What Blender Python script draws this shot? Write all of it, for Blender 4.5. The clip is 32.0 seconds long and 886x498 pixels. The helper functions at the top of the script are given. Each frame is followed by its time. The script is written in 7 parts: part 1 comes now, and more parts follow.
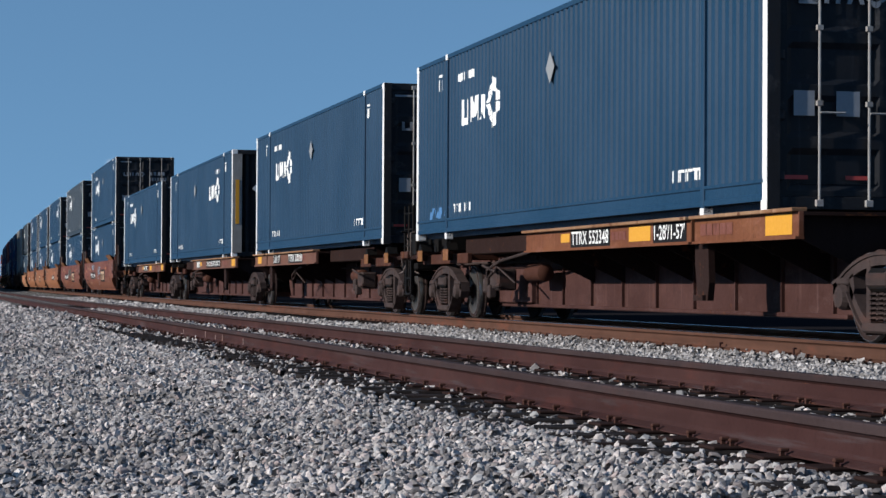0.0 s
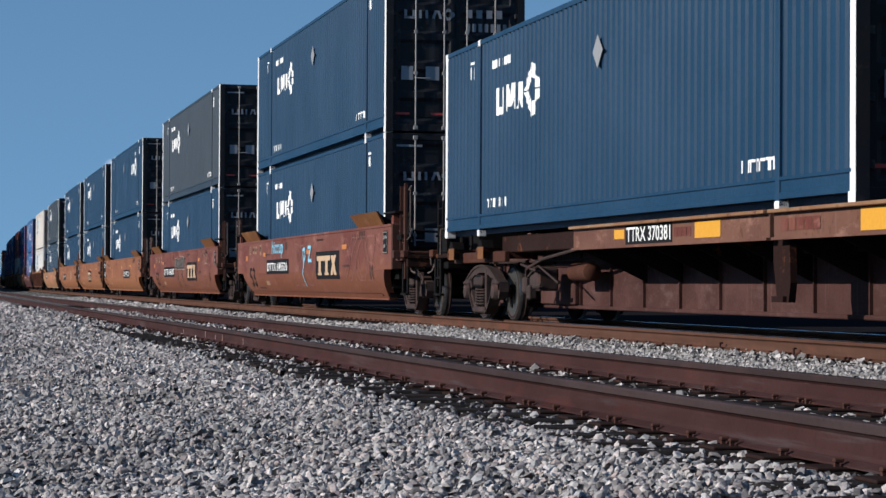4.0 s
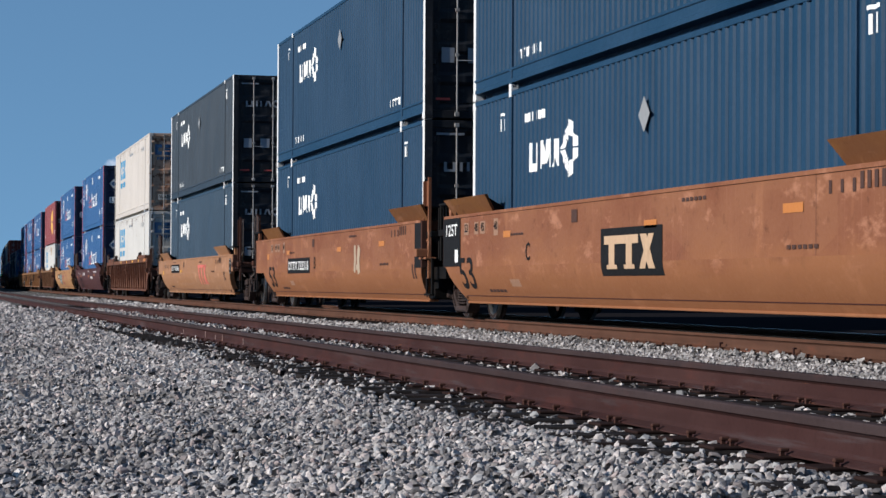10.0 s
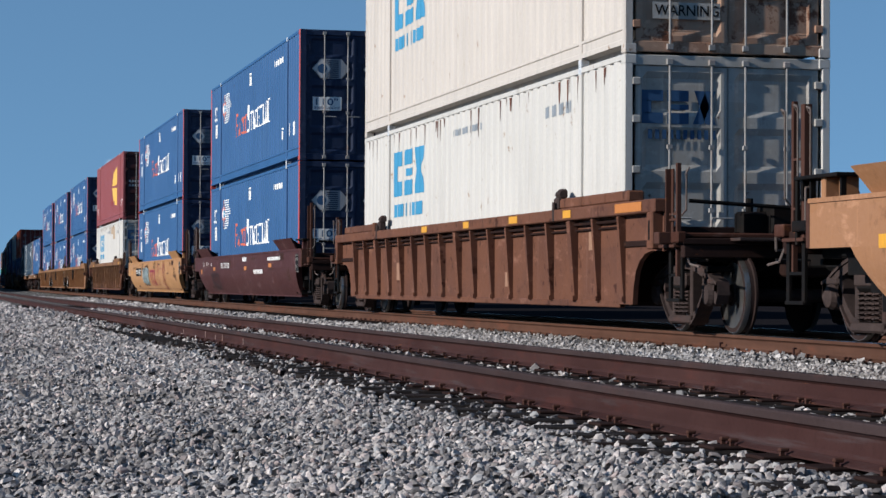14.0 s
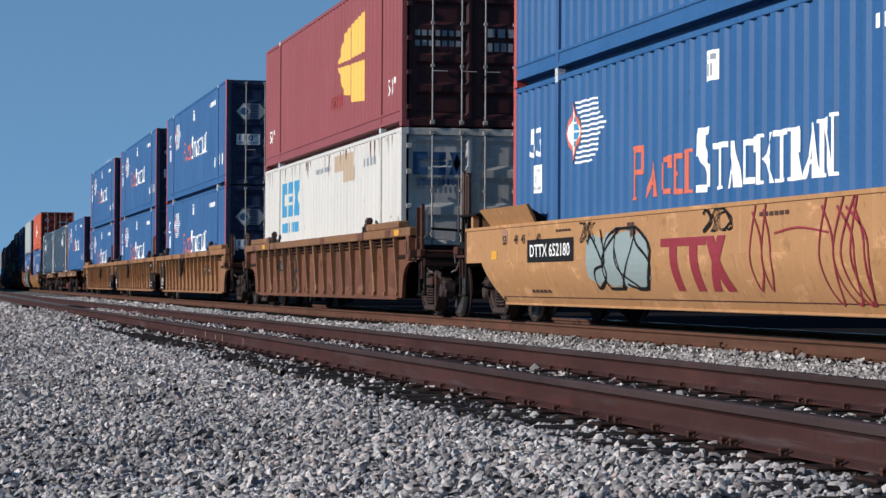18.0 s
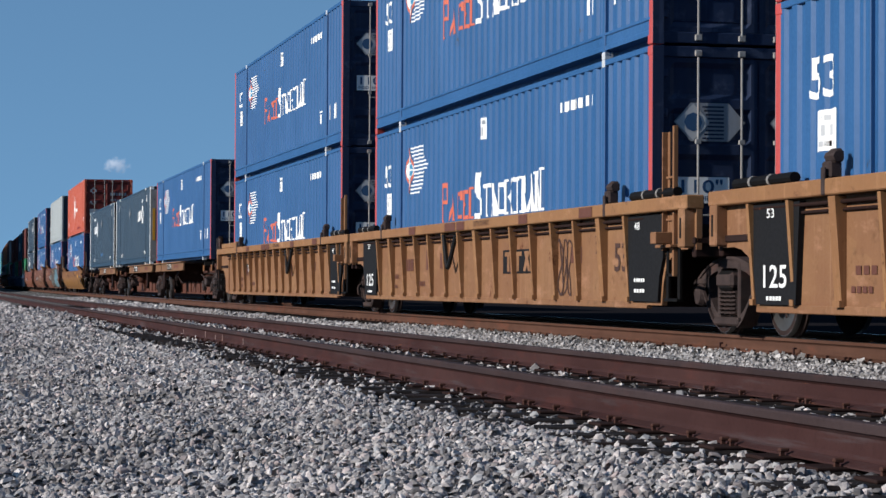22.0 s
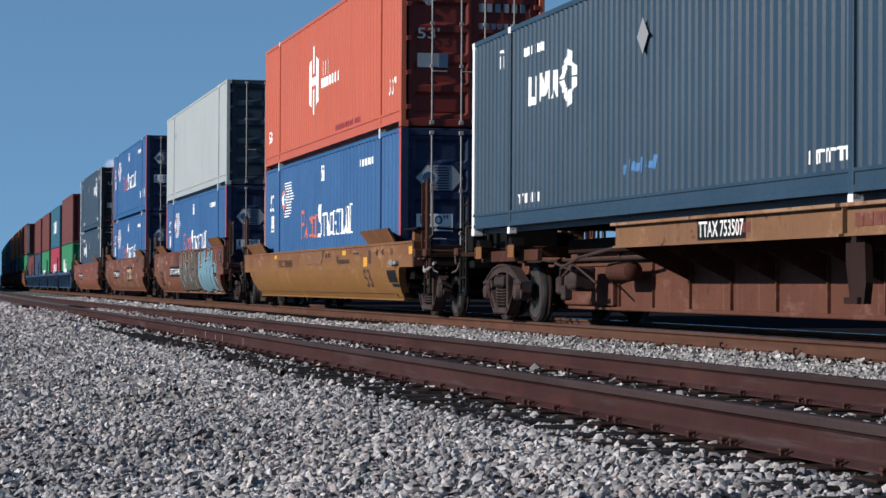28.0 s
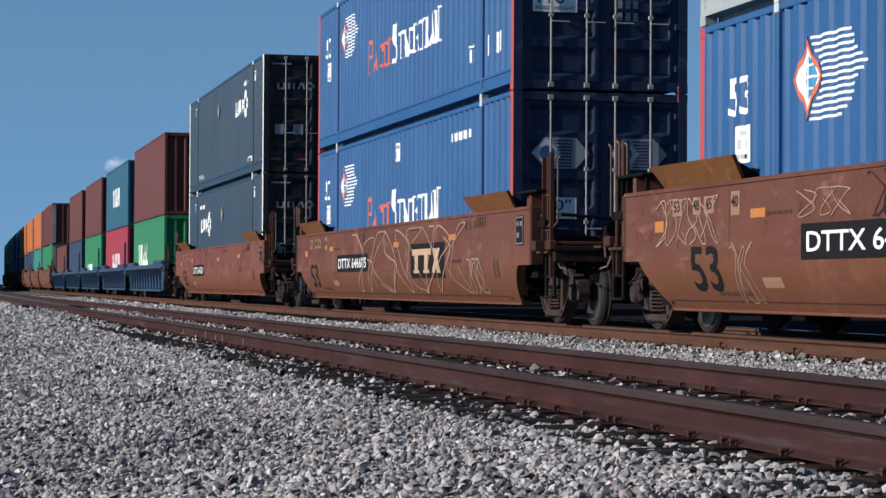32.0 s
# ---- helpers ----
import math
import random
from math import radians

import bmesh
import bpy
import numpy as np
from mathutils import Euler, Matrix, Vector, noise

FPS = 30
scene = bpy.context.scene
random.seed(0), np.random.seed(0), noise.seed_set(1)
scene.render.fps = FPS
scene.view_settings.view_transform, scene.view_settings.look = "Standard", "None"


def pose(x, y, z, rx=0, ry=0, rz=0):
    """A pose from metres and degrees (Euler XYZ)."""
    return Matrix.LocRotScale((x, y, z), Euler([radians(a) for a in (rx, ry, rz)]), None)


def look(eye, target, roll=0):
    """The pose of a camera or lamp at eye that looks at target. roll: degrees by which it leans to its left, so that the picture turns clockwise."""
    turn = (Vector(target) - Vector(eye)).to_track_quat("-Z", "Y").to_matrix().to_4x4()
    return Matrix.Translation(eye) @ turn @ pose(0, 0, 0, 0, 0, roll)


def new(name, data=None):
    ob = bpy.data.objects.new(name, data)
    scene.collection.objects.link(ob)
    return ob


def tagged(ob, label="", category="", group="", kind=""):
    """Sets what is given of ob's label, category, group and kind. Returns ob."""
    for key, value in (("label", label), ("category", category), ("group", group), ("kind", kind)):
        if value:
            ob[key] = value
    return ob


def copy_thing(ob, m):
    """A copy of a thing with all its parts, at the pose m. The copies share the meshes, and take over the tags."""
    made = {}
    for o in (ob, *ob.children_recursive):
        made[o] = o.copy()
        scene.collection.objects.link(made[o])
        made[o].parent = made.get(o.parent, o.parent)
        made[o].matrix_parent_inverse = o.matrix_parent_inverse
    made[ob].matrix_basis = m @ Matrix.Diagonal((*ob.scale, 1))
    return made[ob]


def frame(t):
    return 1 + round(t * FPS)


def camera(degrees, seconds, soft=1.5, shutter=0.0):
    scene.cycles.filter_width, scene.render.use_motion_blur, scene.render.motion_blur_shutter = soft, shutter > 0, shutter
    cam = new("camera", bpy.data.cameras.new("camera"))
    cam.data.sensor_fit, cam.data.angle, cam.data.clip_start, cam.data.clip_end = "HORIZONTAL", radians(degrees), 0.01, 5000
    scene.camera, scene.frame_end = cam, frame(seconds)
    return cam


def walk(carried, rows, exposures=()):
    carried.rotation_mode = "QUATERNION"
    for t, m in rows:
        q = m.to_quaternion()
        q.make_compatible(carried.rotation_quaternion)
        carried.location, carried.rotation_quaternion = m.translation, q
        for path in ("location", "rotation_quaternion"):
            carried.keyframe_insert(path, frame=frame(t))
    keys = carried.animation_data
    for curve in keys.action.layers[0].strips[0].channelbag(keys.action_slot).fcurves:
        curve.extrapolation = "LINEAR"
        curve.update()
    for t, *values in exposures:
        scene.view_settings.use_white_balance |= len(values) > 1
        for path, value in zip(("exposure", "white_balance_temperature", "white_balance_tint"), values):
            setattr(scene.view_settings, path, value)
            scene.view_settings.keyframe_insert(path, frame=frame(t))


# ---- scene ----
# The camera stands still on low ballast beside the tracks; y runs along the line, away from it.
EYE = Vector((0.0, 0.0, 0.5))
YAW, PITCH, LEAN = radians(12.913), radians(0.9437), 0.3085
cam = camera(22.21, 32.0, soft=1.5)
AIM = EYE + 100 * Vector((math.sin(YAW) * math.cos(PITCH), math.cos(YAW) * math.cos(PITCH), math.sin(PITCH)))
walk(cam, [(0.0, look(EYE, AIM, LEAN)), (32.0, look(EYE, AIM, LEAN))], exposures=[(0.0, 0.14), (32.0, 0.14)])

# ---- sky and sun ----
SUN_UP, SUN_SIDE = radians(23), radians(-97)
world = bpy.data.worlds.new("sky")
scene.world = world
world.use_nodes = True
wn, wl = world.node_tree.nodes, world.node_tree.links
sky = wn.new("ShaderNodeTexSky")
sky.sky_type, sky.sun_disc = "NISHITA", False
sky.sun_elevation, sky.sun_rotation = SUN_UP, SUN_SIDE
sky.altitude, sky.air_density, sky.dust_density, sky.ozone_density = 0, 1.0, 0.0, 1.0
geo = wn.new("ShaderNodeTexCoord")
lift = wn.new("ShaderNodeVectorMath")
lift.operation, lift.inputs[1].default_value = "ADD", (0, 0, 0.30)
wl.new(geo.outputs["Generated"], lift.inputs[0])
wl.new(lift.outputs[0], sky.inputs["Vector"])
tint = wn.new("ShaderNodeMix")
tint.data_type, tint.blend_type = "RGBA", "MULTIPLY"
tint.inputs[0].default_value, tint.inputs[7].default_value = 1.0, (0.735, 0.985, 1.09, 1)
wl.new(sky.outputs[0], tint.inputs[6])
wl.new(tint.outputs[2], wn["Background"].inputs[0])
wn["Background"].inputs[1].default_value = 0.128
sun = new("sun", bpy.data.lights.new("sun", "SUN"))
sun.data.energy, sun.data.angle, sun.data.color = 5.0, radians(0.5), (1.0, 0.95, 0.89)
sun_from = Vector((math.sin(SUN_SIDE) * math.cos(SUN_UP), math.cos(SUN_SIDE) * math.cos(SUN_UP), math.sin(SUN_UP)))
sun.matrix_world = look(100 * sun_from, (0, 0, 0))


# ---- materials ----
def nodes_of(name):
    m = bpy.data.materials.new(name)
    m.use_nodes = True
    return m, m.node_tree.nodes, m.node_tree.links, m.node_tree.nodes["Principled BSDF"]


def spot(n, l, scale=(1, 1, 1), shift=True):
    """Object coordinates, stretched, and shifted at random from object to object."""
    tc, mp = n.new("ShaderNodeTexCoord"), n.new("ShaderNodeMapping")
    mp.inputs["Scale"].default_value = scale
    l.new(tc.outputs["Object"], mp.inputs["Vector"])
    if shift:
        info, mul = n.new("ShaderNodeObjectInfo"), n.new("ShaderNodeMath")
        mul.operation, mul.inputs[1].default_value = "MULTIPLY", 40.0
        l.new(info.outputs["Random"], mul.inputs[0])
        l.new(mul.outputs[0], mp.inputs["Location"])
    return mp.outputs[0]


def grain(n, l, vec, scale, detail=5.0, rough=0.55):
    t = n.new("ShaderNodeTexNoise")
    t.inputs["Scale"].default_value, t.inputs["Detail"].default_value, t.inputs["Roughness"].default_value = scale, detail, rough
    l.new(vec, t.inputs["Vector"])
    return t.outputs["Fac"]


def ramp(n, l, val, lo, hi, a=0.0, b=1.0):
    r = n.new("ShaderNodeMapRange")
    for i, v in enumerate((lo, hi, a, b)):
        r.inputs[i + 1].default_value = v
    l.new(val, r.inputs[0])
    return r.outputs[0]


def blend(n, l, fac, a, b, mode="MIX"):
    x = n.new("ShaderNodeMix")
    x.data_type, x.blend_type = "RGBA", mode
    for sock, v in ((x.inputs[0], fac), (x.inputs[6], a), (x.inputs[7], b)):
        if isinstance(v, (float, int)):
            sock.default_value = v
        elif isinstance(v, tuple):
            sock.default_value = (*v[:3], 1)
        else:
            l.new(v, sock)
    return x.outputs[2]


def bumped(n, l, p, val, strength, dist=0.01):
    b = n.new("ShaderNodeBump")
    b.inputs["Strength"].default_value, b.inputs["Distance"].default_value = strength, dist
    l.new(val, b.inputs["Height"])
    l.new(b.outputs[0], p.inputs["Normal"])


def paint(name, col, rough=0.5, fade=0.25, streak=0.25, rust=0.0, metal=0.0, bump=0.15, rustcol=(0.13, 0.05, 0.025), dust=None, mottle=None, gloss=0.25):
    """Weathered paint on steel: faded patches, streaks that run down, grain, and rust that breaks through."""
    m, n, l, p = nodes_of(name)
    if not any(w in name for w in ("lettering", "trim", "spray", "reflector")):
        col, rustcol = tuple(0.69 * q for q in col), tuple(0.69 * q for q in rustcol)
        dust = dust and tuple(0.69 * q for q in dust)
    big = grain(n, l, spot(n, l), 0.55, 4)
    fine = grain(n, l, spot(n, l), 22.0, 6, 0.7)
    run = grain(n, l, spot(n, l, (7, 7, 0.35)), 1.0, 5, 0.6)
    dark, pale = tuple(c * 0.62 for c in col), tuple(min(1, c * 1.22 + 0.014) for c in col)
    c = blend(n, l, ramp(n, l, big, 0.35, 0.7, 0, fade), col, pale)
    c = blend(n, l, ramp(n, l, run, 0.5, 0.78, 0, streak), c, dark)
    c = blend(n, l, ramp(n, l, fine, 0.35, 0.75, 0, 0.22), c, dark)
    if mottle:
        mottle = tuple(0.69 * q for q in mottle)
        pv, stepv = spot(n, l, (1, 0.42, 1.1)), n.new("ShaderNodeTexVoronoi")
        stepv.distance, stepv.inputs["Scale"].default_value = "CHEBYCHEV", 1.3
        l.new(pv, stepv.inputs["Vector"])
        bw = n.new("ShaderNodeRGBToBW")
        l.new(stepv.outputs["Color"], bw.inputs[0])
        c = blend(n, l, ramp(n, l, bw.outputs[0], 0.25, 0.8, 0, 0.60), c, mottle)
        c = blend(n, l, ramp(n, l, grain(n, l, spot(n, l, (1, 0.6, 1)), 1.1, 6, 0.62), 0.42, 0.62, 0, 0.8), c, mottle)
        c = blend(n, l, ramp(n, l, grain(n, l, spot(n, l, (1, 0.45, 1.1)), 3.2, 8, 0.7), 0.56, 0.68, 0, 0.62), c, tuple(min(1, 1.7 * q + 0.035) for q in mottle))
        c = blend(n, l, ramp(n, l, grain(n, l, spot(n, l, (1, 0.7, 0.8)), 6.0, 8, 0.7), 0.57, 0.72, 0, 0.7), c, tuple(0.4 * q for q in col))
        c = blend(n, l, ramp(n, l, grain(n, l, spot(n, l, (9, 9, 0.3)), 1.0, 4, 0.6), 0.60, 0.72, 0, 0.45), c, tuple(min(1, 1.4 * q + 0.03) for q in col))
    if rust:
        eat = grain(n, l, spot(n, l), 3.0, 9, 0.72)
        c = blend(n, l, ramp(n, l, eat, 0.70 - 0.3 * rust, 0.74 - 0.26 * rust), c, rustcol)
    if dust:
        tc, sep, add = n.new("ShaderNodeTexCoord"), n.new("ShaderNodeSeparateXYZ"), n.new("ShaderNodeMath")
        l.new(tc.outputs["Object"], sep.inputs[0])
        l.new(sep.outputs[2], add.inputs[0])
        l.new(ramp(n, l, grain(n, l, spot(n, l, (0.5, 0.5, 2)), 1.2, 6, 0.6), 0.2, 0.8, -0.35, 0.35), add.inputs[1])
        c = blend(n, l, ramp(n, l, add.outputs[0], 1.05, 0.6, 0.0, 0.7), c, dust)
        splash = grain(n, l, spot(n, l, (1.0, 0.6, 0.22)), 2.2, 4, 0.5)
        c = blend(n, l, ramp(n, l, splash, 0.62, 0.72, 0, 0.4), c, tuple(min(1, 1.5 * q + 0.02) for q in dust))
    l.new(c, p.inputs["Base Color"])
    p.inputs["Metallic"].default_value, p.inputs["Specular IOR Level"].default_value = metal, gloss
    l.new(ramp(n, l, fine, 0.2, 0.8, rough - 0.1, rough + 0.15), p.inputs["Roughness"])
    bumped(n, l, p, fine, bump, 0.004)
    return m


def stone_like(name, cols, rough=0.9):
    """Crushed stone: every piece takes its own shade."""
    m, n, l, p = nodes_of(name)
    g = n.new("ShaderNodeNewGeometry")
    r = n.new("ShaderNodeValToRGB")
    el = r.color_ramp.elements
    while len(el) < len(cols):
        el.new(0.5)
    for i, c in enumerate(cols):
        c = (min(0.80, 1.04 * c[0] - 0.014), min(0.80, 1.01 * c[1] - 0.014), min(0.80, 1.01 * c[2] - 0.012))
        el[i].position, el[i].color = i / (len(cols) - 1), (*c, 1)
    l.new(g.outputs["Random Per Island"], r.inputs[0])
    fine = grain(n, l, spot(n, l, shift=False), 60.0, 5, 0.7)
    big = grain(n, l, spot(n, l, shift=False), 0.8, 5)
    c = blend(n, l, ramp(n, l, fine, 0.3, 0.75, 0, 0.5), r.outputs[0], (0.12, 0.115, 0.11))
    c = blend(n, l, ramp(n, l, big, 0.5, 0.72, 0, 0.55), c, (0.10, 0.095, 0.09))
    l.new(c, p.inputs["Base Color"])
    p.inputs["Roughness"].default_value, p.inputs["Specular IOR Level"].default_value = rough, 0.1
    bumped(n, l, p, fine, 0.5, 0.006)
    return m


def rust_steel(name, col, col2, rough=0.75, metal=0.0, scale=4.0, streaked=False):
    m, n, l, p = nodes_of(name)
    a, b = grain(n, l, spot(n, l), scale, 7, 0.65), grain(n, l, spot(n, l), 35, 5, 0.7)
    long = grain(n, l, spot(n, l, (8, 0.5, 8)), 1.0, 4)
    c = blend(n, l, ramp(n, l, a, 0.35, 0.7), col, col2)
    c = blend(n, l, ramp(n, l, long, 0.45, 0.7, 0, 0.5), c, tuple(0.6 * v for v in col))
    c = blend(n, l, ramp(n, l, b, 0.5, 0.8, 0, 0.5), c, tuple(0.45 * v for v in col))
    c = blend(n, l, ramp(n, l, grain(n, l, spot(n, l, (1, 0.8, 3)), 1.7, 6, 0.6), 0.55, 0.75, 0, 0.6), c, (1.5 * col2[0], 0.95 * col2[1], 0.8 * col2[2]))
    if streaked:
        c = blend(n, l, ramp(n, l, grain(n, l, spot(n, l, (3, 0.5, 9)), 1.0, 8, 0.7), 0.58, 0.68, 0, 0.45), c, (0.075, 0.068, 0.072))
        c = blend(n, l, ramp(n, l, grain(n, l, spot(n, l, (4, 1.1, 16)), 1.0, 8, 0.75), 0.64, 0.70, 0, 0.6), c, (0.20, 0.075, 0.035))
    l.new(c, p.inputs["Base Color"])
    p.inputs["Roughness"].default_value, p.inputs["Metallic"].default_value = rough, metal
    p.inputs["Specular IOR Level"].default_value = 0.5 if metal else 0.08
    bumped(n, l, p, b, 0.3, 0.004)
    return m


M = {}
M["umax"] = paint("slate blue paint", (0.0135, 0.055, 0.114), 0.45, 0.5, 0.5, 0.06, rustcol=(0.028, 0.048, 0.073), gloss=0.12)
M["umax_grey"] = paint("greyed slate paint", (0.032, 0.05, 0.070), 0.5, 0.5, 0.5, 0.12, rustcol=(0.048, 0.054, 0.062))
M["umax_teal"] = paint("dark teal blue paint", (0.028, 0.063, 0.103), 0.45, 0.5, 0.5, 0.12, rustcol=(0.045, 0.06, 0.075))
# Darker copy of the side's slate blue: the ends' shade is in the colour.
M["umax_end_shaded"] = paint("navy end paint", (0.009, 0.0125, 0.020), 0.55, 0.2, 0.3, 0.05, mottle=(0.020, 0.0185, 0.0195))
M["pacer"] = paint("bright blue paint", (0.030, 0.124, 0.31), 0.45, 0.55, 0.5, 0.14, rustcol=(0.05, 0.06, 0.09))
# Side blue made deeper, so the unlit ends carry their shade as paint.
M["pacer_end_shaded"] = paint("deep blue end paint", (0.013, 0.030, 0.085), 0.5, 0.2, 0.3, 0.05, mottle=(0.022, 0.036, 0.080))
M["white_box"] = paint("chalky white paint", (0.72, 0.70, 0.66), 0.55, 0.3, 0.5, 0.22, rustcol=(0.36, 0.24, 0.16))
M["cream_box"] = paint("cream white paint", (0.72, 0.66, 0.60), 0.55, 0.3, 0.55, 0.24, rustcol=(0.36, 0.22, 0.14))
M["grey_end"] = paint("light grey door paint", (0.66, 0.64, 0.60), 0.5, 0.3, 0.5, 0.16, mottle=(0.47, 0.43, 0.38))
M["rust_end"] = paint("rusting brown door paint", (0.46, 0.23, 0.14), 0.6, 0.5, 0.6, 0.5, rustcol=(0.20, 0.08, 0.045), mottle=(0.62, 0.42, 0.30))
M["grey_box"] = paint("pale grey paint", (0.46, 0.50, 0.50), 0.5, 0.3, 0.3, 0.08)
M["maroon_box"] = paint("faded maroon paint", (0.32, 0.080, 0.085), 0.5, 0.35, 0.25, 0.14)
# The side's maroon, darkened to paint in the shade on the doors.
M["maroon_end_shaded"] = paint("dark maroon door paint", (0.06, 0.015, 0.015), 0.5, 0.3, 0.3, 0.1)
M["hub_box"] = paint("orange red paint", (0.62, 0.13, 0.07), 0.45, 0.3, 0.25, 0.08)
# Shaded version of the orange red side colour, for the unlit doors.
M["hub_end_shaded"] = paint("brick red door paint", (0.22, 0.03, 0.02), 0.5, 0.3, 0.3, 0.1)
M["iso_maroon"] = paint("brown maroon paint", (0.16, 0.04, 0.035), 0.5, 0.3, 0.3, 0.12)
M["iso_green"] = paint("leaf green paint", (0.03, 0.26, 0.11), 0.45, 0.3, 0.2, 0.06)
M["iso_teal"] = paint("petrol blue paint", (0.02, 0.13, 0.20), 0.45, 0.3, 0.2, 0.08)
M["iso_crimson"] = paint("crimson paint", (0.42, 0.035, 0.07), 0.45, 0.3, 0.2, 0.08)
M["iso_navy"] = paint("grey navy paint", (0.03, 0.06, 0.13), 0.45, 0.3, 0.2, 0.08)
M["iso_orange"] = paint("orange paint", (0.62, 0.18, 0.05), 0.45, 0.3, 0.2, 0.08)
M["iso_seagreen"] = paint("sea green paint", (0.04, 0.28, 0.24), 0.45, 0.3, 0.2, 0.08)
M["trim_white"] = paint("white trim paint", (0.74, 0.74, 0.73), 0.45, 0.2, 0.3, 0.05)
M["trim_red"] = paint("red trim paint", (0.44, 0.062, 0.055), 0.45, 0.2, 0.3, 0.05)
M["mark_white"] = paint("white lettering", (0.78, 0.78, 0.76), 0.5, 0.1, 0.1, 0.0)
M["mark_grey"] = paint("grey lettering", (0.22, 0.25, 0.28), 0.5, 0.1, 0.1, 0.0)
M["placard"] = paint("dull aluminium placard", (0.34, 0.35, 0.36), 0.5, 0.2, 0.2, 0.05)
M["badge"] = paint("dull steel lettering", (0.23, 0.25, 0.28), 0.5, 0.3, 0.4, 0.15)
M["post_plate"] = paint("soiled white post paint", (0.40, 0.40, 0.39), 0.5, 0.4, 0.6, 0.25, mottle=(0.29, 0.28, 0.265))
M["mark_pale_grey"] = paint("light grey lettering", (0.45, 0.46, 0.47), 0.5, 0.1, 0.1, 0.0)
M["mark_steel"] = paint("pale steel lettering", (0.50, 0.53, 0.56), 0.5, 0.1, 0.1, 0.0)
M["mark_pale"] = paint("pale stencil lettering patch", (0.27, 0.15, 0.095), 0.6, 0.3, 0.3, 0.0)
M["mark_plate"] = paint("soiled white plate", (0.30, 0.28, 0.26), 0.6, 0.4, 0.5, 0.2)
M["guide"] = paint("orange guide plate paint", (0.27, 0.115, 0.036), 0.6, 0.3, 0.4, 0.25, mottle=(0.20, 0.08, 0.035), gloss=0.15)
M["post"] = paint("rusty brown post paint", (0.085, 0.038, 0.028), 0.7, 0.4, 0.4, 0.3, gloss=0.08)
M["sill"] = paint("rusty end sill paint", (0.105, 0.042, 0.026), 0.7, 0.4, 0.4, 0.35, mottle=(0.07, 0.028, 0.02), gloss=0.08)
M["mark_orange"] = paint("orange lettering", (0.55, 0.12, 0.07), 0.5, 0.1, 0.1, 0.0)
M["mark_amber"] = paint("amber reflector", (0.44, 0.16, 0.04), 0.5, 0.2, 0.2, 0.1)
M["spray_pale"] = paint("thin cream spray paint", (0.34, 0.23, 0.17), 0.6, 0.3, 0.2, 0.2)
M["spray_scuff"] = paint("blue spray scuff", (0.05, 0.16, 0.34), 0.5, 0.3, 0.2, 0.2)
M["spray_dark"] = paint("charcoal spray paint", (0.022, 0.017, 0.019), 0.6, 0.2, 0.1, 0.1)
M["spray_sky"] = paint("dull sky blue spray paint", (0.127, 0.235, 0.285), 0.5, 0.3, 0.2, 0.15)
M["rust_patch"] = paint("brown rust patch", (0.15, 0.055, 0.036), 0.7, 0.4, 0.4, 0.4)
M["mark_blue"] = paint("sky blue lettering", (0.04, 0.24, 0.42), 0.5, 0.1, 0.1, 0.0)
M["mark_navy"] = paint("navy lettering", (0.03, 0.08, 0.17), 0.5, 0.1, 0.1, 0.0)
M["mark_soft"] = paint("worn dark lettering", (0.065, 0.036, 0.030), 0.7, 0.3, 0.3, 0.3, gloss=0.08)
M["mark_black"] = paint("black lettering", (0.012, 0.012, 0.013), 0.7, 0.1, 0.1, 0.0, gloss=0.08)
M["mark_yellow"] = paint("yellow reflector", (0.60, 0.29, 0.03), 0.5, 0.1, 0.1, 0.0)
M["mark_gold"] = paint("gold lettering", (0.70, 0.42, 0.09), 0.5, 0.1, 0.1, 0.0)
M["mark_maroon"] = paint("maroon lettering", (0.22, 0.025, 0.035), 0.55, 0.2, 0.2, 0.0)
M["mark_red"] = paint("faded red lettering", (0.55, 0.13, 0.10), 0.55, 0.2, 0.2, 0.0)
M["mark_tan"] = paint("sun-bleached tan lettering", (0.46, 0.31, 0.195), 0.6, 0.4, 0.4, 0.15, rustcol=(0.24, 0.11, 0.06))
M["mark_cream"] = paint("cream lettering", (0.62, 0.50, 0.38), 0.5, 0.1, 0.2, 0.0)
M["spray_blue"] = paint("light blue spray paint", (0.22, 0.50, 0.64), 0.5, 0.1, 0.1, 0.0)
M["spray_grey"] = paint("grey spray paint", (0.095, 0.075, 0.056), 0.5, 0.3, 0.1, 0.0)
M["spray_faded"] = paint("faded salmon spray paint", (0.19, 0.078, 0.060), 0.65, 0.3, 0.3, 0.3, rustcol=(0.13, 0.05, 0.035))
M["spray_teal"] = paint("grey teal spray paint", (0.22, 0.27, 0.27), 0.5, 0.3, 0.1, 0.1)
M["patch_tan"] = paint("tan repair patch", (0.55, 0.42, 0.30), 0.6, 0.2, 0.2, 0.0)
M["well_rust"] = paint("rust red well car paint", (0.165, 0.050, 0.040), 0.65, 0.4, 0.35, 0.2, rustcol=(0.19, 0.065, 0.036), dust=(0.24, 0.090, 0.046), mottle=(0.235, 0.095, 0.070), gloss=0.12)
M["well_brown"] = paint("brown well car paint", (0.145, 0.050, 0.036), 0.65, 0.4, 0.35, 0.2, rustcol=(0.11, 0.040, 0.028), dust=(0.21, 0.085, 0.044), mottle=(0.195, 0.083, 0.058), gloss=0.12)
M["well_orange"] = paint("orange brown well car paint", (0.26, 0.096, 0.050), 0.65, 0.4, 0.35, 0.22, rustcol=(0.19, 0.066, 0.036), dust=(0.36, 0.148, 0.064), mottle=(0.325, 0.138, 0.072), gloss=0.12)
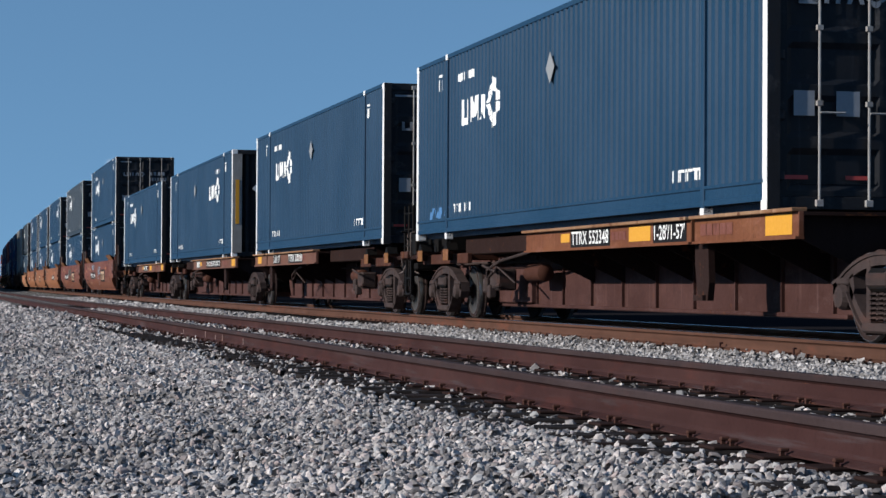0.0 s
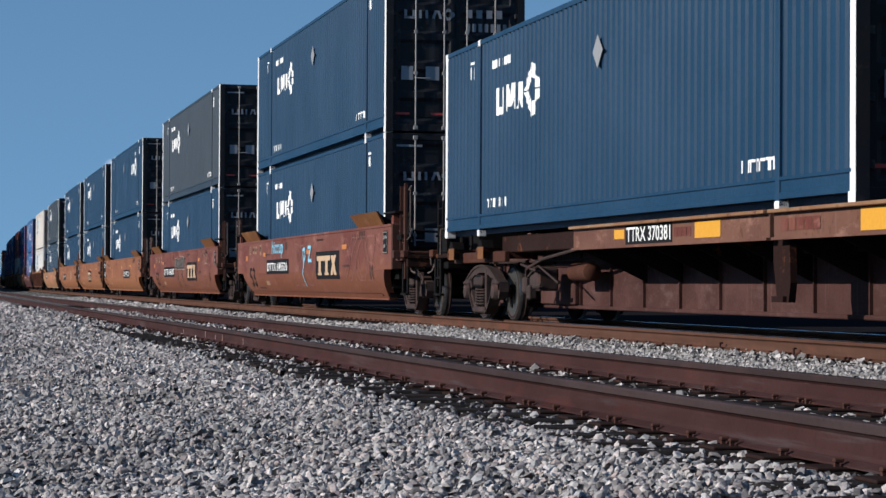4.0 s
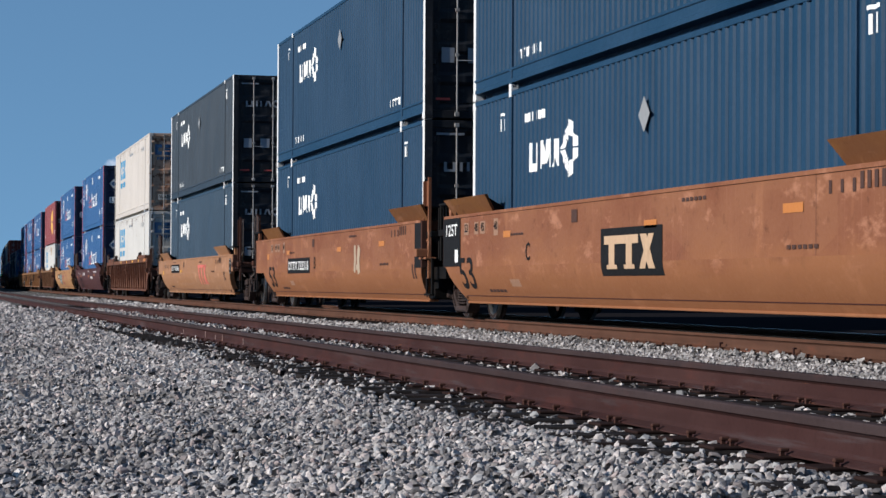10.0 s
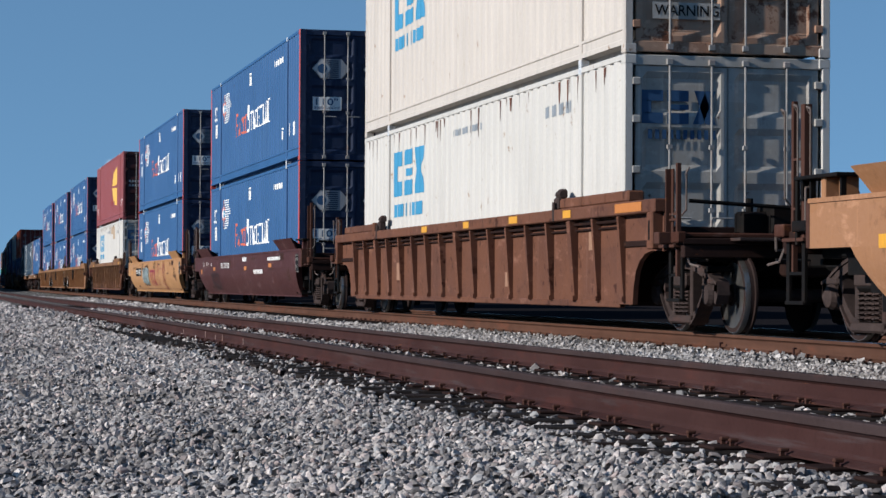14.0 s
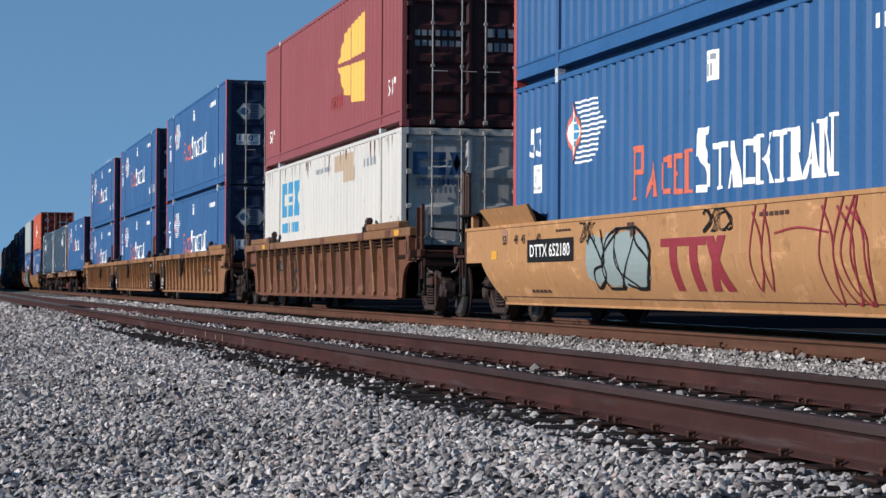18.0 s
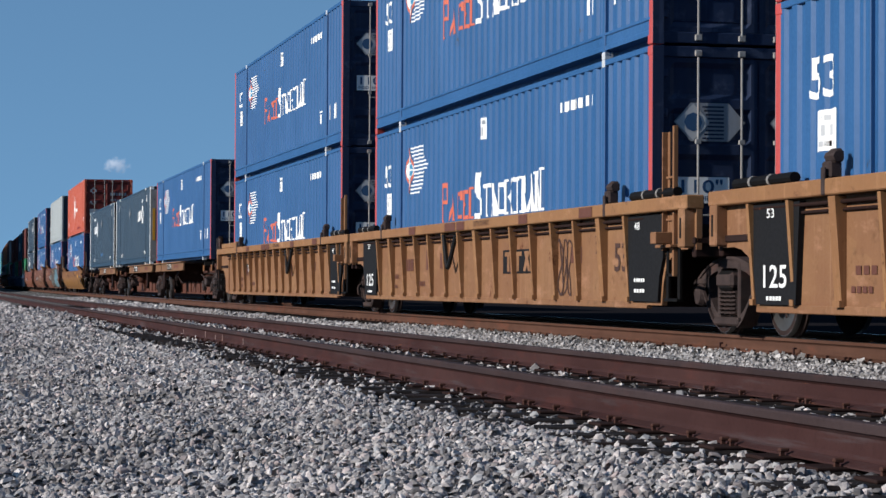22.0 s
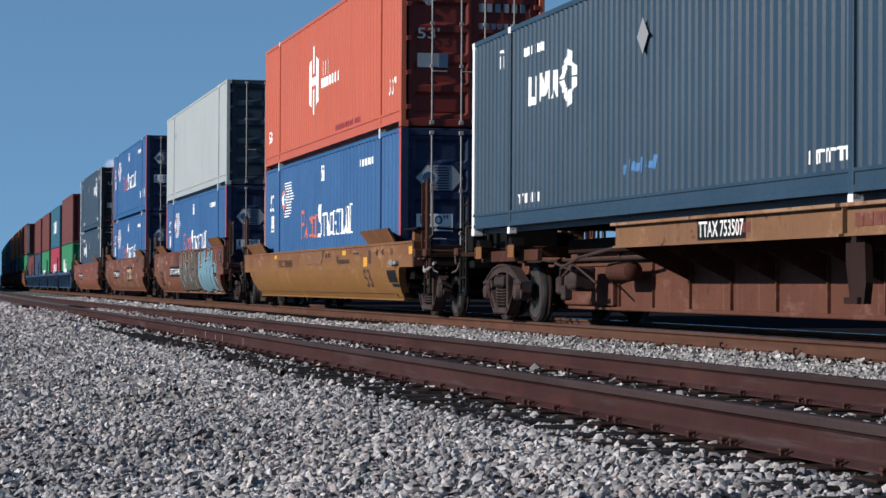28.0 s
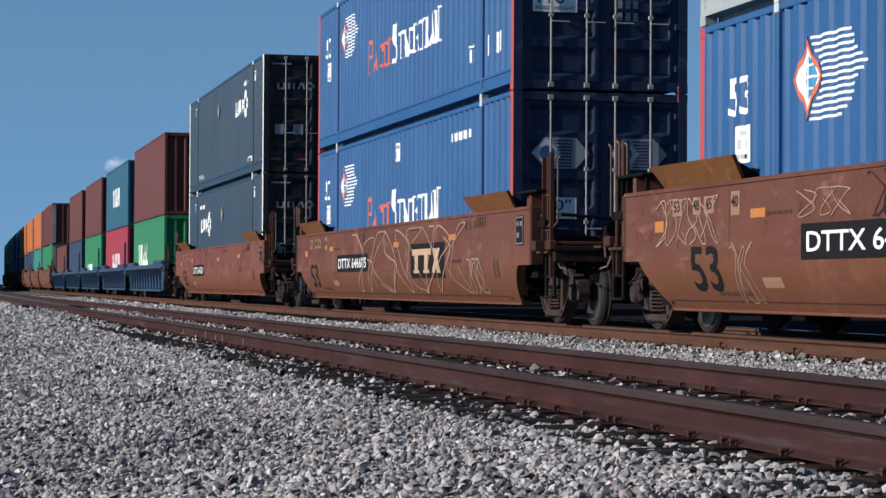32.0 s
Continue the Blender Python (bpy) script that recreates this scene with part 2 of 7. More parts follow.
M["well_yellow"] = paint("yellow ochre well car paint", (0.42, 0.203, 0.098), 0.6, 0.3, 0.3, 0.12, rustcol=(0.31, 0.12, 0.055), mottle=(0.41, 0.21, 0.115), gloss=0.15)
M["well_amber"] = paint("light yellow well car paint", (0.50, 0.262, 0.122), 0.6, 0.3, 0.3, 0.12, rustcol=(0.36, 0.15, 0.06), mottle=(0.50, 0.265, 0.115), gloss=0.15)
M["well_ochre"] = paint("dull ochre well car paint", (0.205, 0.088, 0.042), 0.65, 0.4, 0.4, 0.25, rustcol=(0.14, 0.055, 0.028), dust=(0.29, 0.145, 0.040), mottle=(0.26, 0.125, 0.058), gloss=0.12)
M["well_dark"] = paint("dark maroon well car paint", (0.078, 0.025, 0.025), 0.6, 0.3, 0.3, 0.1, mottle=(0.095, 0.036, 0.034), gloss=0.15)
M["rib_rust"] = paint("rusted ribbed car paint", (0.142, 0.062, 0.042), 0.7, 0.45, 0.55, 0.4, rustcol=(0.075, 0.030, 0.020), mottle=(0.195, 0.083, 0.050), gloss=0.1)
M["rib_yellow"] = paint("worn yellow ribbed car paint", (0.33, 0.172, 0.085), 0.65, 0.4, 0.5, 0.3, rustcol=(0.15, 0.055, 0.028), mottle=(0.27, 0.130, 0.068), gloss=0.1)
M["rib_worn"] = paint("worn brown chord paint", (0.23, 0.118, 0.066), 0.65, 0.4, 0.5, 0.35, rustcol=(0.10, 0.042, 0.027), mottle=(0.27, 0.14, 0.070), gloss=0.1)
M["rib_chord"] = paint("worn yellow chord paint", (0.37, 0.19, 0.083), 0.6, 0.4, 0.4, 0.25, rustcol=(0.17, 0.07, 0.035), mottle=(0.31, 0.15, 0.07), gloss=0.12)
M["beam"] = paint("plum brown beam paint", (0.108, 0.050, 0.043), 0.7, 0.4, 0.4, 0.25, mottle=(0.06, 0.026, 0.022), gloss=0.1)
M["rust_beam"] = paint("orange brown beam paint", (0.17, 0.070, 0.046), 0.7, 0.4, 0.4, 0.3, mottle=(0.12, 0.048, 0.034), gloss=0.1)
M["well_blue"] = paint("blue well car paint", (0.035, 0.075, 0.14), 0.55, 0.3, 0.3, 0.15)
M["spine"] = paint("faded orange spine car paint", (0.23, 0.088, 0.042), 0.7, 0.4, 0.4, 0.3, mottle=(0.17, 0.06, 0.032), gloss=0.1)
M["spine_plum"] = paint("plum brown spine car paint", (0.155, 0.070, 0.052), 0.7, 0.4, 0.4, 0.3, mottle=(0.215, 0.105, 0.072), gloss=0.1)
# Pale tone puts the sunlit look of the deck's top edge into paint.
M["lip"] = paint("worn pale edge paint", (0.40, 0.25, 0.15), 0.7, 0.4, 0.5, 0.4, mottle=(0.26, 0.12, 0.06), gloss=0.1)
# Brown darkened to carry the shade below decks and end platforms.
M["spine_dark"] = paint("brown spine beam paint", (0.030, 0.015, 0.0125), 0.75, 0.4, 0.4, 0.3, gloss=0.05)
# Blacker than bare iron, to deepen the shade under and between cars.
M["iron"] = rust_steel("near-black cast iron", (0.005, 0.005, 0.0055), (0.011, 0.009, 0.008), 0.7)
M["iron_light"] = rust_steel("dusty cast iron", (0.037, 0.027, 0.026), (0.062, 0.044, 0.040), 0.75)
M["wheel"] = rust_steel("rusted wheel steel", (0.036, 0.023, 0.021), (0.019, 0.013, 0.012), 0.75)
M["tread"] = rust_steel("polished wheel tread", (0.34, 0.33, 0.32), (0.22, 0.21, 0.20), 0.35, 0.9)
M["lock"] = rust_steel("weathered galvanised rod", (0.33, 0.325, 0.32), (0.22, 0.21, 0.20), 0.55, 0.0)
M["loop"] = rust_steel("scuffed grab iron", (0.15, 0.125, 0.115), (0.085, 0.06, 0.052), 0.6, 0.0)
M["black"] = rust_steel("black hose rubber", (0.012, 0.012, 0.013), (0.02, 0.02, 0.02), 0.55)
M["rail_rust"] = rust_steel("brown rusted rail", (0.038, 0.0165, 0.0155), (0.056, 0.027, 0.0245), 0.8, 0.0, 1.2, True)
M["rail_red"] = rust_steel("orange rusted rail", (0.078, 0.038, 0.026), (0.104, 0.052, 0.036), 0.8, 0.0, 2.0)
M["rail_top"] = rust_steel("dull worn rail head", (0.036, 0.024, 0.024), (0.05, 0.034, 0.034), 0.8, 0.0, 2.0)
M["rail_shine"] = rust_steel("shining rail head", (0.55, 0.54, 0.53), (0.45, 0.43, 0.42), 0.25, 1.0)
M["tie"] = rust_steel("creosoted tie wood", (0.011, 0.009, 0.0085), (0.030, 0.024, 0.022), 0.9, 0.0, 6.0)
M["ballast"] = stone_like("grey ballast stone", [(0.06, 0.06, 0.063), (0.47, 0.44, 0.42), (0.25, 0.245, 0.245), (0.64, 0.60, 0.565), (0.12, 0.118, 0.12), (0.50, 0.415, 0.39), (0.72, 0.69, 0.66), (0.18, 0.176, 0.18), (0.38, 0.395, 0.40), (0.54, 0.515, 0.50), (0.085, 0.085, 0.088), (0.31, 0.30, 0.295)])
M["ballast_pale"] = stone_like("pale ballast stone", [(0.09, 0.09, 0.09), (0.55, 0.535, 0.52), (0.32, 0.315, 0.31), (0.66, 0.645, 0.63), (0.15, 0.148, 0.146), (0.45, 0.43, 0.415), (0.25, 0.247, 0.245)])

M["dab"] = paint("faded pink paint dab", (0.30, 0.20, 0.18), 0.7, 0.3, 0.3, 0.2)
M["leaf"] = paint("dark green leaves", (0.035, 0.07, 0.02), 0.6, 0.3, 0.1, 0.0)


# ---- mesh building ----
class Build:
    """Collects faces of one mesh."""

    def __init__(self):
        self.v, self.f, self.m = [], [], []

    def add(self, verts, faces, slot=0):
        k = len(self.v)
        self.v += [tuple(p) for p in verts]
        self.f += [tuple(i + k for i in q) for q in faces]
        self.m += [slot] * len(faces)
        return self

    def box(self, x0, x1, y0, y1, z0, z1, c=0.0, slot=0):
        """A block, its edges cut at 45 degrees by c."""
        if c <= 0:
            vs = [(x, y, z) for x in (x0, x1) for y in (y0, y1) for z in (z0, z1)]
            return self.add(vs, [(0, 1, 3, 2), (4, 6, 7, 5), (0, 4, 5, 1), (2, 3, 7, 6), (0, 2, 6, 4), (1, 5, 7, 3)], slot)
        c = min(c, 0.45 * min(x1 - x0, y1 - y0, z1 - z0))
        vs, ix = [], {}
        for i, x in enumerate((x0, x1)):
            for j, y in enumerate((y0, y1)):
                for k, z in enumerate((z0, z1)):
                    sx, sy, sz = (1, -1)[i] * c, (1, -1)[j] * c, (1, -1)[k] * c
                    for ax, pt in enumerate(((x, y + sy, z + sz), (x + sx, y, z + sz), (x + sx, y + sy, z))):
                        ix[i, j, k, ax] = len(vs)
                        vs.append(pt)
        fs = []
        for i in (0, 1):
            fs.append([ix[i, a, b, 0] for a, b in ((0, 0), (0, 1), (1, 1), (1, 0))][:: 1 if i == 0 else -1])
            fs.append([ix[a, i, b, 1] for a, b in ((0, 0), (1, 0), (1, 1), (0, 1))][:: 1 if i == 0 else -1])
            fs.append([ix[a, b, i, 2] for a, b in ((0, 0), (0, 1), (1, 1), (1, 0))][:: 1 if i == 0 else -1])
        for a in (0, 1):
            for b in (0, 1):
                fs.append([ix[a, b, 0, 0], ix[a, b, 1, 0], ix[a, b, 1, 1], ix[a, b, 0, 1]])
                fs.append([ix[a, 0, b, 0], ix[a, 1, b, 0], ix[a, 1, b, 2], ix[a, 0, b, 2]])
                fs.append([ix[0, a, b, 1], ix[1, a, b, 1], ix[1, a, b, 2], ix[0, a, b, 2]])
        for key in [(i, j, k) for i in (0, 1) for j in (0, 1) for k in (0, 1)]:
            fs.append([ix[(*key, 0)], ix[(*key, 1)], ix[(*key, 2)]])
        return self.add(vs, fs, slot)

    def rod(self, a, b, r, n=8, r2=None, slot=0):
        """A round bar from a to b."""
        a, b = Vector(a), Vector(b)
        q = (b - a).to_track_quat("Z", "Y").to_matrix()
        r2 = r if r2 is None else r2
        vs = [a + q @ Vector((r * math.cos(2 * math.pi * i / n), r * math.sin(2 * math.pi * i / n), 0)) for i in range(n)]
        vs += [b + q @ Vector((r2 * math.cos(2 * math.pi * i / n), r2 * math.sin(2 * math.pi * i / n), 0)) for i in range(n)]
        fs = [(i, (i + 1) % n, n + (i + 1) % n, n + i) for i in range(n)] + [tuple(range(n))[::-1], tuple(range(n, 2 * n))]
        return self.add(vs, fs, slot)

    def pipe(self, pts, r, n=6, slot=0):
        for a, b in zip(pts, pts[1:]):
            self.rod(a, b, r, n, slot=slot)
        return self

    def turn(self, prof, axis_at, n=24, slot=0):
        """A body of revolution round an axis along x; prof: (x, radius)."""
        x0, y0, z0 = axis_at
        vs = [(x0 + x, y0 + r * math.cos(2 * math.pi * i / n), z0 + r * math.sin(2 * math.pi * i / n)) for x, r in prof for i in range(n)]
        fs = [(j * n + i, j * n + (i + 1) % n, (j + 1) * n + (i + 1) % n, (j + 1) * n + i) for j in range(len(prof) - 1) for i in range(n)]
        fs += [tuple(range(n))[::-1], tuple(range((len(prof) - 1) * n, len(prof) * n))]
        return self.add(vs, fs, slot)

    def slab(self, pts, axis, lo, hi, slot=0):
        """A flat outline drawn out along an axis; pts are the two other coordinates in order."""
        n = len(pts)

        def put(p, h):
            q = list(p)
            q.insert("xyz".index(axis), h)
            return tuple(q)

        vs = [put(p, lo) for p in pts] + [put(p, hi) for p in pts]
        fs = [tuple(range(n))[::-1], tuple(range(n, 2 * n))] + [(i, (i + 1) % n, n + (i + 1) % n, n + i) for i in range(n)]
        return self.add(vs, fs, slot)

    def mesh(self, name, mats, smooth=False):
        me = bpy.data.meshes.new(name)
        me.from_pydata(self.v, [], self.f)
        for m in mats:
            me.materials.append(m)
        if len(mats) > 1:
            me.polygons.foreach_set("material_index", self.m)
        bm = bmesh.new()
        bm.from_mesh(me)
        bmesh.ops.recalc_face_normals(bm, faces=bm.faces)
        bm.to_mesh(me)
        bm.free()
        if smooth:
            me.polygons.foreach_set("use_smooth", [True] * len(me.polygons))
            me.set_sharp_from_angle(angle=radians(35))
        me.update()
        return me


SHARED = {}
JOINED = {"serial_number", "stencil", "height_figure", "data_panel_line", "word_mark", "door_label", "unit_mark", "graffiti_outline", "graffiti_line", "car_stencil", "panel_stencil", "load_figure", "weld_seam", "graffiti_chip", "faded_graffiti", "graffiti_halo", "graffiti_drip", "graffiti_tag", "chord_number", "globe_line", "paint_scuff", "rust_run"}


def part(name, make, mats, parent, label="", key=None, at=None, smooth=False):
    """One mesh object under a thing or part. make: a Build, or a function that returns one; key: pieces alike share their mesh."""
    mats = mats if isinstance(mats, (list, tuple)) else [mats]
    k = (name, key, tuple(m.name for m in mats)) if key is not None else None
    me = SHARED.get(k) if k else None
    if me is None:
        me = (make() if callable(make) else make).mesh(name, mats, smooth)
        if k:
            SHARED[k] = me
    ob = new(name, me)
    ob.parent = parent
    if at is not None:
        ob.matrix_basis = at if isinstance(at, Matrix) else Matrix.Translation(at)
    if label:
        ob["label"] = label
    if name in JOINED:
        ob["kind"] = "stuff"
    return ob


def thing(name, label, category, group=""):
    return tagged(new(name), label, category, group)


# ---- flat shapes and letters laid on a surface ----
def cut(poly, axis, lo, hi):
    """The piece of a convex outline between two values of one coordinate."""
    for sign, lim in ((1, lo), (-1, hi)):
        out = []
        for p, q in zip(poly, poly[1:] + poly[:1]):
            a, b = sign * (p[axis] - lim), sign * (q[axis] - lim)
            if a >= 0:
                out.append(p)
            if (a < 0) != (b < 0):
                t = a / (a - b)
                out.append((p[0] + t * (q[0] - p[0]), p[1] + t * (q[1] - p[1])))
        poly = out
        if len(poly) < 3:
            return []
    return poly


LETTERS = {}


def letters(text, width, height, at=(0, 0), slant=0.0):
    """Triangles of a text in the built-in font, fitted to a box whose lower left corner is at."""
    if text not in LETTERS:
        cu = bpy.data.curves.new("text", "FONT")
        cu.body, cu.resolution_u, cu.offset = text, 3, 0.012
        ob = bpy.data.objects.new("text", cu)
        scene.collection.objects.link(ob)
        me = ob.evaluated_get(bpy.context.evaluated_depsgraph_get()).to_mesh()
        bm = bmesh.new()
        bm.from_mesh(me)
        bmesh.ops.triangulate(bm, faces=bm.faces)
        LETTERS[text] = [[(v.co.x, v.co.y) for v in f.verts] for f in bm.faces]
        bm.free()
        bpy.data.objects.remove(ob)
        bpy.data.curves.remove(cu)
    tri = LETTERS[text]
    xs, ys = [p[0] for t in tri for p in t], [p[1] for t in tri for p in t]
    x0, x1, y0, y1 = min(xs), max(xs), min(ys), max(ys)
    return [[(at[0] + (x - x0) / (x1 - x0) * width + slant * (y - y0) / (y1 - y0) * height, at[1] + (y - y0) / (y1 - y0) * height) for x, y in t] for t in tri]


def quad(u0, u1, v0, v1, slant=0.0):
    return [(u0, v0), (u1, v0), (u1 + slant, v1), (u0 + slant, v1)]


def stroke(pts, w):
    """A brush line of width w as a chain of quads."""
    out = []
    for (a, b), (c, d) in zip(pts, pts[1:]):
        k = w / 2 / max(1e-6, math.hypot(c - a, d - b))
        du, dv = -(d - b) * k, (c - a) * k
        eu, ev = (c - a) * k * 0.6, (d - b) * k * 0.6
        out.append([(a + du - eu, b + dv - ev), (a - du - eu, b - dv - ev), (c - du + eu, d - dv + ev), (c + du + eu, d + dv + ev)])
    return out


def laid(polys, y_at, x_of, ybreaks=None, zbreaks=None, lift=0.004):
    """Outlines (u to the reader's right, v up) laid on a side that faces -x: y = y_at - u, x = x_of(y, z)."""
    b = Build()
    for i, poly in enumerate(polys):
        up = lift + 0.0006 * (i % 6)
        pieces = [[(y_at - u, v) for u, v in poly]]
        for axis, brk in ((0, ybreaks), (1, zbreaks)):
            if brk:
                cutup = []
                for pc in pieces:
                    lo, hi = min(p[axis] for p in pc), max(p[axis] for p in pc)
                    lims = [lo - 1] + [q for q in brk if lo < q < hi] + [hi + 1]
                    cutup += [r for s0, s1 in zip(lims, lims[1:]) if (r := cut(pc, axis, s0, s1))]
                pieces = cutup
        for pc in pieces:
            cy, cz = sum(p[0] for p in pc) / len(pc), sum(p[1] for p in pc) / len(pc)
            vs = [(x_of(y + (cy - y) * 1e-4, z + (cz - z) * 1e-4) - up, y, z) for y, z in pc]
            b.add(vs, [tuple(range(len(vs)))])
    return b


def on_end(polys, x_at, y, lift=0.004):
    """Outlines laid on an end that faces -y, u running to +x."""
    b = Build()
    for poly in polys:
        b.add([(x_at + u, y - lift, v) for u, v in poly], [tuple(range(len(poly)))])
    return b


# ---- the line: two tracks that bend gently to the right far off ----
TRAIN_X, NEAR_X, NEAR_Z = 9.34, 3.85, 0.045


def bend(y):
    return 0.3584e-4 * max(y - 30.0, 0.0) ** 2


def heading(y):
    return -math.degrees(math.atan(2 * 0.3584e-4 * max(y - 30.0, 0.0)))


def travel(t):
    u = t - 16.0
    return 14.6527 * u - 0.02616 * u * u - 0.0000946 * u ** 3


STATIONS = [-120, -60, -20] + list(range(0, 60, 4)) + list(range(60, 200, 10)) + list(range(200, 701, 25))


def sink(x, y):
    """The near track falls very slightly with distance."""
    return -0.001 * (min(max(y, 0), 120) - 12.0) if x < 6 else 0.0


def rail(name, x, z_top, mats, label, size=1.0):
    """Foot, web and head drawn along the line; the running surface has its own steel."""
    half = [(0.0685, -0.181), (0.0685, -0.172), (0.022, -0.152), (0.009, -0.135), (0.009, -0.062), (0.020, -0.050), (0.036, -0.041), (0.037, -0.010), (0.031, -0.002), (0.018, 0.0)]
    half = [(a * size, h * size) for a, h in half]
    prof = half + [(-a, h) for a, h in reversed(half)]
    n, b = len(prof), Build()
    b.v = [(x + bend(y) + a, y, z_top + h + sink(x, y)) for y in STATIONS for a, h in prof]
    for j in range(len(STATIONS) - 1):
        for i in range(n):
            k = (i + 1) % n
            b.f.append((j * n + i, j * n + k, (j + 1) * n + k, (j + 1) * n + i))
            b.m.append(1 if (7 if "shin" in mats[1].name else 6) <= i <= (11 if "shin" in mats[1].name else 12) else 0)
    b.f += [tuple(range(n)), tuple(range((len(STATIONS) - 1) * n, len(STATIONS) * n))]
    b.m += [0, 0]
    ob = new(name, b.mesh(name, mats))
    return tagged(ob, label, "rail", kind="structure")


for side in (-0.755, 0.755):
    rail("rail", TRAIN_X + side, 0.0, [M["rail_red"], M["rail_shine"]], "orange rusted steel rail with a polished running surface")
    rail("rail", NEAR_X + side, NEAR_Z, [M["rail_rust"], M["rail_top"]], "dark brown rusted steel rail with a dull worn head", 0.86)


def rail_anchor(x, y, z):
    """A lifted spike with its clip at the foot of a rail."""
    b = Build().box(-0.009, 0.009, -0.009, 0.009, -0.19, -0.10, 0.003).box(-0.010, 0.03, -0.016, 0.016, -0.115, -0.097, 0.004)
    ob = tagged(new("rail_anchor", b.mesh("rail_anchor", [M["rail_rust"]])), "lifted rusty spike at the foot of the rail", "rail spike", "lifted spikes on the rail")
    ob.matrix_basis = Matrix.Translation((x - 0.085, y, z))


for y in (23.45, 21.3, 18.95, 18.7):
    rail_anchor(TRAIN_X - 0.755, y, 0.0)
for y, h in ((27.6, 0.05), (25.4, 0.09), (24.5, 0.05), (23.9, 0.08), (22.3, 0.08)):
    ob = tagged(new("paint_mark", Build().box(-0.002, 0.002, -0.022, 0.022, -h / 2, h / 2).mesh("paint_mark", [M["dab"]])), "pale dab of paint on the rail web", "paint mark", "paint marks on the rail")
    ob.matrix_basis = Matrix.Translation((NEAR_X - 0.755 - 0.0125, y, NEAR_Z - 0.10 + sink(NEAR_X, y)))


def ground_z(x):
    """Height of the ballast across the line (x as at the straight)."""
    pts = [(-60, -0.9), (-8, -0.55), (-1, -0.34), (1.0, -0.27), (2.2, -0.18), (2.5, -0.162), (2.75, -0.166), (5.0, -0.164), (5.6, -0.19), (6.6, -0.27), (7.6, -0.22), (8.2, -0.20), (10.5, -0.20), (11.4, -0.24), (13.5, -0.22), (45, -0.22), (60, -0.5), (3000, -0.8)]
    for (a, h), (c, k) in zip(pts, pts[1:]):
        if x <= c:
            return h + (k - h) * max(0, (x - a) / (c - a))
    return pts[-1][1]


def make_ground():
    xs = [-3000, -400, -60, -20, -8, -3] + [-1 + 0.35 * i for i in range(42)] + [14, 18, 30, 60, 400, 3000]
    ys = [-3000, -700, -200, -60, -20] + list(range(0, 60, 2)) + list(range(60, 200, 10)) + [230, 260, 300, 350, 420, 500, 600, 700, 1000, 1800, 4000]
    b = Build()
    for y in ys:
        for x in xs:
            w = bend(min(y, 700)) * max(0, 1 - max(0, abs(x - 6) - 60) / 340)
            b.v.append((x + w, y, ground_z(x) - 0.02))
    n = len(xs)
    for j in range(len(ys) - 1):
        for i in range(n - 1):
            b.f.append((j * n + i, j * n + i + 1, (j + 1) * n + i + 1, (j + 1) * n + i))
            b.m.append(0)
    return b


def ground_stuff():
    m, n, l, p = nodes_of("ballast bed")
    v = n.new("ShaderNodeTexVoronoi")
    v.inputs["Scale"].default_value = 22.0
    l.new(spot(n, l, shift=False), v.inputs["Vector"])
    big, fine = grain(n, l, spot(n, l, shift=False), 0.7, 4), grain(n, l, spot(n, l, shift=False), 70, 4)
    bw = n.new("ShaderNodeRGBToBW")
    l.new(v.outputs["Color"], bw.inputs[0])
    c = blend(n, l, ramp(n, l, bw.outputs[0], 0.15, 0.85), (0.06, 0.06, 0.06), (0.36, 0.355, 0.345))
    c = blend(n, l, ramp(n, l, v.outputs["Distance"], 0.25, 0.65, 0, 0.85), c, (0.05, 0.048, 0.046))
    c = blend(n, l, ramp(n, l, big, 0.45, 0.75, 0, 0.4), c, (0.13, 0.12, 0.105))
    # The train's shadow on the ballast behind it is painted in as near-black.
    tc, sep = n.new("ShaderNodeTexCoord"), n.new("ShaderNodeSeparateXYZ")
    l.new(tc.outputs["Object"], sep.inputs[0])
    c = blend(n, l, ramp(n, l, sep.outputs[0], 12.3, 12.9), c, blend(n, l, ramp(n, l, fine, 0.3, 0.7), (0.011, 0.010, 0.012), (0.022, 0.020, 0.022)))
    l.new(c, p.inputs["Base Color"])
    p.inputs["Roughness"].default_value, p.inputs["Specular IOR Level"].default_value = 0.95, 0.0
    bumped(n, l, p, v.outputs["Distance"], -0.9, 0.03)
    return m


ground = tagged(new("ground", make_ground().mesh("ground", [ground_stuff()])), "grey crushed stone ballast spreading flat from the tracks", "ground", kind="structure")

CUBE = [(-1, -1, -1), (1, -1, -1), (1, 1, -1), (-1, 1, -1), (-1, -1, 1), (1, -1, 1), (1, 1, 1), (-1, 1, 1)]
CUBE_F = [(0, 3, 1), (1, 3, 2), (4, 5, 7), (5, 6, 7), (0, 1, 4), (1, 5, 4), (1, 2, 5), (2, 6, 5), (2, 3, 6), (3, 7, 6), (3, 0, 7), (0, 4, 7)]


ICO = [(0, 0, -1), (0.72, -0.53, -0.45), (-0.28, -0.85, -0.45), (-0.89, 0, -0.45), (-0.28, 0.85, -0.45), (0.72, 0.53, -0.45), (0.28, -0.85, 0.45), (-0.72, -0.53, 0.45), (-0.72, 0.53, 0.45), (0.28, 0.85, 0.45), (0.89, 0, 0.45), (0, 0, 1)]
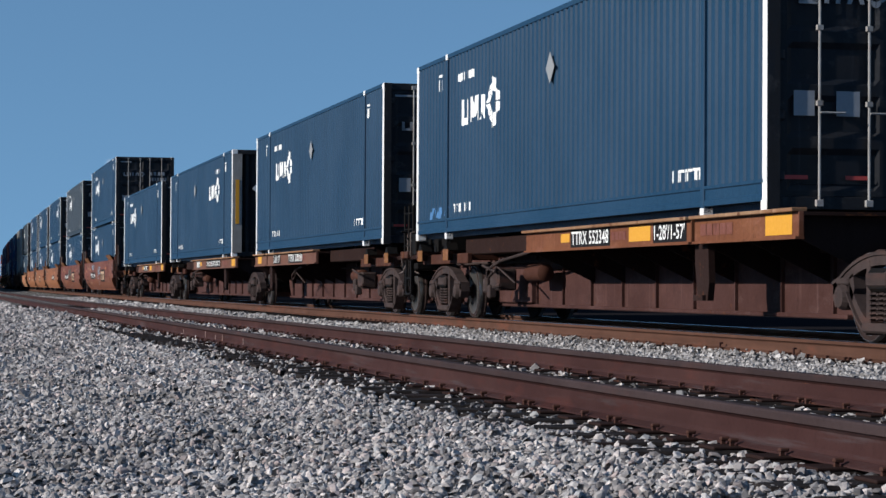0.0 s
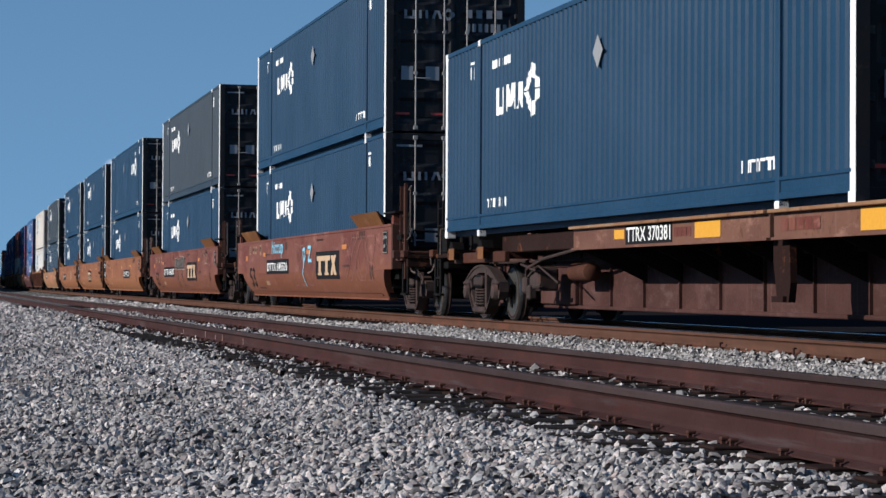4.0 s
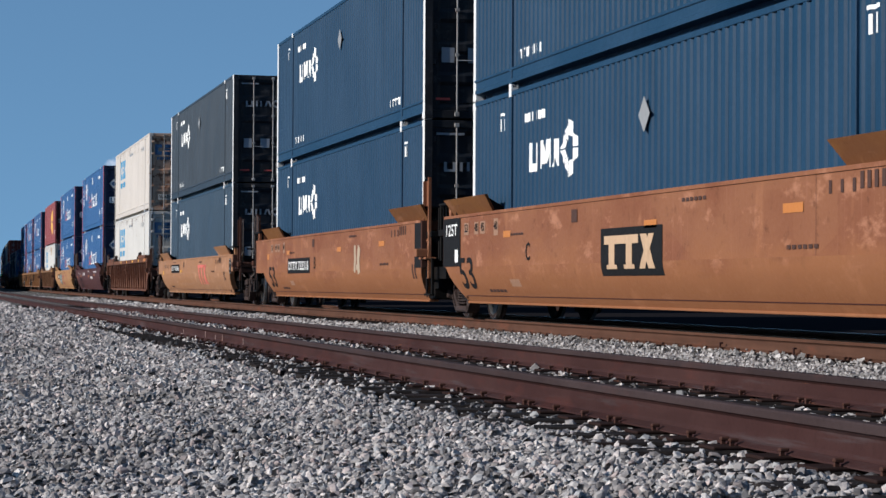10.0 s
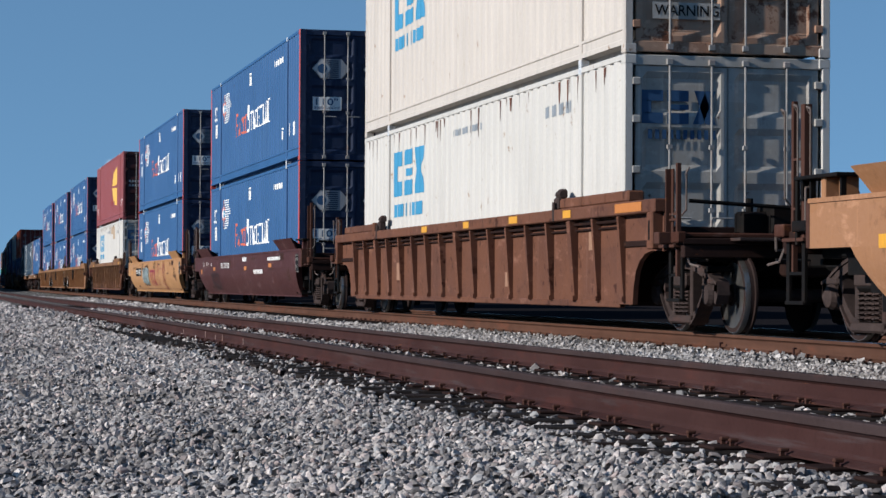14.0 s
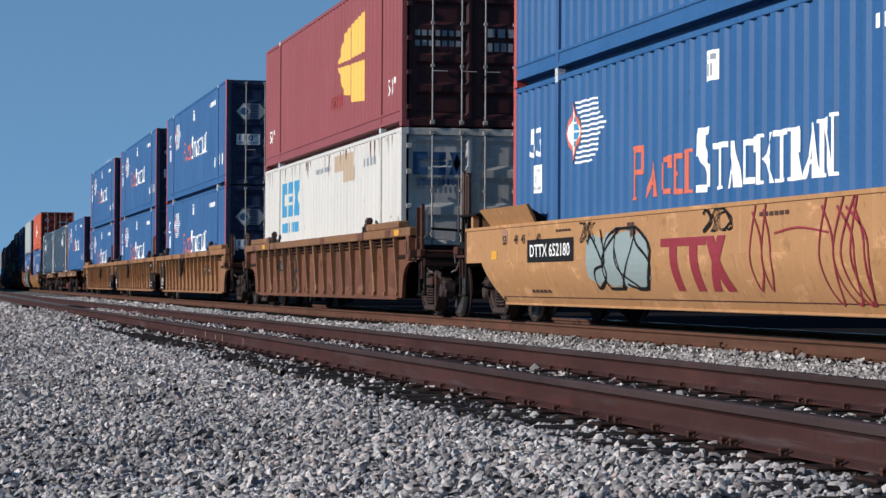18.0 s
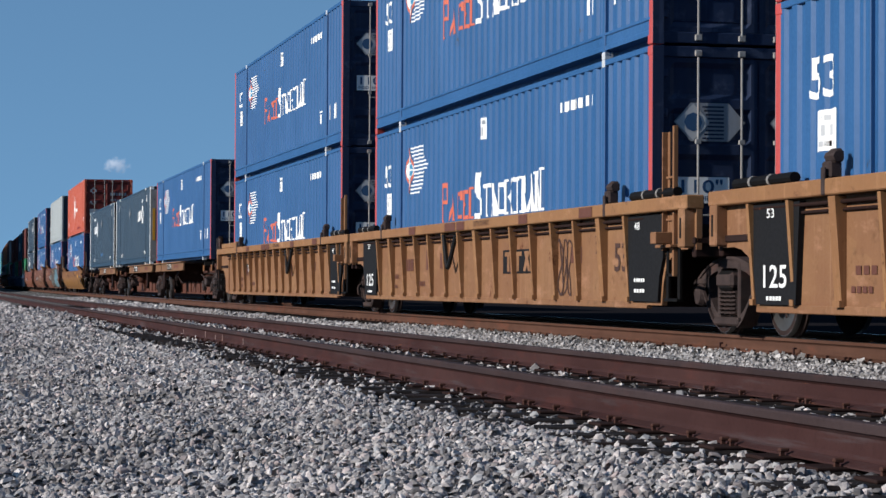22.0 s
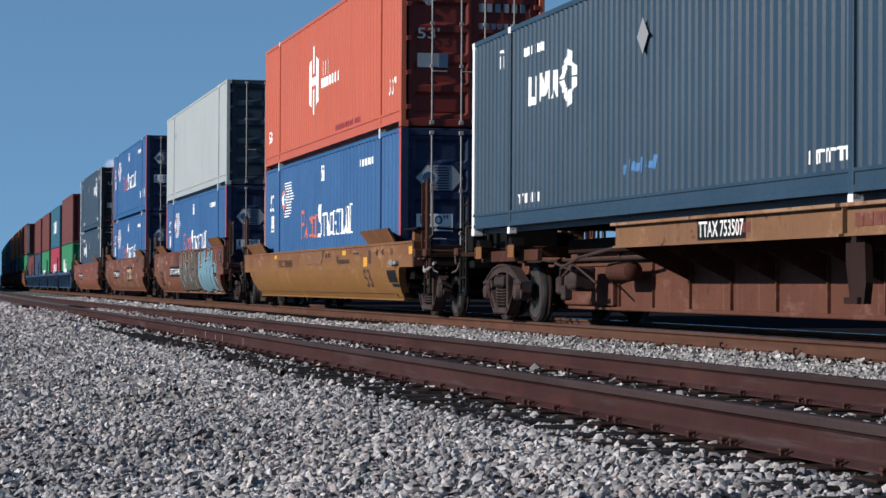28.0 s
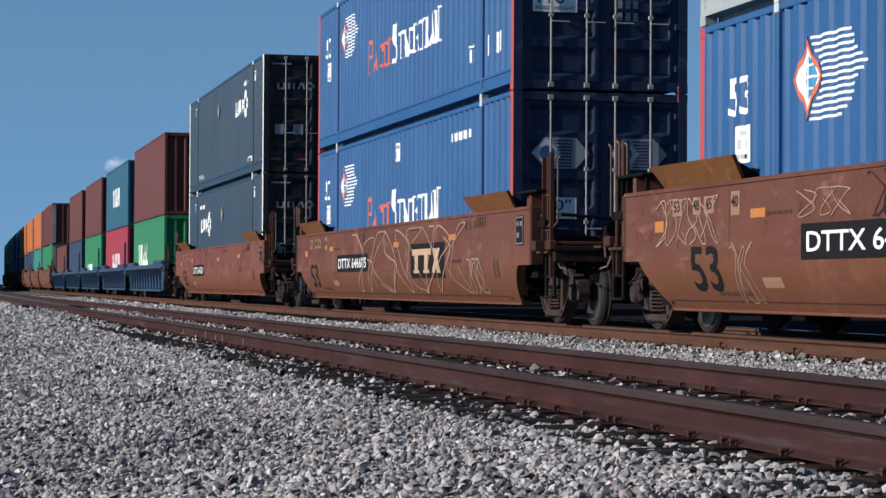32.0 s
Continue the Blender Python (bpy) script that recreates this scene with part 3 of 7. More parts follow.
ICO_F = [(0, 1, 2), (1, 0, 5), (0, 2, 3), (0, 3, 4), (0, 4, 5), (1, 5, 10), (2, 1, 6), (3, 2, 7), (4, 3, 8), (5, 4, 9), (1, 10, 6), (2, 6, 7), (3, 7, 8), (4, 8, 9), (5, 9, 10), (6, 10, 11), (7, 6, 11), (8, 7, 11), (9, 8, 11), (10, 9, 11)]


def stones(name, spans, mat, label, seed, top=0.0, fine=False, cribs=False):
    """Crushed stones, angular and tumbled. spans: (x0, x1, y0, y1, pieces a square metre, size)."""
    rng = np.random.default_rng(seed)
    base, tri = (np.array(ICO), np.array([f for f in ICO_F if 0 not in f])) if fine else (0.66 * np.array(CUBE), np.array(CUBE_F)[2:])
    k8 = len(base)
    allv, count = [], 0
    for x0, x1, y0, y1, dens, size in spans:
        n = int((x1 - x0) * (y1 - y0) * dens)
        x, y = rng.uniform(x0, x1, n), rng.uniform(y0, y1, n)
        keep = x < 0.5 * y + 0.6
        if cribs:
            keep &= (np.abs((y - 5.2) % 0.5 - 0.25) < 0.15) | (rng.uniform(0, 1, n) < 0.12)
        x, y = x[keep], y[keep]
        n = len(x)
        r = size * np.clip(rng.lognormal(0, 0.34, n), 0.45, 1.75)
        z = np.array([ground_z(a) for a in x]) + rng.normal(0, 0.015, n) + top
        z += np.clip(2.6 - x, 0.25, 1) * (0.020 * np.sin(x * 2.9 + 1.3 * np.sin(y * 0.9)) + 0.016 * np.sin(y * 1.7 + x))
        sc = rng.uniform(0.72, 1.25, (n, 1, 3)) * r[:, None, None] * np.array([1.3, 0.98, 0.74])
        v = (base[None] * rng.uniform(0.86, 1.12, (n, k8, 1)) + rng.normal(0, 0.07, (n, k8, 3))) * sc
        yaw = rng.uniform(0, np.pi, n)
        q = np.stack([np.cos(yaw), rng.normal(0, 0.34, n), rng.normal(0, 0.34, n), np.sin(yaw)], 1)
        q /= np.linalg.norm(q, axis=1)[:, None]
        w, a, b, c = q.T
        rot = np.stack([1 - 2 * (b * b + c * c), 2 * (a * b - c * w), 2 * (a * c + b * w), 2 * (a * b + c * w), 1 - 2 * (a * a + c * c), 2 * (b * c - a * w), 2 * (a * c - b * w), 2 * (b * c + a * w), 1 - 2 * (a * a + b * b)], 1).reshape(n, 3, 3)
        v = np.einsum("nij,nkj->nki", rot, v)
        v[:, :, 0] += (x + np.array([bend(k) for k in y]))[:, None]
        v[:, :, 1] += y[:, None]
        v[:, :, 2] += z[:, None]
        allv.append(v.reshape(-1, 3))
        count += n
    vs = np.concatenate(allv).astype(np.float32)
    fs = (tri[None] + k8 * np.arange(count)[:, None, None]).reshape(-1, 3).astype(np.int32)
    me = bpy.data.meshes.new(name)
    me.vertices.add(len(vs))
    me.vertices.foreach_set("co", vs.ravel())
    me.loops.add(fs.size)
    me.loops.foreach_set("vertex_index", fs.ravel())
    me.polygons.add(len(fs))
    me.polygons.foreach_set("loop_start", np.arange(0, fs.size, 3, dtype=np.int32))
    me.polygons.foreach_set("use_smooth", np.zeros(len(fs), dtype=bool))
    me.materials.append(mat)
    me.update(calc_edges=True)
    return tagged(new(name, me), label, "gravel", kind="stuff")


stones("ballast_shoulder", [(0.1, 2.6, 6.7, 10, 4900, 0.0136), (0.15, 2.5, 10, 14, 4000, 0.0138), (2.55, 3.0, 6.6, 9.6, 2600, 0.015)], M["ballast"], "grey angular crushed stone ballast beside the track", 11, fine=True)
stones("far_shoulder", [(0.3, 2.43, 14, 22, 1900, 0.0165), (0.5, 2.40, 22, 32, 950, 0.020), (0.8, 2.45, 32, 50, 430, 0.026), (1.3, 2.45, 50, 90, 130, 0.038)], M["ballast"], "grey crushed stone ballast further down the line", 15)
stones("track_ballast", [(2.5, 3.2, 5.5, 9.3, 2300, 0.0155), (3.2, 5.1, 6.0, 9.5, 1500, 0.0155)], M["ballast"], "grey crushed stone between dark wooden ties", 12, 0.004, True)
stones("track_ballast", [(3.0, 5.1, 9.5, 14, 900, 0.0155), (2.85, 5.1, 14, 30, 330, 0.0172), (2.6, 5.1, 30, 60, 70, 0.024)], M["ballast"], "grey crushed stone strewn thinly over the ties", 18, 0.002)
stones("tie_end_ballast", [(2.5, 3.05, 9.3, 11, 900, 0.0145), (2.5, 3.05, 11, 16, 430, 0.0145), (2.45, 2.95, 16, 24, 180, 0.016)], M["ballast"], "grey crushed stone lying between the tie ends", 16, 0.006, True, True)
stones("middle_ballast", [(5.1, 7.75, 12, 24, 2000, 0.0138), (5.1, 7.75, 24, 40, 800, 0.0182), (5.1, 7.7, 40, 70, 150, 0.032), (5.1, 7.7, 70, 120, 36, 0.05), (7.7, 8.5, 17, 40, 260, 0.017)], M["ballast_pale"], "pale crushed stone ballast between the two tracks", 13)
stones("far_ballast", [(8.6, 11.0, 18, 40, 60, 0.022)], M["ballast"], "grey crushed stone ballast under the train", 14)


def make_track(x, z_top, count, y_from, tall=0.181):
    """Ties with their plates and spikes, each tie a thing of its own."""
    z = z_top - tall - 0.012
    for i in range(count):
        y = y_from + 0.5 * i
        tie = thing("tie", "dark creosoted wooden railway tie bedded in ballast", "railway tie", "ties under the rails")
        wob = random.uniform(-0.03, 0.03)
        tie.matrix_basis = pose(x + bend(y), y + random.uniform(-0.03, 0.03), sink(x, y), 0, 0, random.uniform(-0.8, 0.8) + heading(y))
        part("timber", lambda: Build().box(-1.3, 1.3, -0.115, 0.115, z - 0.17, z, 0.012), M["tie"], tie, key=z, at=(wob, 0, 0))
        for s in (-0.755, 0.755):
            part("tie_plate", lambda: Build().box(-0.17, 0.17, -0.09, 0.09, z, z + 0.014, 0.004), M["spine_dark"], tie, key=z, at=(s, 0, 0))
            for k in (-0.082, 0.082):
                for d in (-0.05, 0.05):
                    if ((d > 0) == (k > 0) or i % 3 == 0) and (x < 6 or s < 0 and k < 0):
                        part("spike", lambda: Build().box(-0.008, 0.008, -0.008, 0.008, z, z + 0.032).box(-0.024, 0.012, -0.013, 0.013, z + 0.028, z + 0.043, 0.004), M["post"], tie, key=z, at=Matrix.Translation((s + k, d, 0)) @ pose(0, 0, 0, 0, 0, 0 if k > 0 else 180))


make_track(NEAR_X, NEAR_Z, 90, 5.2, 0.156)
make_track(TRAIN_X, 0.0, 60, 17.0)


def far_ties(x, z_top, y0, y1):
    b = Build()
    z = z_top - 0.193
    y = y0
    while y < y1:
        b.box(x + bend(y) - 1.3, x + bend(y) + 1.3, y - 0.115, y + 0.115, z - 0.12 + sink(x, y), z + sink(x, y))
        y += 0.5
    return b


for nm, x, z, y0 in (("far_ties", NEAR_X, NEAR_Z + 0.025, 50.2), ("far_ties", TRAIN_X, 0.0, 47.0)):
    tagged(new(nm, far_ties(x, z, y0, 140).mesh(nm, [M["tie"]])), "dark wooden ties in a long row far down the track", "railway ties", kind="stuff")


def shade_tree(rng):
    """A broad tree: a forked trunk and a loose crown of many small leaf clumps."""
    tree = thing("tree", "dense dark green out-of-view tree added to shade far cars", "tree", "trees beside the line")
    def wood():
        b = Build().rod((0, 0, -0.8), (0.1, 0, 3.0), 0.28, 9, 0.2)
        for a in range(7):
            w = 2.4 * a / 7 * math.pi / 1.2
            b.rod((0.1, 0, 2.2 + 0.2 * a), (2.6 * math.cos(w), 2.6 * math.sin(w), 4.6 + 0.45 * a), 0.11, 6, 0.04)
        return b
    def leaves():
        r = random.Random(5)
        b = Build()
        for _ in range(1500):
            u, w, h = r.random() ** 0.45, r.uniform(0, 2 * math.pi), r.uniform(0, 1)
            rad = 4.2 * (0.55 + 0.45 * math.sin(math.pi * min(1, h * 1.1))) * (1 - 0.45 * h ** 3) * (1 + 0.18 * math.sin(3 * w + 5 * h))
            c = Vector((u * rad * math.cos(w), u * rad * math.sin(w), 0.6 + 8.8 * h))
            s = r.uniform(0.25, 0.55)
            q = Euler((r.uniform(0, 6), r.uniform(0, 6), r.uniform(0, 6))).to_matrix()
            pts = [c + q @ Vector(p) * s for p in ((-1, -0.5, 0), (0, -0.7, 0.2), (1, 0, 0), (0.2, 0.8, -0.2), (-0.8, 0.6, 0.15))]
            b.add(pts, [(0, 1, 2, 3, 4)])
        return b
    part("trunk", wood, M["tie"], tree, key="trunk")
    part("crown", leaves, M["leaf"], tree, key="crown")
    return tree


# Row of unseen trees, added to cast the shade on the far cars.
rng = random.Random(3)
first = shade_tree(rng)
first.matrix_basis = pose(-3.6, 226, -0.45, 0, 0, 20) @ Matrix.Scale(1.32, 4)
for i in range(1, 34):
    copy_thing(first, pose(-3.6 + rng.uniform(-1, 1) + bend(226 + 5.6 * i), 226 + 5.6 * i, -0.45, 0, 0, rng.uniform(0, 360)))


def make_cloud():
    """A small fair-weather puff low over the horizon, bulging towards the line."""
    b, n = Build(), 16
    vs = [(36 * (i / n - 0.5), -9 * math.cos(math.pi * (i / n - 0.5)) * math.cos(math.pi * (j / n - 0.5)), 20 * (j / n - 0.5)) for j in range(n + 1) for i in range(n + 1)]
    return b.add(vs, [(j * (n + 1) + i, j * (n + 1) + i + 1, (j + 1) * (n + 1) + i + 1, (j + 1) * (n + 1) + i) for j in range(n) for i in range(n)])


def thin_white():
    """Thin vapour that fades out towards its rim; its sunlit brightness is emitted."""
    m, n, l, p = nodes_of("thin cloud")
    p.inputs["Base Color"].default_value, p.inputs["Roughness"].default_value = (0.3, 0.3, 0.3, 1), 1.0
    p.inputs["Emission Color"].default_value, p.inputs["Emission Strength"].default_value = (0.46, 0.50, 0.60, 1), 1.0
    size = n.new("ShaderNodeVectorMath")
    size.operation = "LENGTH"
    l.new(spot(n, l, (1 / 16.0, 0, 1 / 9.0), False), size.inputs[0])
    add = n.new("ShaderNodeMath")
    l.new(size.outputs["Value"], add.inputs[0])
    l.new(ramp(n, l, grain(n, l, spot(n, l, (1, 0, 1), False), 0.16, 5), 0.25, 0.75, -0.45, 0.45), add.inputs[1])
    l.new(ramp(n, l, add.outputs[0], 0.95, 0.25, 0.0, 0.5), p.inputs["Alpha"])
    return m


cloud = tagged(new("cloud", make_cloud().mesh("cloud", [thin_white()], True)), "small thin white cloud low in the blue sky", "cloud", kind="stuff")
cloud.matrix_basis = pose(203, 2490, 131)

# ---- containers ----
L53, H53, W53 = 16.22, 2.92, 2.59


def corrugation(length, pitch, depth, posts):
    """Break points (y, depth) of a pressed side wall; flat beside the posts."""
    out = [(-length / 2, 0.0)]
    stops = [-length / 2 + 0.10] + [q for p in posts for q in (p - 0.09, p + 0.09)] + [length / 2 - 0.10]
    for q, (a, c) in enumerate(zip(stops[::2], stops[1::2])):
        if q:
            out += [(a - 0.17, depth), (a - 0.01, depth)]
        n = max(1, round((c - a) / pitch))
        w = (c - a) / n
        for i in range(n):
            y = a + i * w
            out += [(y + 0.10 * w, 0.0), (y + 0.24 * w, depth), (y + 0.56 * w, depth), (y + 0.70 * w, 0.0)]
    out.append((length / 2, 0.0))
    return out


def depth_at(cor):
    ys, ds = [c[0] for c in cor], [c[1] for c in cor]
    return lambda y: float(np.interp(y, ys, ds))


def walls(cor, width, z0, z1, front_cor=True):
    """Both corrugated sides, roof, floor."""
    b = Build()
    n = len(cor)
    for s in (-1, 1):
        vs = [(s * (width / 2 - 0.008 - d), y, z) for y, d in cor for z in (z0, z1)]
        b.add(vs, [(2 * i, 2 * i + 2, 2 * i + 3, 2 * i + 1) for i in range(n - 1)])
    y0, y1, x = cor[0][0] + 0.05, cor[-1][0] - 0.05, width / 2 - 0.07
    b.add([(-x, y0, z1), (x, y0, z1), (x, y1, z1), (-x, y1, z1)], [(0, 1, 2, 3)])
    b.add([(-x, y0, z0), (x, y0, z0), (x, y1, z0), (-x, y1, z0)], [(0, 1, 2, 3)])
    return b


def pressed_end(width, z0, z1, y, s, n=9, deep=0.05):
    """A front wall with upright pressings."""
    b, w = Build(), width - 0.16
    pr = []
    for i in range(n):
        a = -w / 2 + i * w / n
        pr += [(a + 0.05 * w / n, 0.0), (a + 0.3 * w / n, deep), (a + 0.6 * w / n, deep), (a + 0.85 * w / n, 0.0)]
    pr = [(-w / 2, 0.0)] + pr + [(w / 2, 0.0)]
    return b.add([(x, y - s * (0.03 + d), z) for x, d in pr for z in (z0, z1)], [(2 * i, 2 * i + 2, 2 * i + 3, 2 * i + 1) for i in range(len(pr) - 1)])


def door_leaf(w, z0, z1, rows=5):
    """One leaf, outside to -y: panels pressed in between horizontal bars."""
    b = Build()
    hs = (z1 - z0) / rows
    vs, fs = [], []
    zs = []
    for i in range(rows):
        a = z0 + i * hs
        zs += [(a, 0.0), (a + 0.10 * hs, 0.0), (a + 0.22 * hs, 0.035), (a + 0.78 * hs, 0.035), (a + 0.90 * hs, 0.0)]
    zs.append((z1, 0.0))
    xs = [(0, 0), (0.07 * w, 0), (0.12 * w, 1), (0.88 * w, 1), (0.93 * w, 0), (w, 0)]
    for z, d in zs:
        for x, k in xs:
            vs.append((x, d * k, z))
    n = len(xs)
    fs = [(j * n + i, j * n + i + 1, (j + 1) * n + i + 1, (j + 1) * n + i) for j in range(len(zs) - 1) for i in range(n - 1)]
    b.add(vs, fs)
    b.add([(0, 0.05, z0), (w, 0.05, z0), (w, 0.05, z1), (0, 0.05, z1)], [(0, 1, 2, 3)])
    for e in ((0, 0, z0, w, 0, z0), (0, 0, z1, w, 0, z1)):
        b.add([(e[0], 0, e[2]), (e[3], 0, e[5]), (e[3], 0.05, e[5]), (e[0], 0.05, e[2])], [(0, 1, 2, 3)])
    return b


def petals(u, v, r):
    """Thick leaves hugging an open diamond: tall ones above and below, short ones at the sides."""
    out = []
    for a, tall in ((0, 1.0), (1, 0.95), (2, 1.0), (3, 0.95)):
        for s in (-1, 1):
            for pts in ([(0.42, 0.025), (tall, 0.03), (0.86 * tall, 0.30), (0.54, 0.47), (0.36, 0.24)], [(0.33, 0.27), (0.50, 0.49), (0.36, 0.46), (0.26, 0.34)]):
                q = [(x, s * y) for x, y in pts]
                w = a * math.pi / 2
                out.append([(u + r * (x * math.cos(w) - y * math.sin(w)), v + r * (x * math.sin(w) + y * math.cos(w))) for x, y in q])
    return out


def word_bars(u0, u1, v0, v1, n, seed, fill=0.62, slant=0.06):
    """A brand word as plain upright blocks of uneven width and height."""
    rng = random.Random(seed)
    out, w = [], (u1 - u0) / n
    for i in range(n):
        a = u0 + i * w
        kind = rng.randrange(4)
        h = v1 - rng.choice((0, 0, 0.04)) * (v1 - v0)
        if kind == 0:
            out += [quad(a, a + 0.28 * w, v0, h, slant * w), quad(a + 0.5 * w, a + 0.78 * w, v0, h, slant * w), quad(a, a + 0.78 * w, v0, v0 + 0.22 * (h - v0))]
        elif kind == 1:
            out += [quad(a, a + 0.3 * w, v0, h, 0.3 * w), quad(a + 0.55 * w, a + 0.85 * w, v0, h, -0.22 * w)]
        elif kind == 2:
            out += [quad(a, a + fill * w, v0 + 0.75 * (h - v0), h), quad(a + 0.2 * w, a + 0.5 * w, v0, h)]
        else:
            out += [quad(a, a + 0.32 * w, v0, h), quad(a, a + 0.8 * w, v0, v0 + 0.2 * (h - v0)), quad(a, a + 0.8 * w, v0 + 0.42 * (h - v0), v0 + 0.6 * (h - v0))]
    return out


def blocks(u0, u1, v0, v1):
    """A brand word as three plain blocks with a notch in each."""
    w, h, out = (u1 - u0) / 3, v1 - v0, []
    for i in range(3):
        a = u0 + i * w
        c = a + 0.84 * w
        if i < 2:
            s = (a, a + 0.38 * w) if i == 0 else (a + 0.1 * w, c)
            out += [quad(a, c, v0, v0 + 0.33 * h), quad(a, c, v1 - 0.33 * h, v1), quad(*s, v0 + (0.30 if i == 0 else 0.42) * h, v1 - (0.30 if i == 0 else 0.42) * h)]
        else:
            out += [quad(a, a + 0.4 * w, v0, v1, 0.5 * w), quad(a + 0.5 * w, a + 0.9 * w, v0, v1, -0.45 * w)]
    return out


def bars(u0, u1, v0, v1, n, fill=0.6):
    w = (u1 - u0) / n
    return [quad(u0 + i * w, u0 + (i + fill) * w, v0, v1) for i in range(n)]


def container(kind, label, side, end, trim, pitch=0.22, depth=0.025, length=L53, height=H53, doors=True, group="containers on the train", rods="lock", rows=5):
    """A box with pressed walls, side rails, posts, castings, doors with rods or a plain front wall at -y."""
    box = thing("shipping_container", label, "container", group)
    long = length > 13
    posts = [-length / 2 + 1.88, length / 2 - 2.22] if long else []
    cor = corrugation(length, pitch, depth, posts)
    base = 0.30 if long else 0.14
    key = (length, height, pitch)
    part("body", lambda: walls(cor, W53, base - 0.02, height - 0.06), M[side], box, key=key)
    part("roof", lambda: Build().box(-W53 / 2 + 0.06, W53 / 2 - 0.06, -length / 2 + 0.06, length / 2 - 0.06, height - 0.05, height - 0.012), M[side], box, key=key)
    for s in (-1, 1):
        x = s * W53 / 2
        x0, x1 = min(x, x - s * 0.055), max(x, x - s * 0.055)
        part("top_rail", lambda: Build().box(-0.0275, 0.0275, -length / 2 + 0.08, length / 2 - 0.08, -0.035, 0.035, 0.006), M[side], box, key=key, at=((x0 + x1) / 2, 0, height - 0.035))
        part("bottom_rail", lambda: Build().slab([(-0.028, 0.03), (0.028, 0.03), (0.028, base + 0.015), (-0.028, base + 0.015)] if not long else [(-0.026, 0.105), (0.15, 0.105), (0.15, 0.03), (0.18, 0.03), (0.18, 0.14), (0.028, 0.14), (0.028, base + 0.02), (-0.028, base + 0.02), (-0.028, base - 0.012), (-0.012, base - 0.024), (-0.012, 0.175), (-0.026, 0.16)], "y", -length / 2 + 0.08, length / 2 - 0.08), M[side], box, key=key, at=Matrix.Translation(((x0 + x1) / 2, 0, 0)) @ pose(0, 0, 0, 0, 0, 0 if s < 0 else 180))
        for e in (-1, 1):
            y = e * (length / 2 - 0.075)
            part("corner_post", lambda: Build().box(-0.05, 0.05, -0.06, 0.06, 0.0, height, 0.01), M[trim], box, key=height, at=(x - s * 0.05, e * (length / 2 - 0.06), 0))
            for z in (0.0, height - 0.12):
                part("corner_casting", lambda: Build().box(-0.075, 0.075, -0.075, 0.075, 0, 0.12, 0.012), M[trim], box, key="casting", at=(x - s * 0.07, e * (length / 2 - 0.073), z))
        for y in posts:
            part("side_post", lambda: Build().box(-0.045, 0.045, -0.055, 0.055, 0.03, height - 0.02, 0.008), M[side], box, key=height, at=(x - s * 0.041, y, 0))
            for z in (0.0, height - 0.10):
                part("lifting_casting", lambda: Build().box(-0.06, 0.06, -0.055, 0.055, 0, 0.10, 0.01).box(-0.063, -0.05, -0.02, 0.02, 0.03, 0.075), M["trim_white" if trim == "trim_white" else "mark_steel"], box, key="lift", at=(x - s * 0.05, y, z + (0.008 if z else -0.008)))
    part("back_wall", lambda: pressed_end(W53, 0.1, height - 0.06, length / 2, 1), M[end], box, key=key)
    part("end_sill", lambda: Build().box(-W53 / 2 + 0.1, W53 / 2 - 0.1, -length / 2 + 0.01, -length / 2 + 0.09, 0.02, 0.15, 0.008), M[end], box, key=key)
    part("end_header", lambda: Build().box(-W53 / 2 + 0.1, W53 / 2 - 0.1, -length / 2 + 0.01, -length / 2 + 0.09, height - 0.13, height - 0.005, 0.008), M[end], box, key=key)
    if doors:
        dw = (W53 - 0.30) / 2
        for s in (-1, 1):
            # Added plates lay the dark end colour over the posts' end faces.
            if trim in ("trim_white", "trim_red"):
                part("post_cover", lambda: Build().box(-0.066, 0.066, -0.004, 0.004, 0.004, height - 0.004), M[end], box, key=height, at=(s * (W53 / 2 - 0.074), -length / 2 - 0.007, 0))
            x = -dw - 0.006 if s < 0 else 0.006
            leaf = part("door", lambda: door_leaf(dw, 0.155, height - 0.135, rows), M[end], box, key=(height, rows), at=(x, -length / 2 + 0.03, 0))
            for k in (0.36, 0.82) if s < 0 else (0.18, 0.64):
                part("lock_rod", lambda: Build().rod((0, 0, 0.06), (0, 0, height - 0.05), 0.015, 8).box(-0.04, 0.04, -0.02, 0.03, 0.05, 0.12, 0.006).box(-0.04, 0.04, -0.02, 0.03, height - 0.12, height - 0.05, 0.006).box(-0.03, 0.03, -0.02, 0.03, 1.05, 1.1).box(-0.03, 0.03, -0.02, 0.03, 1.8, 1.85).rod((0, -0.03, 0.98), (0.26, -0.03, 0.98), 0.012, 6), M[rods], leaf, "thin galvanised locking rod", key=height, at=(k * dw, -0.035, 0))
            for z in (0.35, 0.95, 1.55, 2.15, 2.6):
                part("hinge", lambda: Build().box(-0.05, 0.05, -0.025, 0.02, -0.045, 0.045, 0.008), M[end], leaf, key="hinge", at=(0.0 if s < 0 else dw, -0.012, min(z, height - 0.3)))
    else:
        part("front_wall", lambda: pressed_end(W53, 0.13, height - 0.12, -length / 2, -1, 7, 0.10), M[end], box, key=key)
        for s in (-1, 1) if long else ():
            part("post_plate", lambda: Build().box(-0.13, 0.13, -0.012, 0.012, 0.12, height - 0.12, 0.004), M["post_plate"], box, "broad soiled white corner post plate", key=height, at=(s * (W53 / 2 - 0.135), -length / 2 - 0.008, 0))
    return box, cor


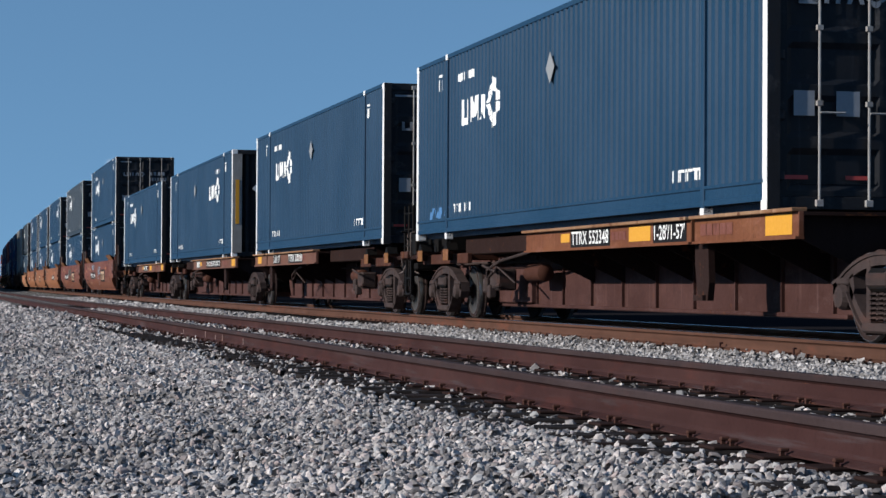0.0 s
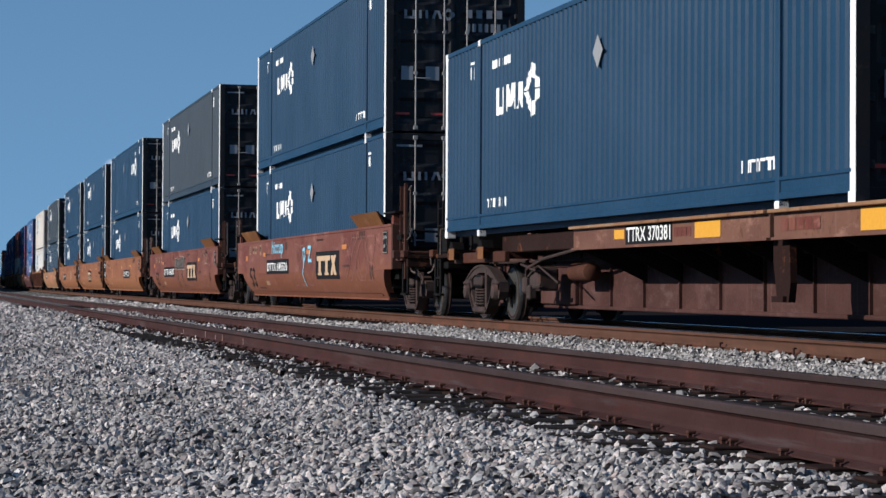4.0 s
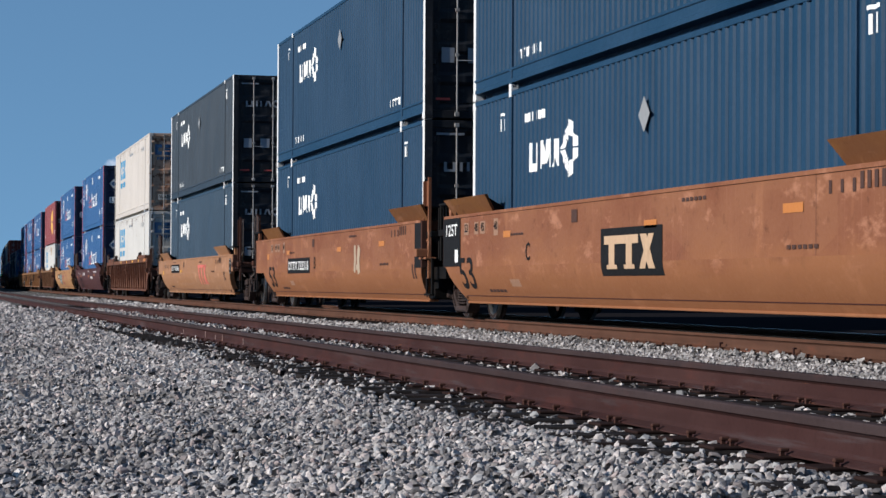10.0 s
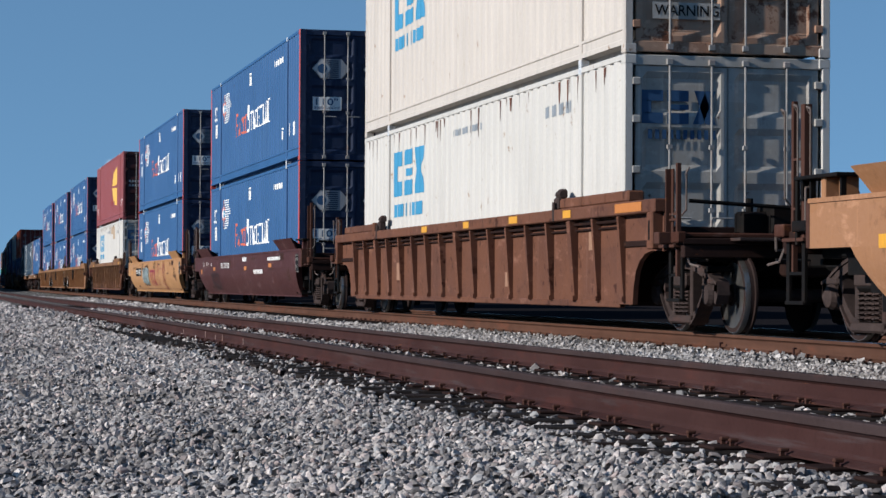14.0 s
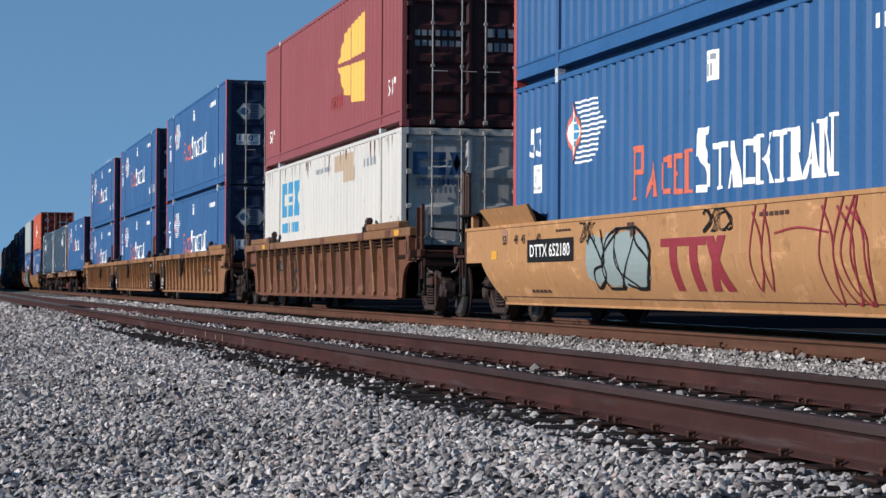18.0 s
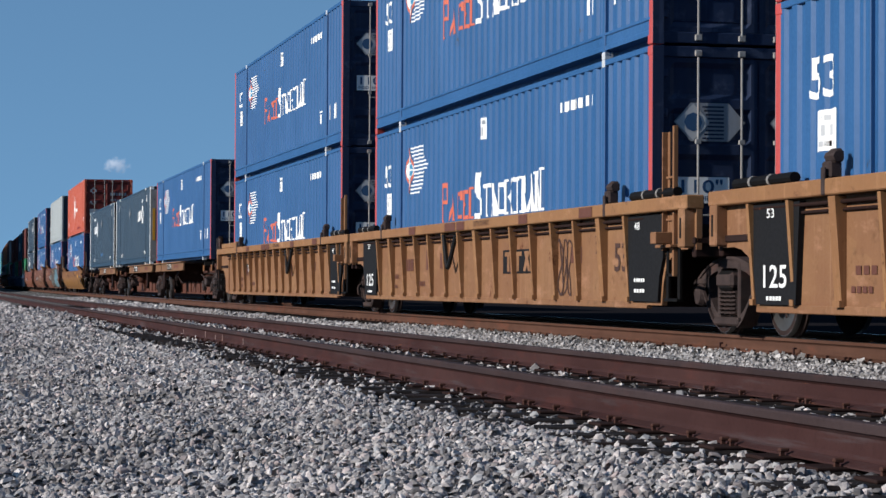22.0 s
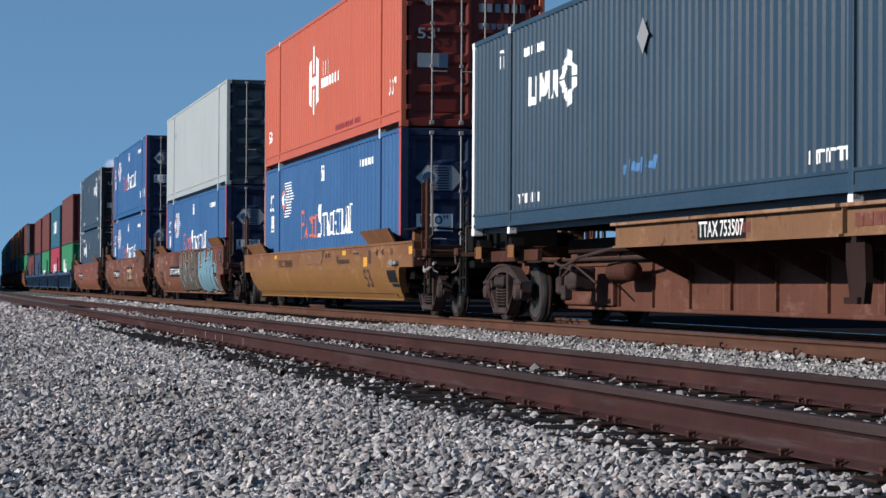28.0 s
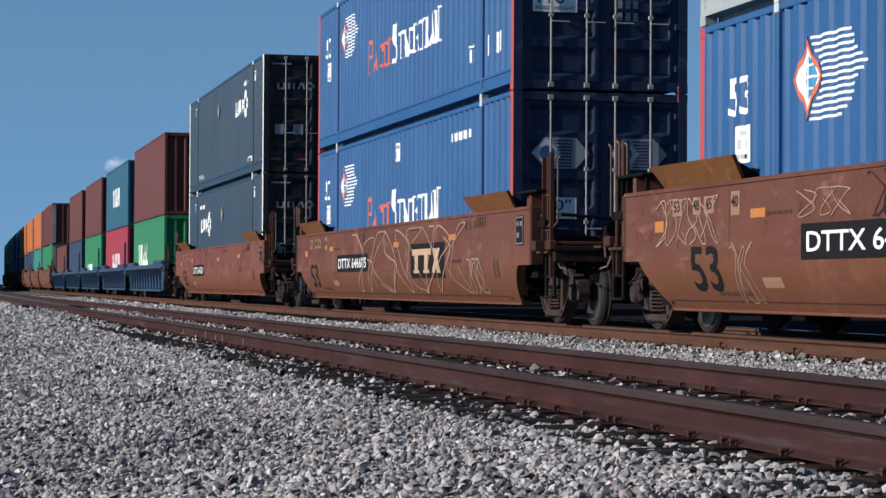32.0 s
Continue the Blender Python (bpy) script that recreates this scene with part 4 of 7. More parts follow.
def marks(box, name, cor, polys, far, mat, key, label="", lift=0.004):
    """Painted shapes that follow the pressings of the side towards -x; u counts from the far end."""
    d = depth_at(cor)
    return part(name, lambda: laid(polys() if callable(polys) else polys, far, lambda y, z: -W53 / 2 + 0.008 + d(y), [c[0] for c in cor], None, lift), M[mat], box, label, key=key)


def umax(label, side="umax", reverse=False, placard=True, scuff=None, nose=True):
    box, cor = container("domestic", label, side, "umax_end_shaded", "trim_white", doors=not (reverse and nose))
    far = L53 / 2
    k = ("u", side, reverse)
    if not reverse:
        u = 3.25
        marks(box, "emblem", cor, lambda: petals(5.2, 1.94, 0.40), far, "mark_white", k, "white ring of leaf shapes")
        marks(box, "word_mark", cor, lambda: [quad(u, u + 0.13, 1.76, 2.12), quad(u + 0.3, u + 0.42, 1.76, 2.1), quad(u, u + 0.42, 1.72, 1.83), quad(u + 0.52, u + 0.64, 1.74, 2.12, 0.05), quad(u + 0.66, u + 0.78, 1.80, 2.1, -0.1), quad(u + 0.78, u + 0.9, 1.8, 2.12, 0.1), quad(u + 0.95, u + 1.08, 1.74, 2.12), quad(u + 1.12, u + 1.24, 1.74, 2.1, 0.16), quad(u + 1.36, u + 1.5, 1.74, 2.1, -0.12), quad(u + 1.18, u + 1.42, 1.84, 1.9)], far, "mark_white", k, "white block letters shape")
        small = [(3.0, 4.05, 2.42, 2.54)]
        dia = 8.4
    else:
        u = 11.0
        marks(box, "emblem", cor, lambda: petals(12.9, 1.95, 0.40), far, "mark_white", k, "white ring of leaf shapes")
        marks(box, "word_mark", cor, lambda: [quad(u, u + 0.13, 1.76, 2.12), quad(u + 0.3, u + 0.42, 1.76, 2.1), quad(u, u + 0.42, 1.72, 1.83), quad(u + 0.55, u + 0.68, 1.74, 2.12, 0.05), quad(u + 0.78, u + 0.9, 1.8, 2.12, 0.1), quad(u + 0.95, u + 1.08, 1.74, 2.12), quad(u + 1.16, u + 1.28, 1.74, 2.1, 0.16), quad(u + 1.4, u + 1.54, 1.74, 2.1, -0.12)], far, "mark_white", k, "white block letters shape")
        small = [(12.4, 13.4, 2.42, 2.54)]
        dia = 7.5
    marks(box, "serial_number", cor, lambda: [q for a in small for q in bars(*a, 6, 0.55)], far, "mark_white", k)
    marks(box, "unit_mark", cor, lambda: [quad(1.62, 1.9, 2.60, 2.64), quad(1.66, 1.72, 2.38, 2.56), quad(1.78, 1.86, 2.38, 2.56)] + [quad(14.6, 14.9, 2.60, 2.64), quad(14.66, 14.72, 2.38, 2.56), quad(14.8, 14.86, 2.38, 2.56)], far, "mark_white", k)
    marks(box, "stencil", cor, lambda: bars(2.65, 3.85, 0.40, 0.53, 9, 0.3) + bars(2.65, 3.3, 0.50, 0.53, 3, 0.7) + bars(13.35, 14.45, 0.40, 0.53, 9, 0.3) + bars(13.5, 14.3, 0.50, 0.53, 3, 0.7), far, "mark_white", k)
    if scuff:
        marks(box, "paint_scuff", cor, lambda: [quad(scuff[0] + 0.16 * i, scuff[0] + 0.1 + 0.16 * i, scuff[1] + 0.02 * (i * 7 % 4), scuff[1] + 0.12 + 0.03 * (i * 5 % 3), 0.03) for i in range(8)], far, "spray_scuff", (k, scuff), "light blue scuff")
    if placard:
        part("placard_holder", lambda: Build().slab([(0.0, -0.21), (0.21, 0.0), (0.0, 0.21), (-0.21, 0.0)], "x", -0.022, -0.016), M["placard"], box, "silver diamond placard holder", key="placard", at=(-W53 / 2 - 0.005, far - dia, 2.14))
    y = -L53 / 2 + 0.03
    if not (reverse and nose):
        part("door_emblem", lambda: on_end([p for p in petals(-0.13, 2.15, 0.12)] + [quad(-0.95, -0.9, 2.08, 2.22), quad(-0.8, -0.75, 2.08, 2.22), quad(-0.95, -0.75, 2.06, 2.1), quad(-0.68, -0.63, 2.07, 2.22), quad(-0.56, -0.51, 2.07, 2.22), quad(-0.44, -0.39, 2.07, 2.22, 0.05), quad(-0.3, -0.25, 2.07, 2.22, -0.05)], 0, y), M["badge"], box, "dull grey door emblem", key=k)
        part("door_label", lambda: on_end(bars(0.2, 0.95, 2.1, 2.25, 4, 0.6) + bars(0.2, 1.0, 1.85, 2.0, 7, 0.6) + [quad(-1.0, -0.78, 0.95, 1.2), quad(-0.55, -0.3, 0.95, 1.2)] + bars(-1.08, -0.6, 2.67, 2.71, 1, 1.0), 0, y), M["badge"], box, key=k)
        for u, w in ((-1.1, 0.25), (-0.45, 0.25), (0.3, 0.25), (0.85, 0.2)):
            part("reflector", lambda: on_end([quad(0.0, w, 0.32, 0.36)], 0, 0), M["trim_red"], box, "red reflective tape", key=(k, w), at=(u, y, 0))
    else:
        part("door_emblem", lambda: Build().slab([(-0.55, 1.67), (-0.35, 1.87), (-0.55, 2.07), (-0.75, 1.87)], "y", y - 0.05, y - 0.035), M["mark_steel"], box, "silver diamond placard holder", key=k)
        part("caution_label", lambda: Build().box(-W53 / 2 + 0.09, -W53 / 2 + 0.19, -L53 / 2 - 0.030, -L53 / 2 - 0.022, 0.9, 2.1), M["mark_yellow"], box, "yellow and black caution strip", key=k)
    return box


def upright(u, v0, v1, w):
    """A bar with small feet above and below."""
    return [quad(u, u + w, v0, v1), quad(u - 0.05, u + w + 0.05, v0, v0 + 0.035), quad(u - 0.05, u + w + 0.05, v1 - 0.035, v1)]


def wedge(u, v0, v1):
    """A thin and a thick leaning bar that meet above."""
    return [[(u, v0), (u + 0.05, v0), (u + 0.24, v1), (u + 0.18, v1)], [(u + 0.24, v0), (u + 0.42, v0), (u + 0.27, v1), (u + 0.15, v1)], quad(u + 0.09, u + 0.29, v0 + 0.14, v0 + 0.18)]


def hook(u, v0, v1):
    """A thick upright with short arms."""
    h = v1 - v0
    return [quad(u, u + 0.15, v0 + 0.16 * h, v1 - 0.16 * h), quad(u + 0.06, u + 0.34, v1 - 0.17 * h, v1 - 0.04 * h), quad(u + 0.06, u + 0.34, v0 + 0.04 * h, v0 + 0.17 * h), quad(u + 0.29, u + 0.35, v1 - 0.32 * h, v1)]


def pacer(label, side="pacer", text=True):
    box, cor = container("domestic", label, side, "pacer_end_shaded", "trim_red", pitch=0.36, depth=0.034)
    far = L53 / 2
    k = ("p", side)
    marks(box, "length_mark", cor, lambda: letters("53", 0.58, 0.40, (0.86, 1.91)), far, "mark_white", k, "white 53 lettering")
    marks(box, "info_plate", cor, lambda: [quad(0.98, 1.50, 1.42, 1.80)], far, "mark_white", k, "white information panel")
    marks(box, "door_label", cor, lambda: bars(1.09, 1.47, 1.70, 1.75, 3, 0.7) + bars(1.14, 1.42, 1.56, 1.66, 2, 0.6) + bars(1.09, 1.47, 1.46, 1.51, 3, 0.8), far, "mark_pale_grey", (k, "info"))
    marks(box, "globe_centre", cor, lambda: [[(3.04 + 0.15 * math.cos(0.785 * q), 2.13 + 0.20 * math.sin(0.785 * q)) for q in range(8)]], far, "mark_blue", k, "blue globe centre", 0.010)
    marks(box, "globe_line", cor, lambda: stroke([(3.04, 1.93), (3.04, 2.33)], 0.03) + stroke([(2.89, 2.13), (3.19, 2.13)], 0.025) + stroke([(2.93, 2.24), (3.15, 2.24)], 0.02) + stroke([(2.93, 2.02), (3.15, 2.02)], 0.02), far, "mark_white", (k, "gl"), "", 0.014)
    marks(box, "emblem_ring", cor, lambda: stroke([(2.69, 2.13), (2.80, 1.98), (2.98, 1.74), (3.14, 1.96), (3.26, 2.13), (3.14, 2.30), (2.98, 2.50), (2.80, 2.28), (2.69, 2.13)], 0.04), far, "mark_orange", k, "orange line round the globe", 0.009)
    marks(box, "emblem", cor, lambda: [quad(3.06 + 0.26 * max(0.0, 1 - abs(v - 2.12) / 0.38), 4.33 - 1.15 * abs(v - 2.16), v, v + 0.027) for v in [1.72 + 0.0635 * q for q in range(13)]] + [[(2.71, 2.13), (2.98, 1.77), (3.24, 2.13), (2.98, 2.47)]], far, "mark_white", k, "white globe with speed stripes")
    marks(box, "orange_word", cor, lambda: upright(5.44, 1.17, 1.80, 0.15) + [quad(5.55, 5.80, 1.72, 1.80), quad(5.72, 5.84, 1.50, 1.76), quad(5.58, 5.80, 1.46, 1.52)] + wedge(5.98, 1.18, 1.60) + hook(6.46, 1.18, 1.63) + upright(6.93, 1.18, 1.63, 0.13) + [quad(7.04, 7.18, 1.57, 1.63), quad(7.04, 7.12, 1.38, 1.43), quad(7.04, 7.18, 1.18, 1.24)] + upright(7.28, 1.18, 1.66, 0.20), far, "mark_orange", k, "orange block letters shape")
    marks(box, "white_word", cor, lambda: [quad(7.74, 8.10, 1.78, 1.86, 0.03), quad(7.72, 7.90, 1.56, 1.80, 0.02), [(7.74, 1.60), (7.92, 1.66), (8.16, 1.40), (8.00, 1.34)], quad(7.98, 8.16, 1.22, 1.46), quad(7.72, 8.08, 1.17, 1.25)] + [quad(8.22, 8.62, 1.61, 1.67)] + upright(8.34, 1.18, 1.66, 0.15) + wedge(8.62, 1.18, 1.66) + hook(9.06, 1.18, 1.67) + upright(9.50, 1.18, 1.68, 0.13) + [[(9.66, 1.42), (9.86, 1.68), (9.94, 1.68), (9.74, 1.40)], [(9.66, 1.44), (9.78, 1.44), (10.0, 1.18), (9.84, 1.18)]] + [quad(9.96, 10.34, 1.63, 1.69)] + upright(10.07, 1.18, 1.68, 0.15) + upright(10.40, 1.18, 1.69, 0.12) + [quad(10.52, 10.66, 1.62, 1.69), quad(10.58, 10.68, 1.44, 1.66), [(10.50, 1.42), (10.62, 1.44), (10.74, 1.18), (10.60, 1.18)]] + wedge(10.72, 1.18, 1.70) + upright(11.12, 1.18, 1.72, 0.06) + [[(11.14, 1.72), (11.26, 1.74), (11.46, 1.20), (11.36, 1.18)]] + upright(11.42, 1.18, 1.76, 0.05), far, "mark_white", k, "white block letters shape")
    marks(box, "notice", cor, lambda: [quad(7.95, 8.33, 2.34, 2.66)], far, "mark_white", k, "white notice square")
    marks(box, "stencil", cor, lambda: bars(8.0, 8.28, 2.56, 2.62, 2, 0.8) + bars(8.05, 8.25, 2.39, 2.52, 2, 0.55), far, "mark_grey", (k, "note"))
    marks(box, "serial_number", cor, lambda: bars(12.4, 13.9, 2.42, 2.55, 9, 0.55) + bars(14.75, 15.7, 0.62, 0.92, 4, 0.28) + bars(13.6, 13.85, 0.62, 0.82, 2, 0.5) + [quad(13.55, 13.9, 0.85, 0.88)], far, "mark_white", k)
    y = -L53 / 2 + 0.03
    for u in (-1.02, 0.14):
        badge = part("door_emblem", lambda: on_end([[(0.2, 1.83), (0.66, 1.83), (0.86, 2.05), (0.66, 2.27), (0.2, 2.27), (0.0, 2.05)]], 0, 0), M["badge"], box, "dull grey six-sided badge", key=k, at=(u, y, 0))
        part("badge_diamond", lambda: on_end([[(0.02, 2.05), (0.23, 1.84), (0.44, 2.05), (0.23, 2.26)]], 0, -0.004), M["mark_pale_grey"], badge, key=k)
        part("badge_globe", lambda: on_end([[(0.23 + 0.11 * math.cos(w), 2.05 + 0.11 * math.sin(w)) for w in [0.785 * i for i in range(8)]]], 0, -0.008), M["mark_navy"], badge, key=k)
        part("badge_stripes", lambda: on_end([quad(0.42 - 0.02 * abs(i - 4), 0.60, 1.855 + 0.045 * i, 1.875 + 0.045 * i) for i in range(9)], 0, -0.006), M["pacer_end_shaded"], badge, key=k)
    part("door_label", lambda: on_end(bars(0.2, 0.85, 1.42, 1.56, 4, 0.6) + bars(0.25, 0.6, 1.2, 1.32, 3, 0.6) + bars(0.25, 0.6, 1.02, 1.14, 3, 0.6), 0, y), M["badge"], box, key=k)
    part("height_plate", lambda: on_end([quad(-1.0, -0.35, 1.12, 1.42)], 0, y), M["trim_white"], box, "white height plate", key=k)
    part("height_figure", lambda: on_end(letters("110\"", 0.5, 0.16, (-0.93, 1.235)) + letters("INSIDE HEIGHT", 0.58, 0.055, (-0.965, 1.15)), 0, y - 0.003), M["mark_navy"], box, key=k)
    return box


def plain_box(label, side, end, trim, pitch=0.30, length=L53, height=H53, doors=True, rods="lock", rows=5):
    return container("domestic", label, side, end, trim, pitch=pitch, length=length, height=height, doors=doors, rods=rods, rows=rows)


def csx(label, side, end, lower=True):
    box, cor = plain_box(label, side, end, side, 0.36, rows=4)
    far, k = L53 / 2, ("c", side)
    marks(box, "word_mark", cor, lambda: blocks(2.7, 5.2, 1.72, 2.5) + bars(2.75, 5.1, 1.36, 1.58, 8, 0.6), far, "mark_blue", k, "worn blue block shapes")
    marks(box, "serial_number", cor, lambda: bars(12.6, 14.0, 2.4, 2.55, 8, 0.5) + bars(7.2, 9.2, 2.5, 2.6, 9, 0.6), far, "mark_grey", k)
    if lower:
        marks(box, "repair_patch", cor, lambda: [quad(9.6, 11.6, 2.44, 2.76), quad(10.5, 11.8, 2.2, 2.46)], far, "patch_tan", k, "tan repair patch")
    rng = random.Random(side)
    runs = [(0.3 + 15.6 * rng.random() ** (0.7 if lower else 1.2), rng.uniform(0.08, 0.45), rng.uniform(0.015, 0.05)) for _ in range(34)]
    marks(box, "rust_run", cor, lambda: [[(u, 2.83 - h), (u + 0.3 * w, 2.83 - h), (u + w, 2.83), (u - 0.3 * w, 2.83)] for u, h, w in runs], far, "rust_patch", k)
    y = -L53 / 2 + 0.03
    part("door_emblem", lambda: on_end(blocks(-1.08, -0.12, 2.1, 2.5) + bars(-1.0, -0.12, 1.92, 2.03, 10, 0.6), 0, y), M["mark_navy"], box, "navy block letters shape on the door", key=k)
    part("warning_plate", lambda: on_end([quad(-0.95, -0.1, 0.42, 0.62)], 0, y - 0.002), M["grey_end"], box, key=k)
    part("warning_text", lambda: on_end(letters("WARNING", 0.8, 0.13, (-0.92, 0.46)), 0, y - 0.006), M["mark_black"], box, key=k)
    return box


def maroon(label):
    box, cor = plain_box(label, "maroon_box", "maroon_end_shaded", "maroon_box", 0.36)
    far, k = L53 / 2, "m"
    marks(box, "emblem", cor, lambda: [[(9.9, 1.6), (10.6, 1.0), (11.2, 0.95), (11.2, 1.55)], [(9.9, 1.68), (11.2, 1.65), (11.2, 2.3), (10.6, 2.2)], [(11.4, 0.8), (12.8, 0.72), (12.8, 1.5), (11.4, 1.55)], [(11.4, 1.66), (12.8, 1.66), (12.8, 2.44), (11.4, 2.32)]], far, "mark_gold", k, "gold fan emblem")
    marks(box, "notice", cor, lambda: [quad(9.0, 10.4, 0.8, 1.05)], far, "mark_maroon", k)
    marks(box, "notice_figure", cor, lambda: [quad(9.5, 9.9, 0.83, 1.02)], far, "mark_gold", ("m", 2))
    marks(box, "length_mark", cor, lambda: letters("53'", 0.6, 0.3, (0.7, 0.62)) + letters("53'", 0.6, 0.3, (15.0, 0.62)), far, "mark_white", k, "white 53 lettering")
    part("door_label", lambda: on_end(bars(0.25, 1.0, 1.6, 1.75, 4, 0.7) + bars(0.25, 1.0, 1.35, 1.5, 6, 0.7) + bars(-1.05, -0.2, 1.6, 1.7, 7, 0.7) + bars(-1.05, -0.2, 1.42, 1.52, 7, 0.7), 0, -L53 / 2 + 0.03), M["mark_grey"], box, key=k)
    return box


def hub(label):
    box, cor = plain_box(label, "hub_box", "hub_end_shaded", "hub_box", 0.30)
    far, k = L53 / 2, "h"
    marks(box, "emblem", cor, lambda: [[(6.4, 1.2), (6.75, 1.0), (6.75, 2.15), (6.4, 1.95)], [(7.3, 1.0), (7.65, 1.2), (7.65, 1.95), (7.3, 2.15)], quad(6.75, 7.3, 1.5, 1.68), quad(6.9, 7.15, 0.88, 1.42), quad(6.9, 7.15, 1.76, 2.34)], far, "mark_white", k, "white angular emblem")
    marks(box, "word_mark", cor, lambda: bars(8.1, 9.0, 1.62, 1.92, 3, 0.5) + bars(8.0, 10.2, 1.36, 1.56, 7, 0.62), far, "mark_white", k)
    marks(box, "length_mark", cor, lambda: letters("53'", 0.6, 0.3, (0.6, 0.62)) + letters("53'", 0.6, 0.3, (15.1, 0.62)), far, "mark_white", k, "white 53 lettering")
    marks(box, "stencil", cor, lambda: bars(9.6, 12.4, 0.36, 0.46, 12, 0.8), far, "mark_maroon", k)
    y = -L53 / 2 + 0.03
    part("door_label", lambda: on_end(letters("53'", 0.4, 0.2, (-1.0, 1.55)) + bars(0.1, 1.0, 2.05, 2.2, 6, 0.65) + bars(0.1, 0.9, 1.75, 1.85, 7, 0.7) + [quad(-1.0, -0.45, 1.05, 1.3)] + petals(-0.8, 2.3, 0.18), 0, y), M["mark_grey"], box, key=k)
    return box


def iso(label, side, height=2.59, mark=None, seed=1):
    box, cor = container("iso", label, side, side, side, pitch=0.29, depth=0.036, length=12.19, height=height, doors=False)
    if mark:
        marks(box, "word_mark", cor, lambda: word_bars(*mark, seed), 12.19 / 2, "mark_white", ("i", mark, seed), "white block letters shape")
    return box

# ---- running gear ----
RIDERS = []   # (thing, place along the train, height)
SPINNERS = [] # (wheelset, its thing's place along the train, its own pose)


def wheel_pair():
    b = Build()
    for s in (-1, 1):
        outer = 0.80
        prof = [(-0.02, 0.05), (-0.02, 0.11), (0.03, 0.13), (0.055, 0.20), (0.05, 0.30), (0.012, 0.345), (0.0, 0.36), (0.0, 0.40)]
        back = [(0.135, 0.36), (0.11, 0.33), (0.09, 0.2), (0.11, 0.12), (0.14, 0.05)]
        p = [(s * (outer - x), r) for x, r in prof]
        q = [(s * (outer - x), r) for x, r in back]
        b.turn(p + [(s * (outer - 0.002), 0.415)], (0, 0, 0), 28, 0)
        b.turn([(s * (outer - 0.001), 0.412), (s * (outer - 0.012), 0.417), (s * (outer - 0.06), 0.419)], (0, 0, 0), 28, 1)
        b.turn([(s * (outer - 0.06), 0.418), (s * (outer - 0.10), 0.422), (s * (outer - 0.108), 0.446), (s * (outer - 0.135), 0.446)], (0, 0, 0), 28, 0)
        b.turn([(s * (outer - 0.134), 0.445)] + q, (0, 0, 0), 28, 0)
        for i in range(3):
            a = 2.1 * i + 0.4
            b.box(s * outer - 0.006, s * outer + 0.006, 0.22 * math.cos(a) - 0.02, 0.22 * math.cos(a) + 0.02, 0.22 * math.sin(a) - 0.02, 0.22 * math.sin(a) + 0.02)
    b.rod((-1.05, 0, 0), (1.05, 0, 0), 0.075, 12)
    for s in (-1, 1):
        b.turn([(s * 0.95, 0.10), (s * 1.06, 0.10), (s * 1.085, 0.085), (s * 1.095, 0.05)], (0, 0, 0), 14)
        for i in range(3):
            a = 2 * math.pi * i / 3
            b.rod((s * 1.08, 0.055 * math.cos(a), 0.055 * math.sin(a)), (s * 1.105, 0.055 * math.cos(a), 0.055 * math.sin(a)), 0.014, 6)
    return b


def side_frame():
    """Cast frame: an arched top member, a belly that dips under the springs, columns, jaws over the bearings."""
    b, x0, x1 = Build(), -0.07, 0.07
    ys = [-1.12 + 0.16 * i for i in range(15)]
    up = lambda y: 0.55 + 0.27 * max(0.0, 1 - (abs(y) / 1.04) ** 2.2)
    b.slab([(y, up(y)) for y in ys] + [(y, up(y) - 0.11) for y in reversed(ys)], "x", x0, x1)
    b.slab([(y, up(y) + 0.012) for y in ys] + [(y, up(y) - 0.02) for y in reversed(ys)], "x", x0 - 0.015, x1)
    for s in (-1, 1):
        arc = [s * (0.30 + 0.09 * i) for i in range(6)]
        dip = lambda y: 0.09 + 0.36 * max(0.0, (abs(y) - 0.30) / 0.45) ** 1.5
        b.slab([(y, dip(y)) for y in arc] + [(y, dip(y) + 0.12) for y in reversed(arc)], "x", x0, x1)
        b.slab([(y, dip(y) - 0.01) for y in arc] + [(y, dip(y) + 0.02) for y in reversed(arc)], "x", x0 - 0.03, x1)
        b.box(-0.08, 0.06, s * 0.30 - 0.04, s * 0.30 + 0.04, 0.15, 0.76, 0.012)
        b.slab([(s * 1.02, 0.34), (s * 1.07, 0.32), (s * 1.13, 0.42), (s * 1.12, 0.57), (s * 1.02, 0.57)], "x", x0, x1)
        b.slab([(s * 0.74, 0.40), (s * 0.68, 0.36), (s * 0.62, 0.50), (s * 0.66, 0.64), (s * 0.74, 0.60)], "x", x0, x1)
        b.turn([(-0.13, 0.05), (-0.12, 0.10), (-0.07, 0.125), (0.05, 0.125)], (0, s * 0.88, 0.42), 14)
        b.box(-0.09, 0.07, s * 0.88 - 0.14, s * 0.88 + 0.14, 0.53, 0.60, 0.015)
    b.box(-0.12, 0.12, -0.36, 0.36, 0.10, 0.19, 0.02)
    b.box(-0.14, 0.05, -0.24, 0.24, 0.50, 0.66, 0.03)
    return b


def coils():
    b = Build()
    for cx, cy in ((-0.05, -0.16), (-0.05, 0.0), (-0.05, 0.16)):
        pts = [(cx + 0.062 * math.cos(2 * math.pi * i / 9), cy + 0.07 * math.sin(2 * math.pi * i / 9), 0.21 + 0.26 * i / 54) for i in range(55)]
        b.pipe(pts, 0.013, 5)
    return b


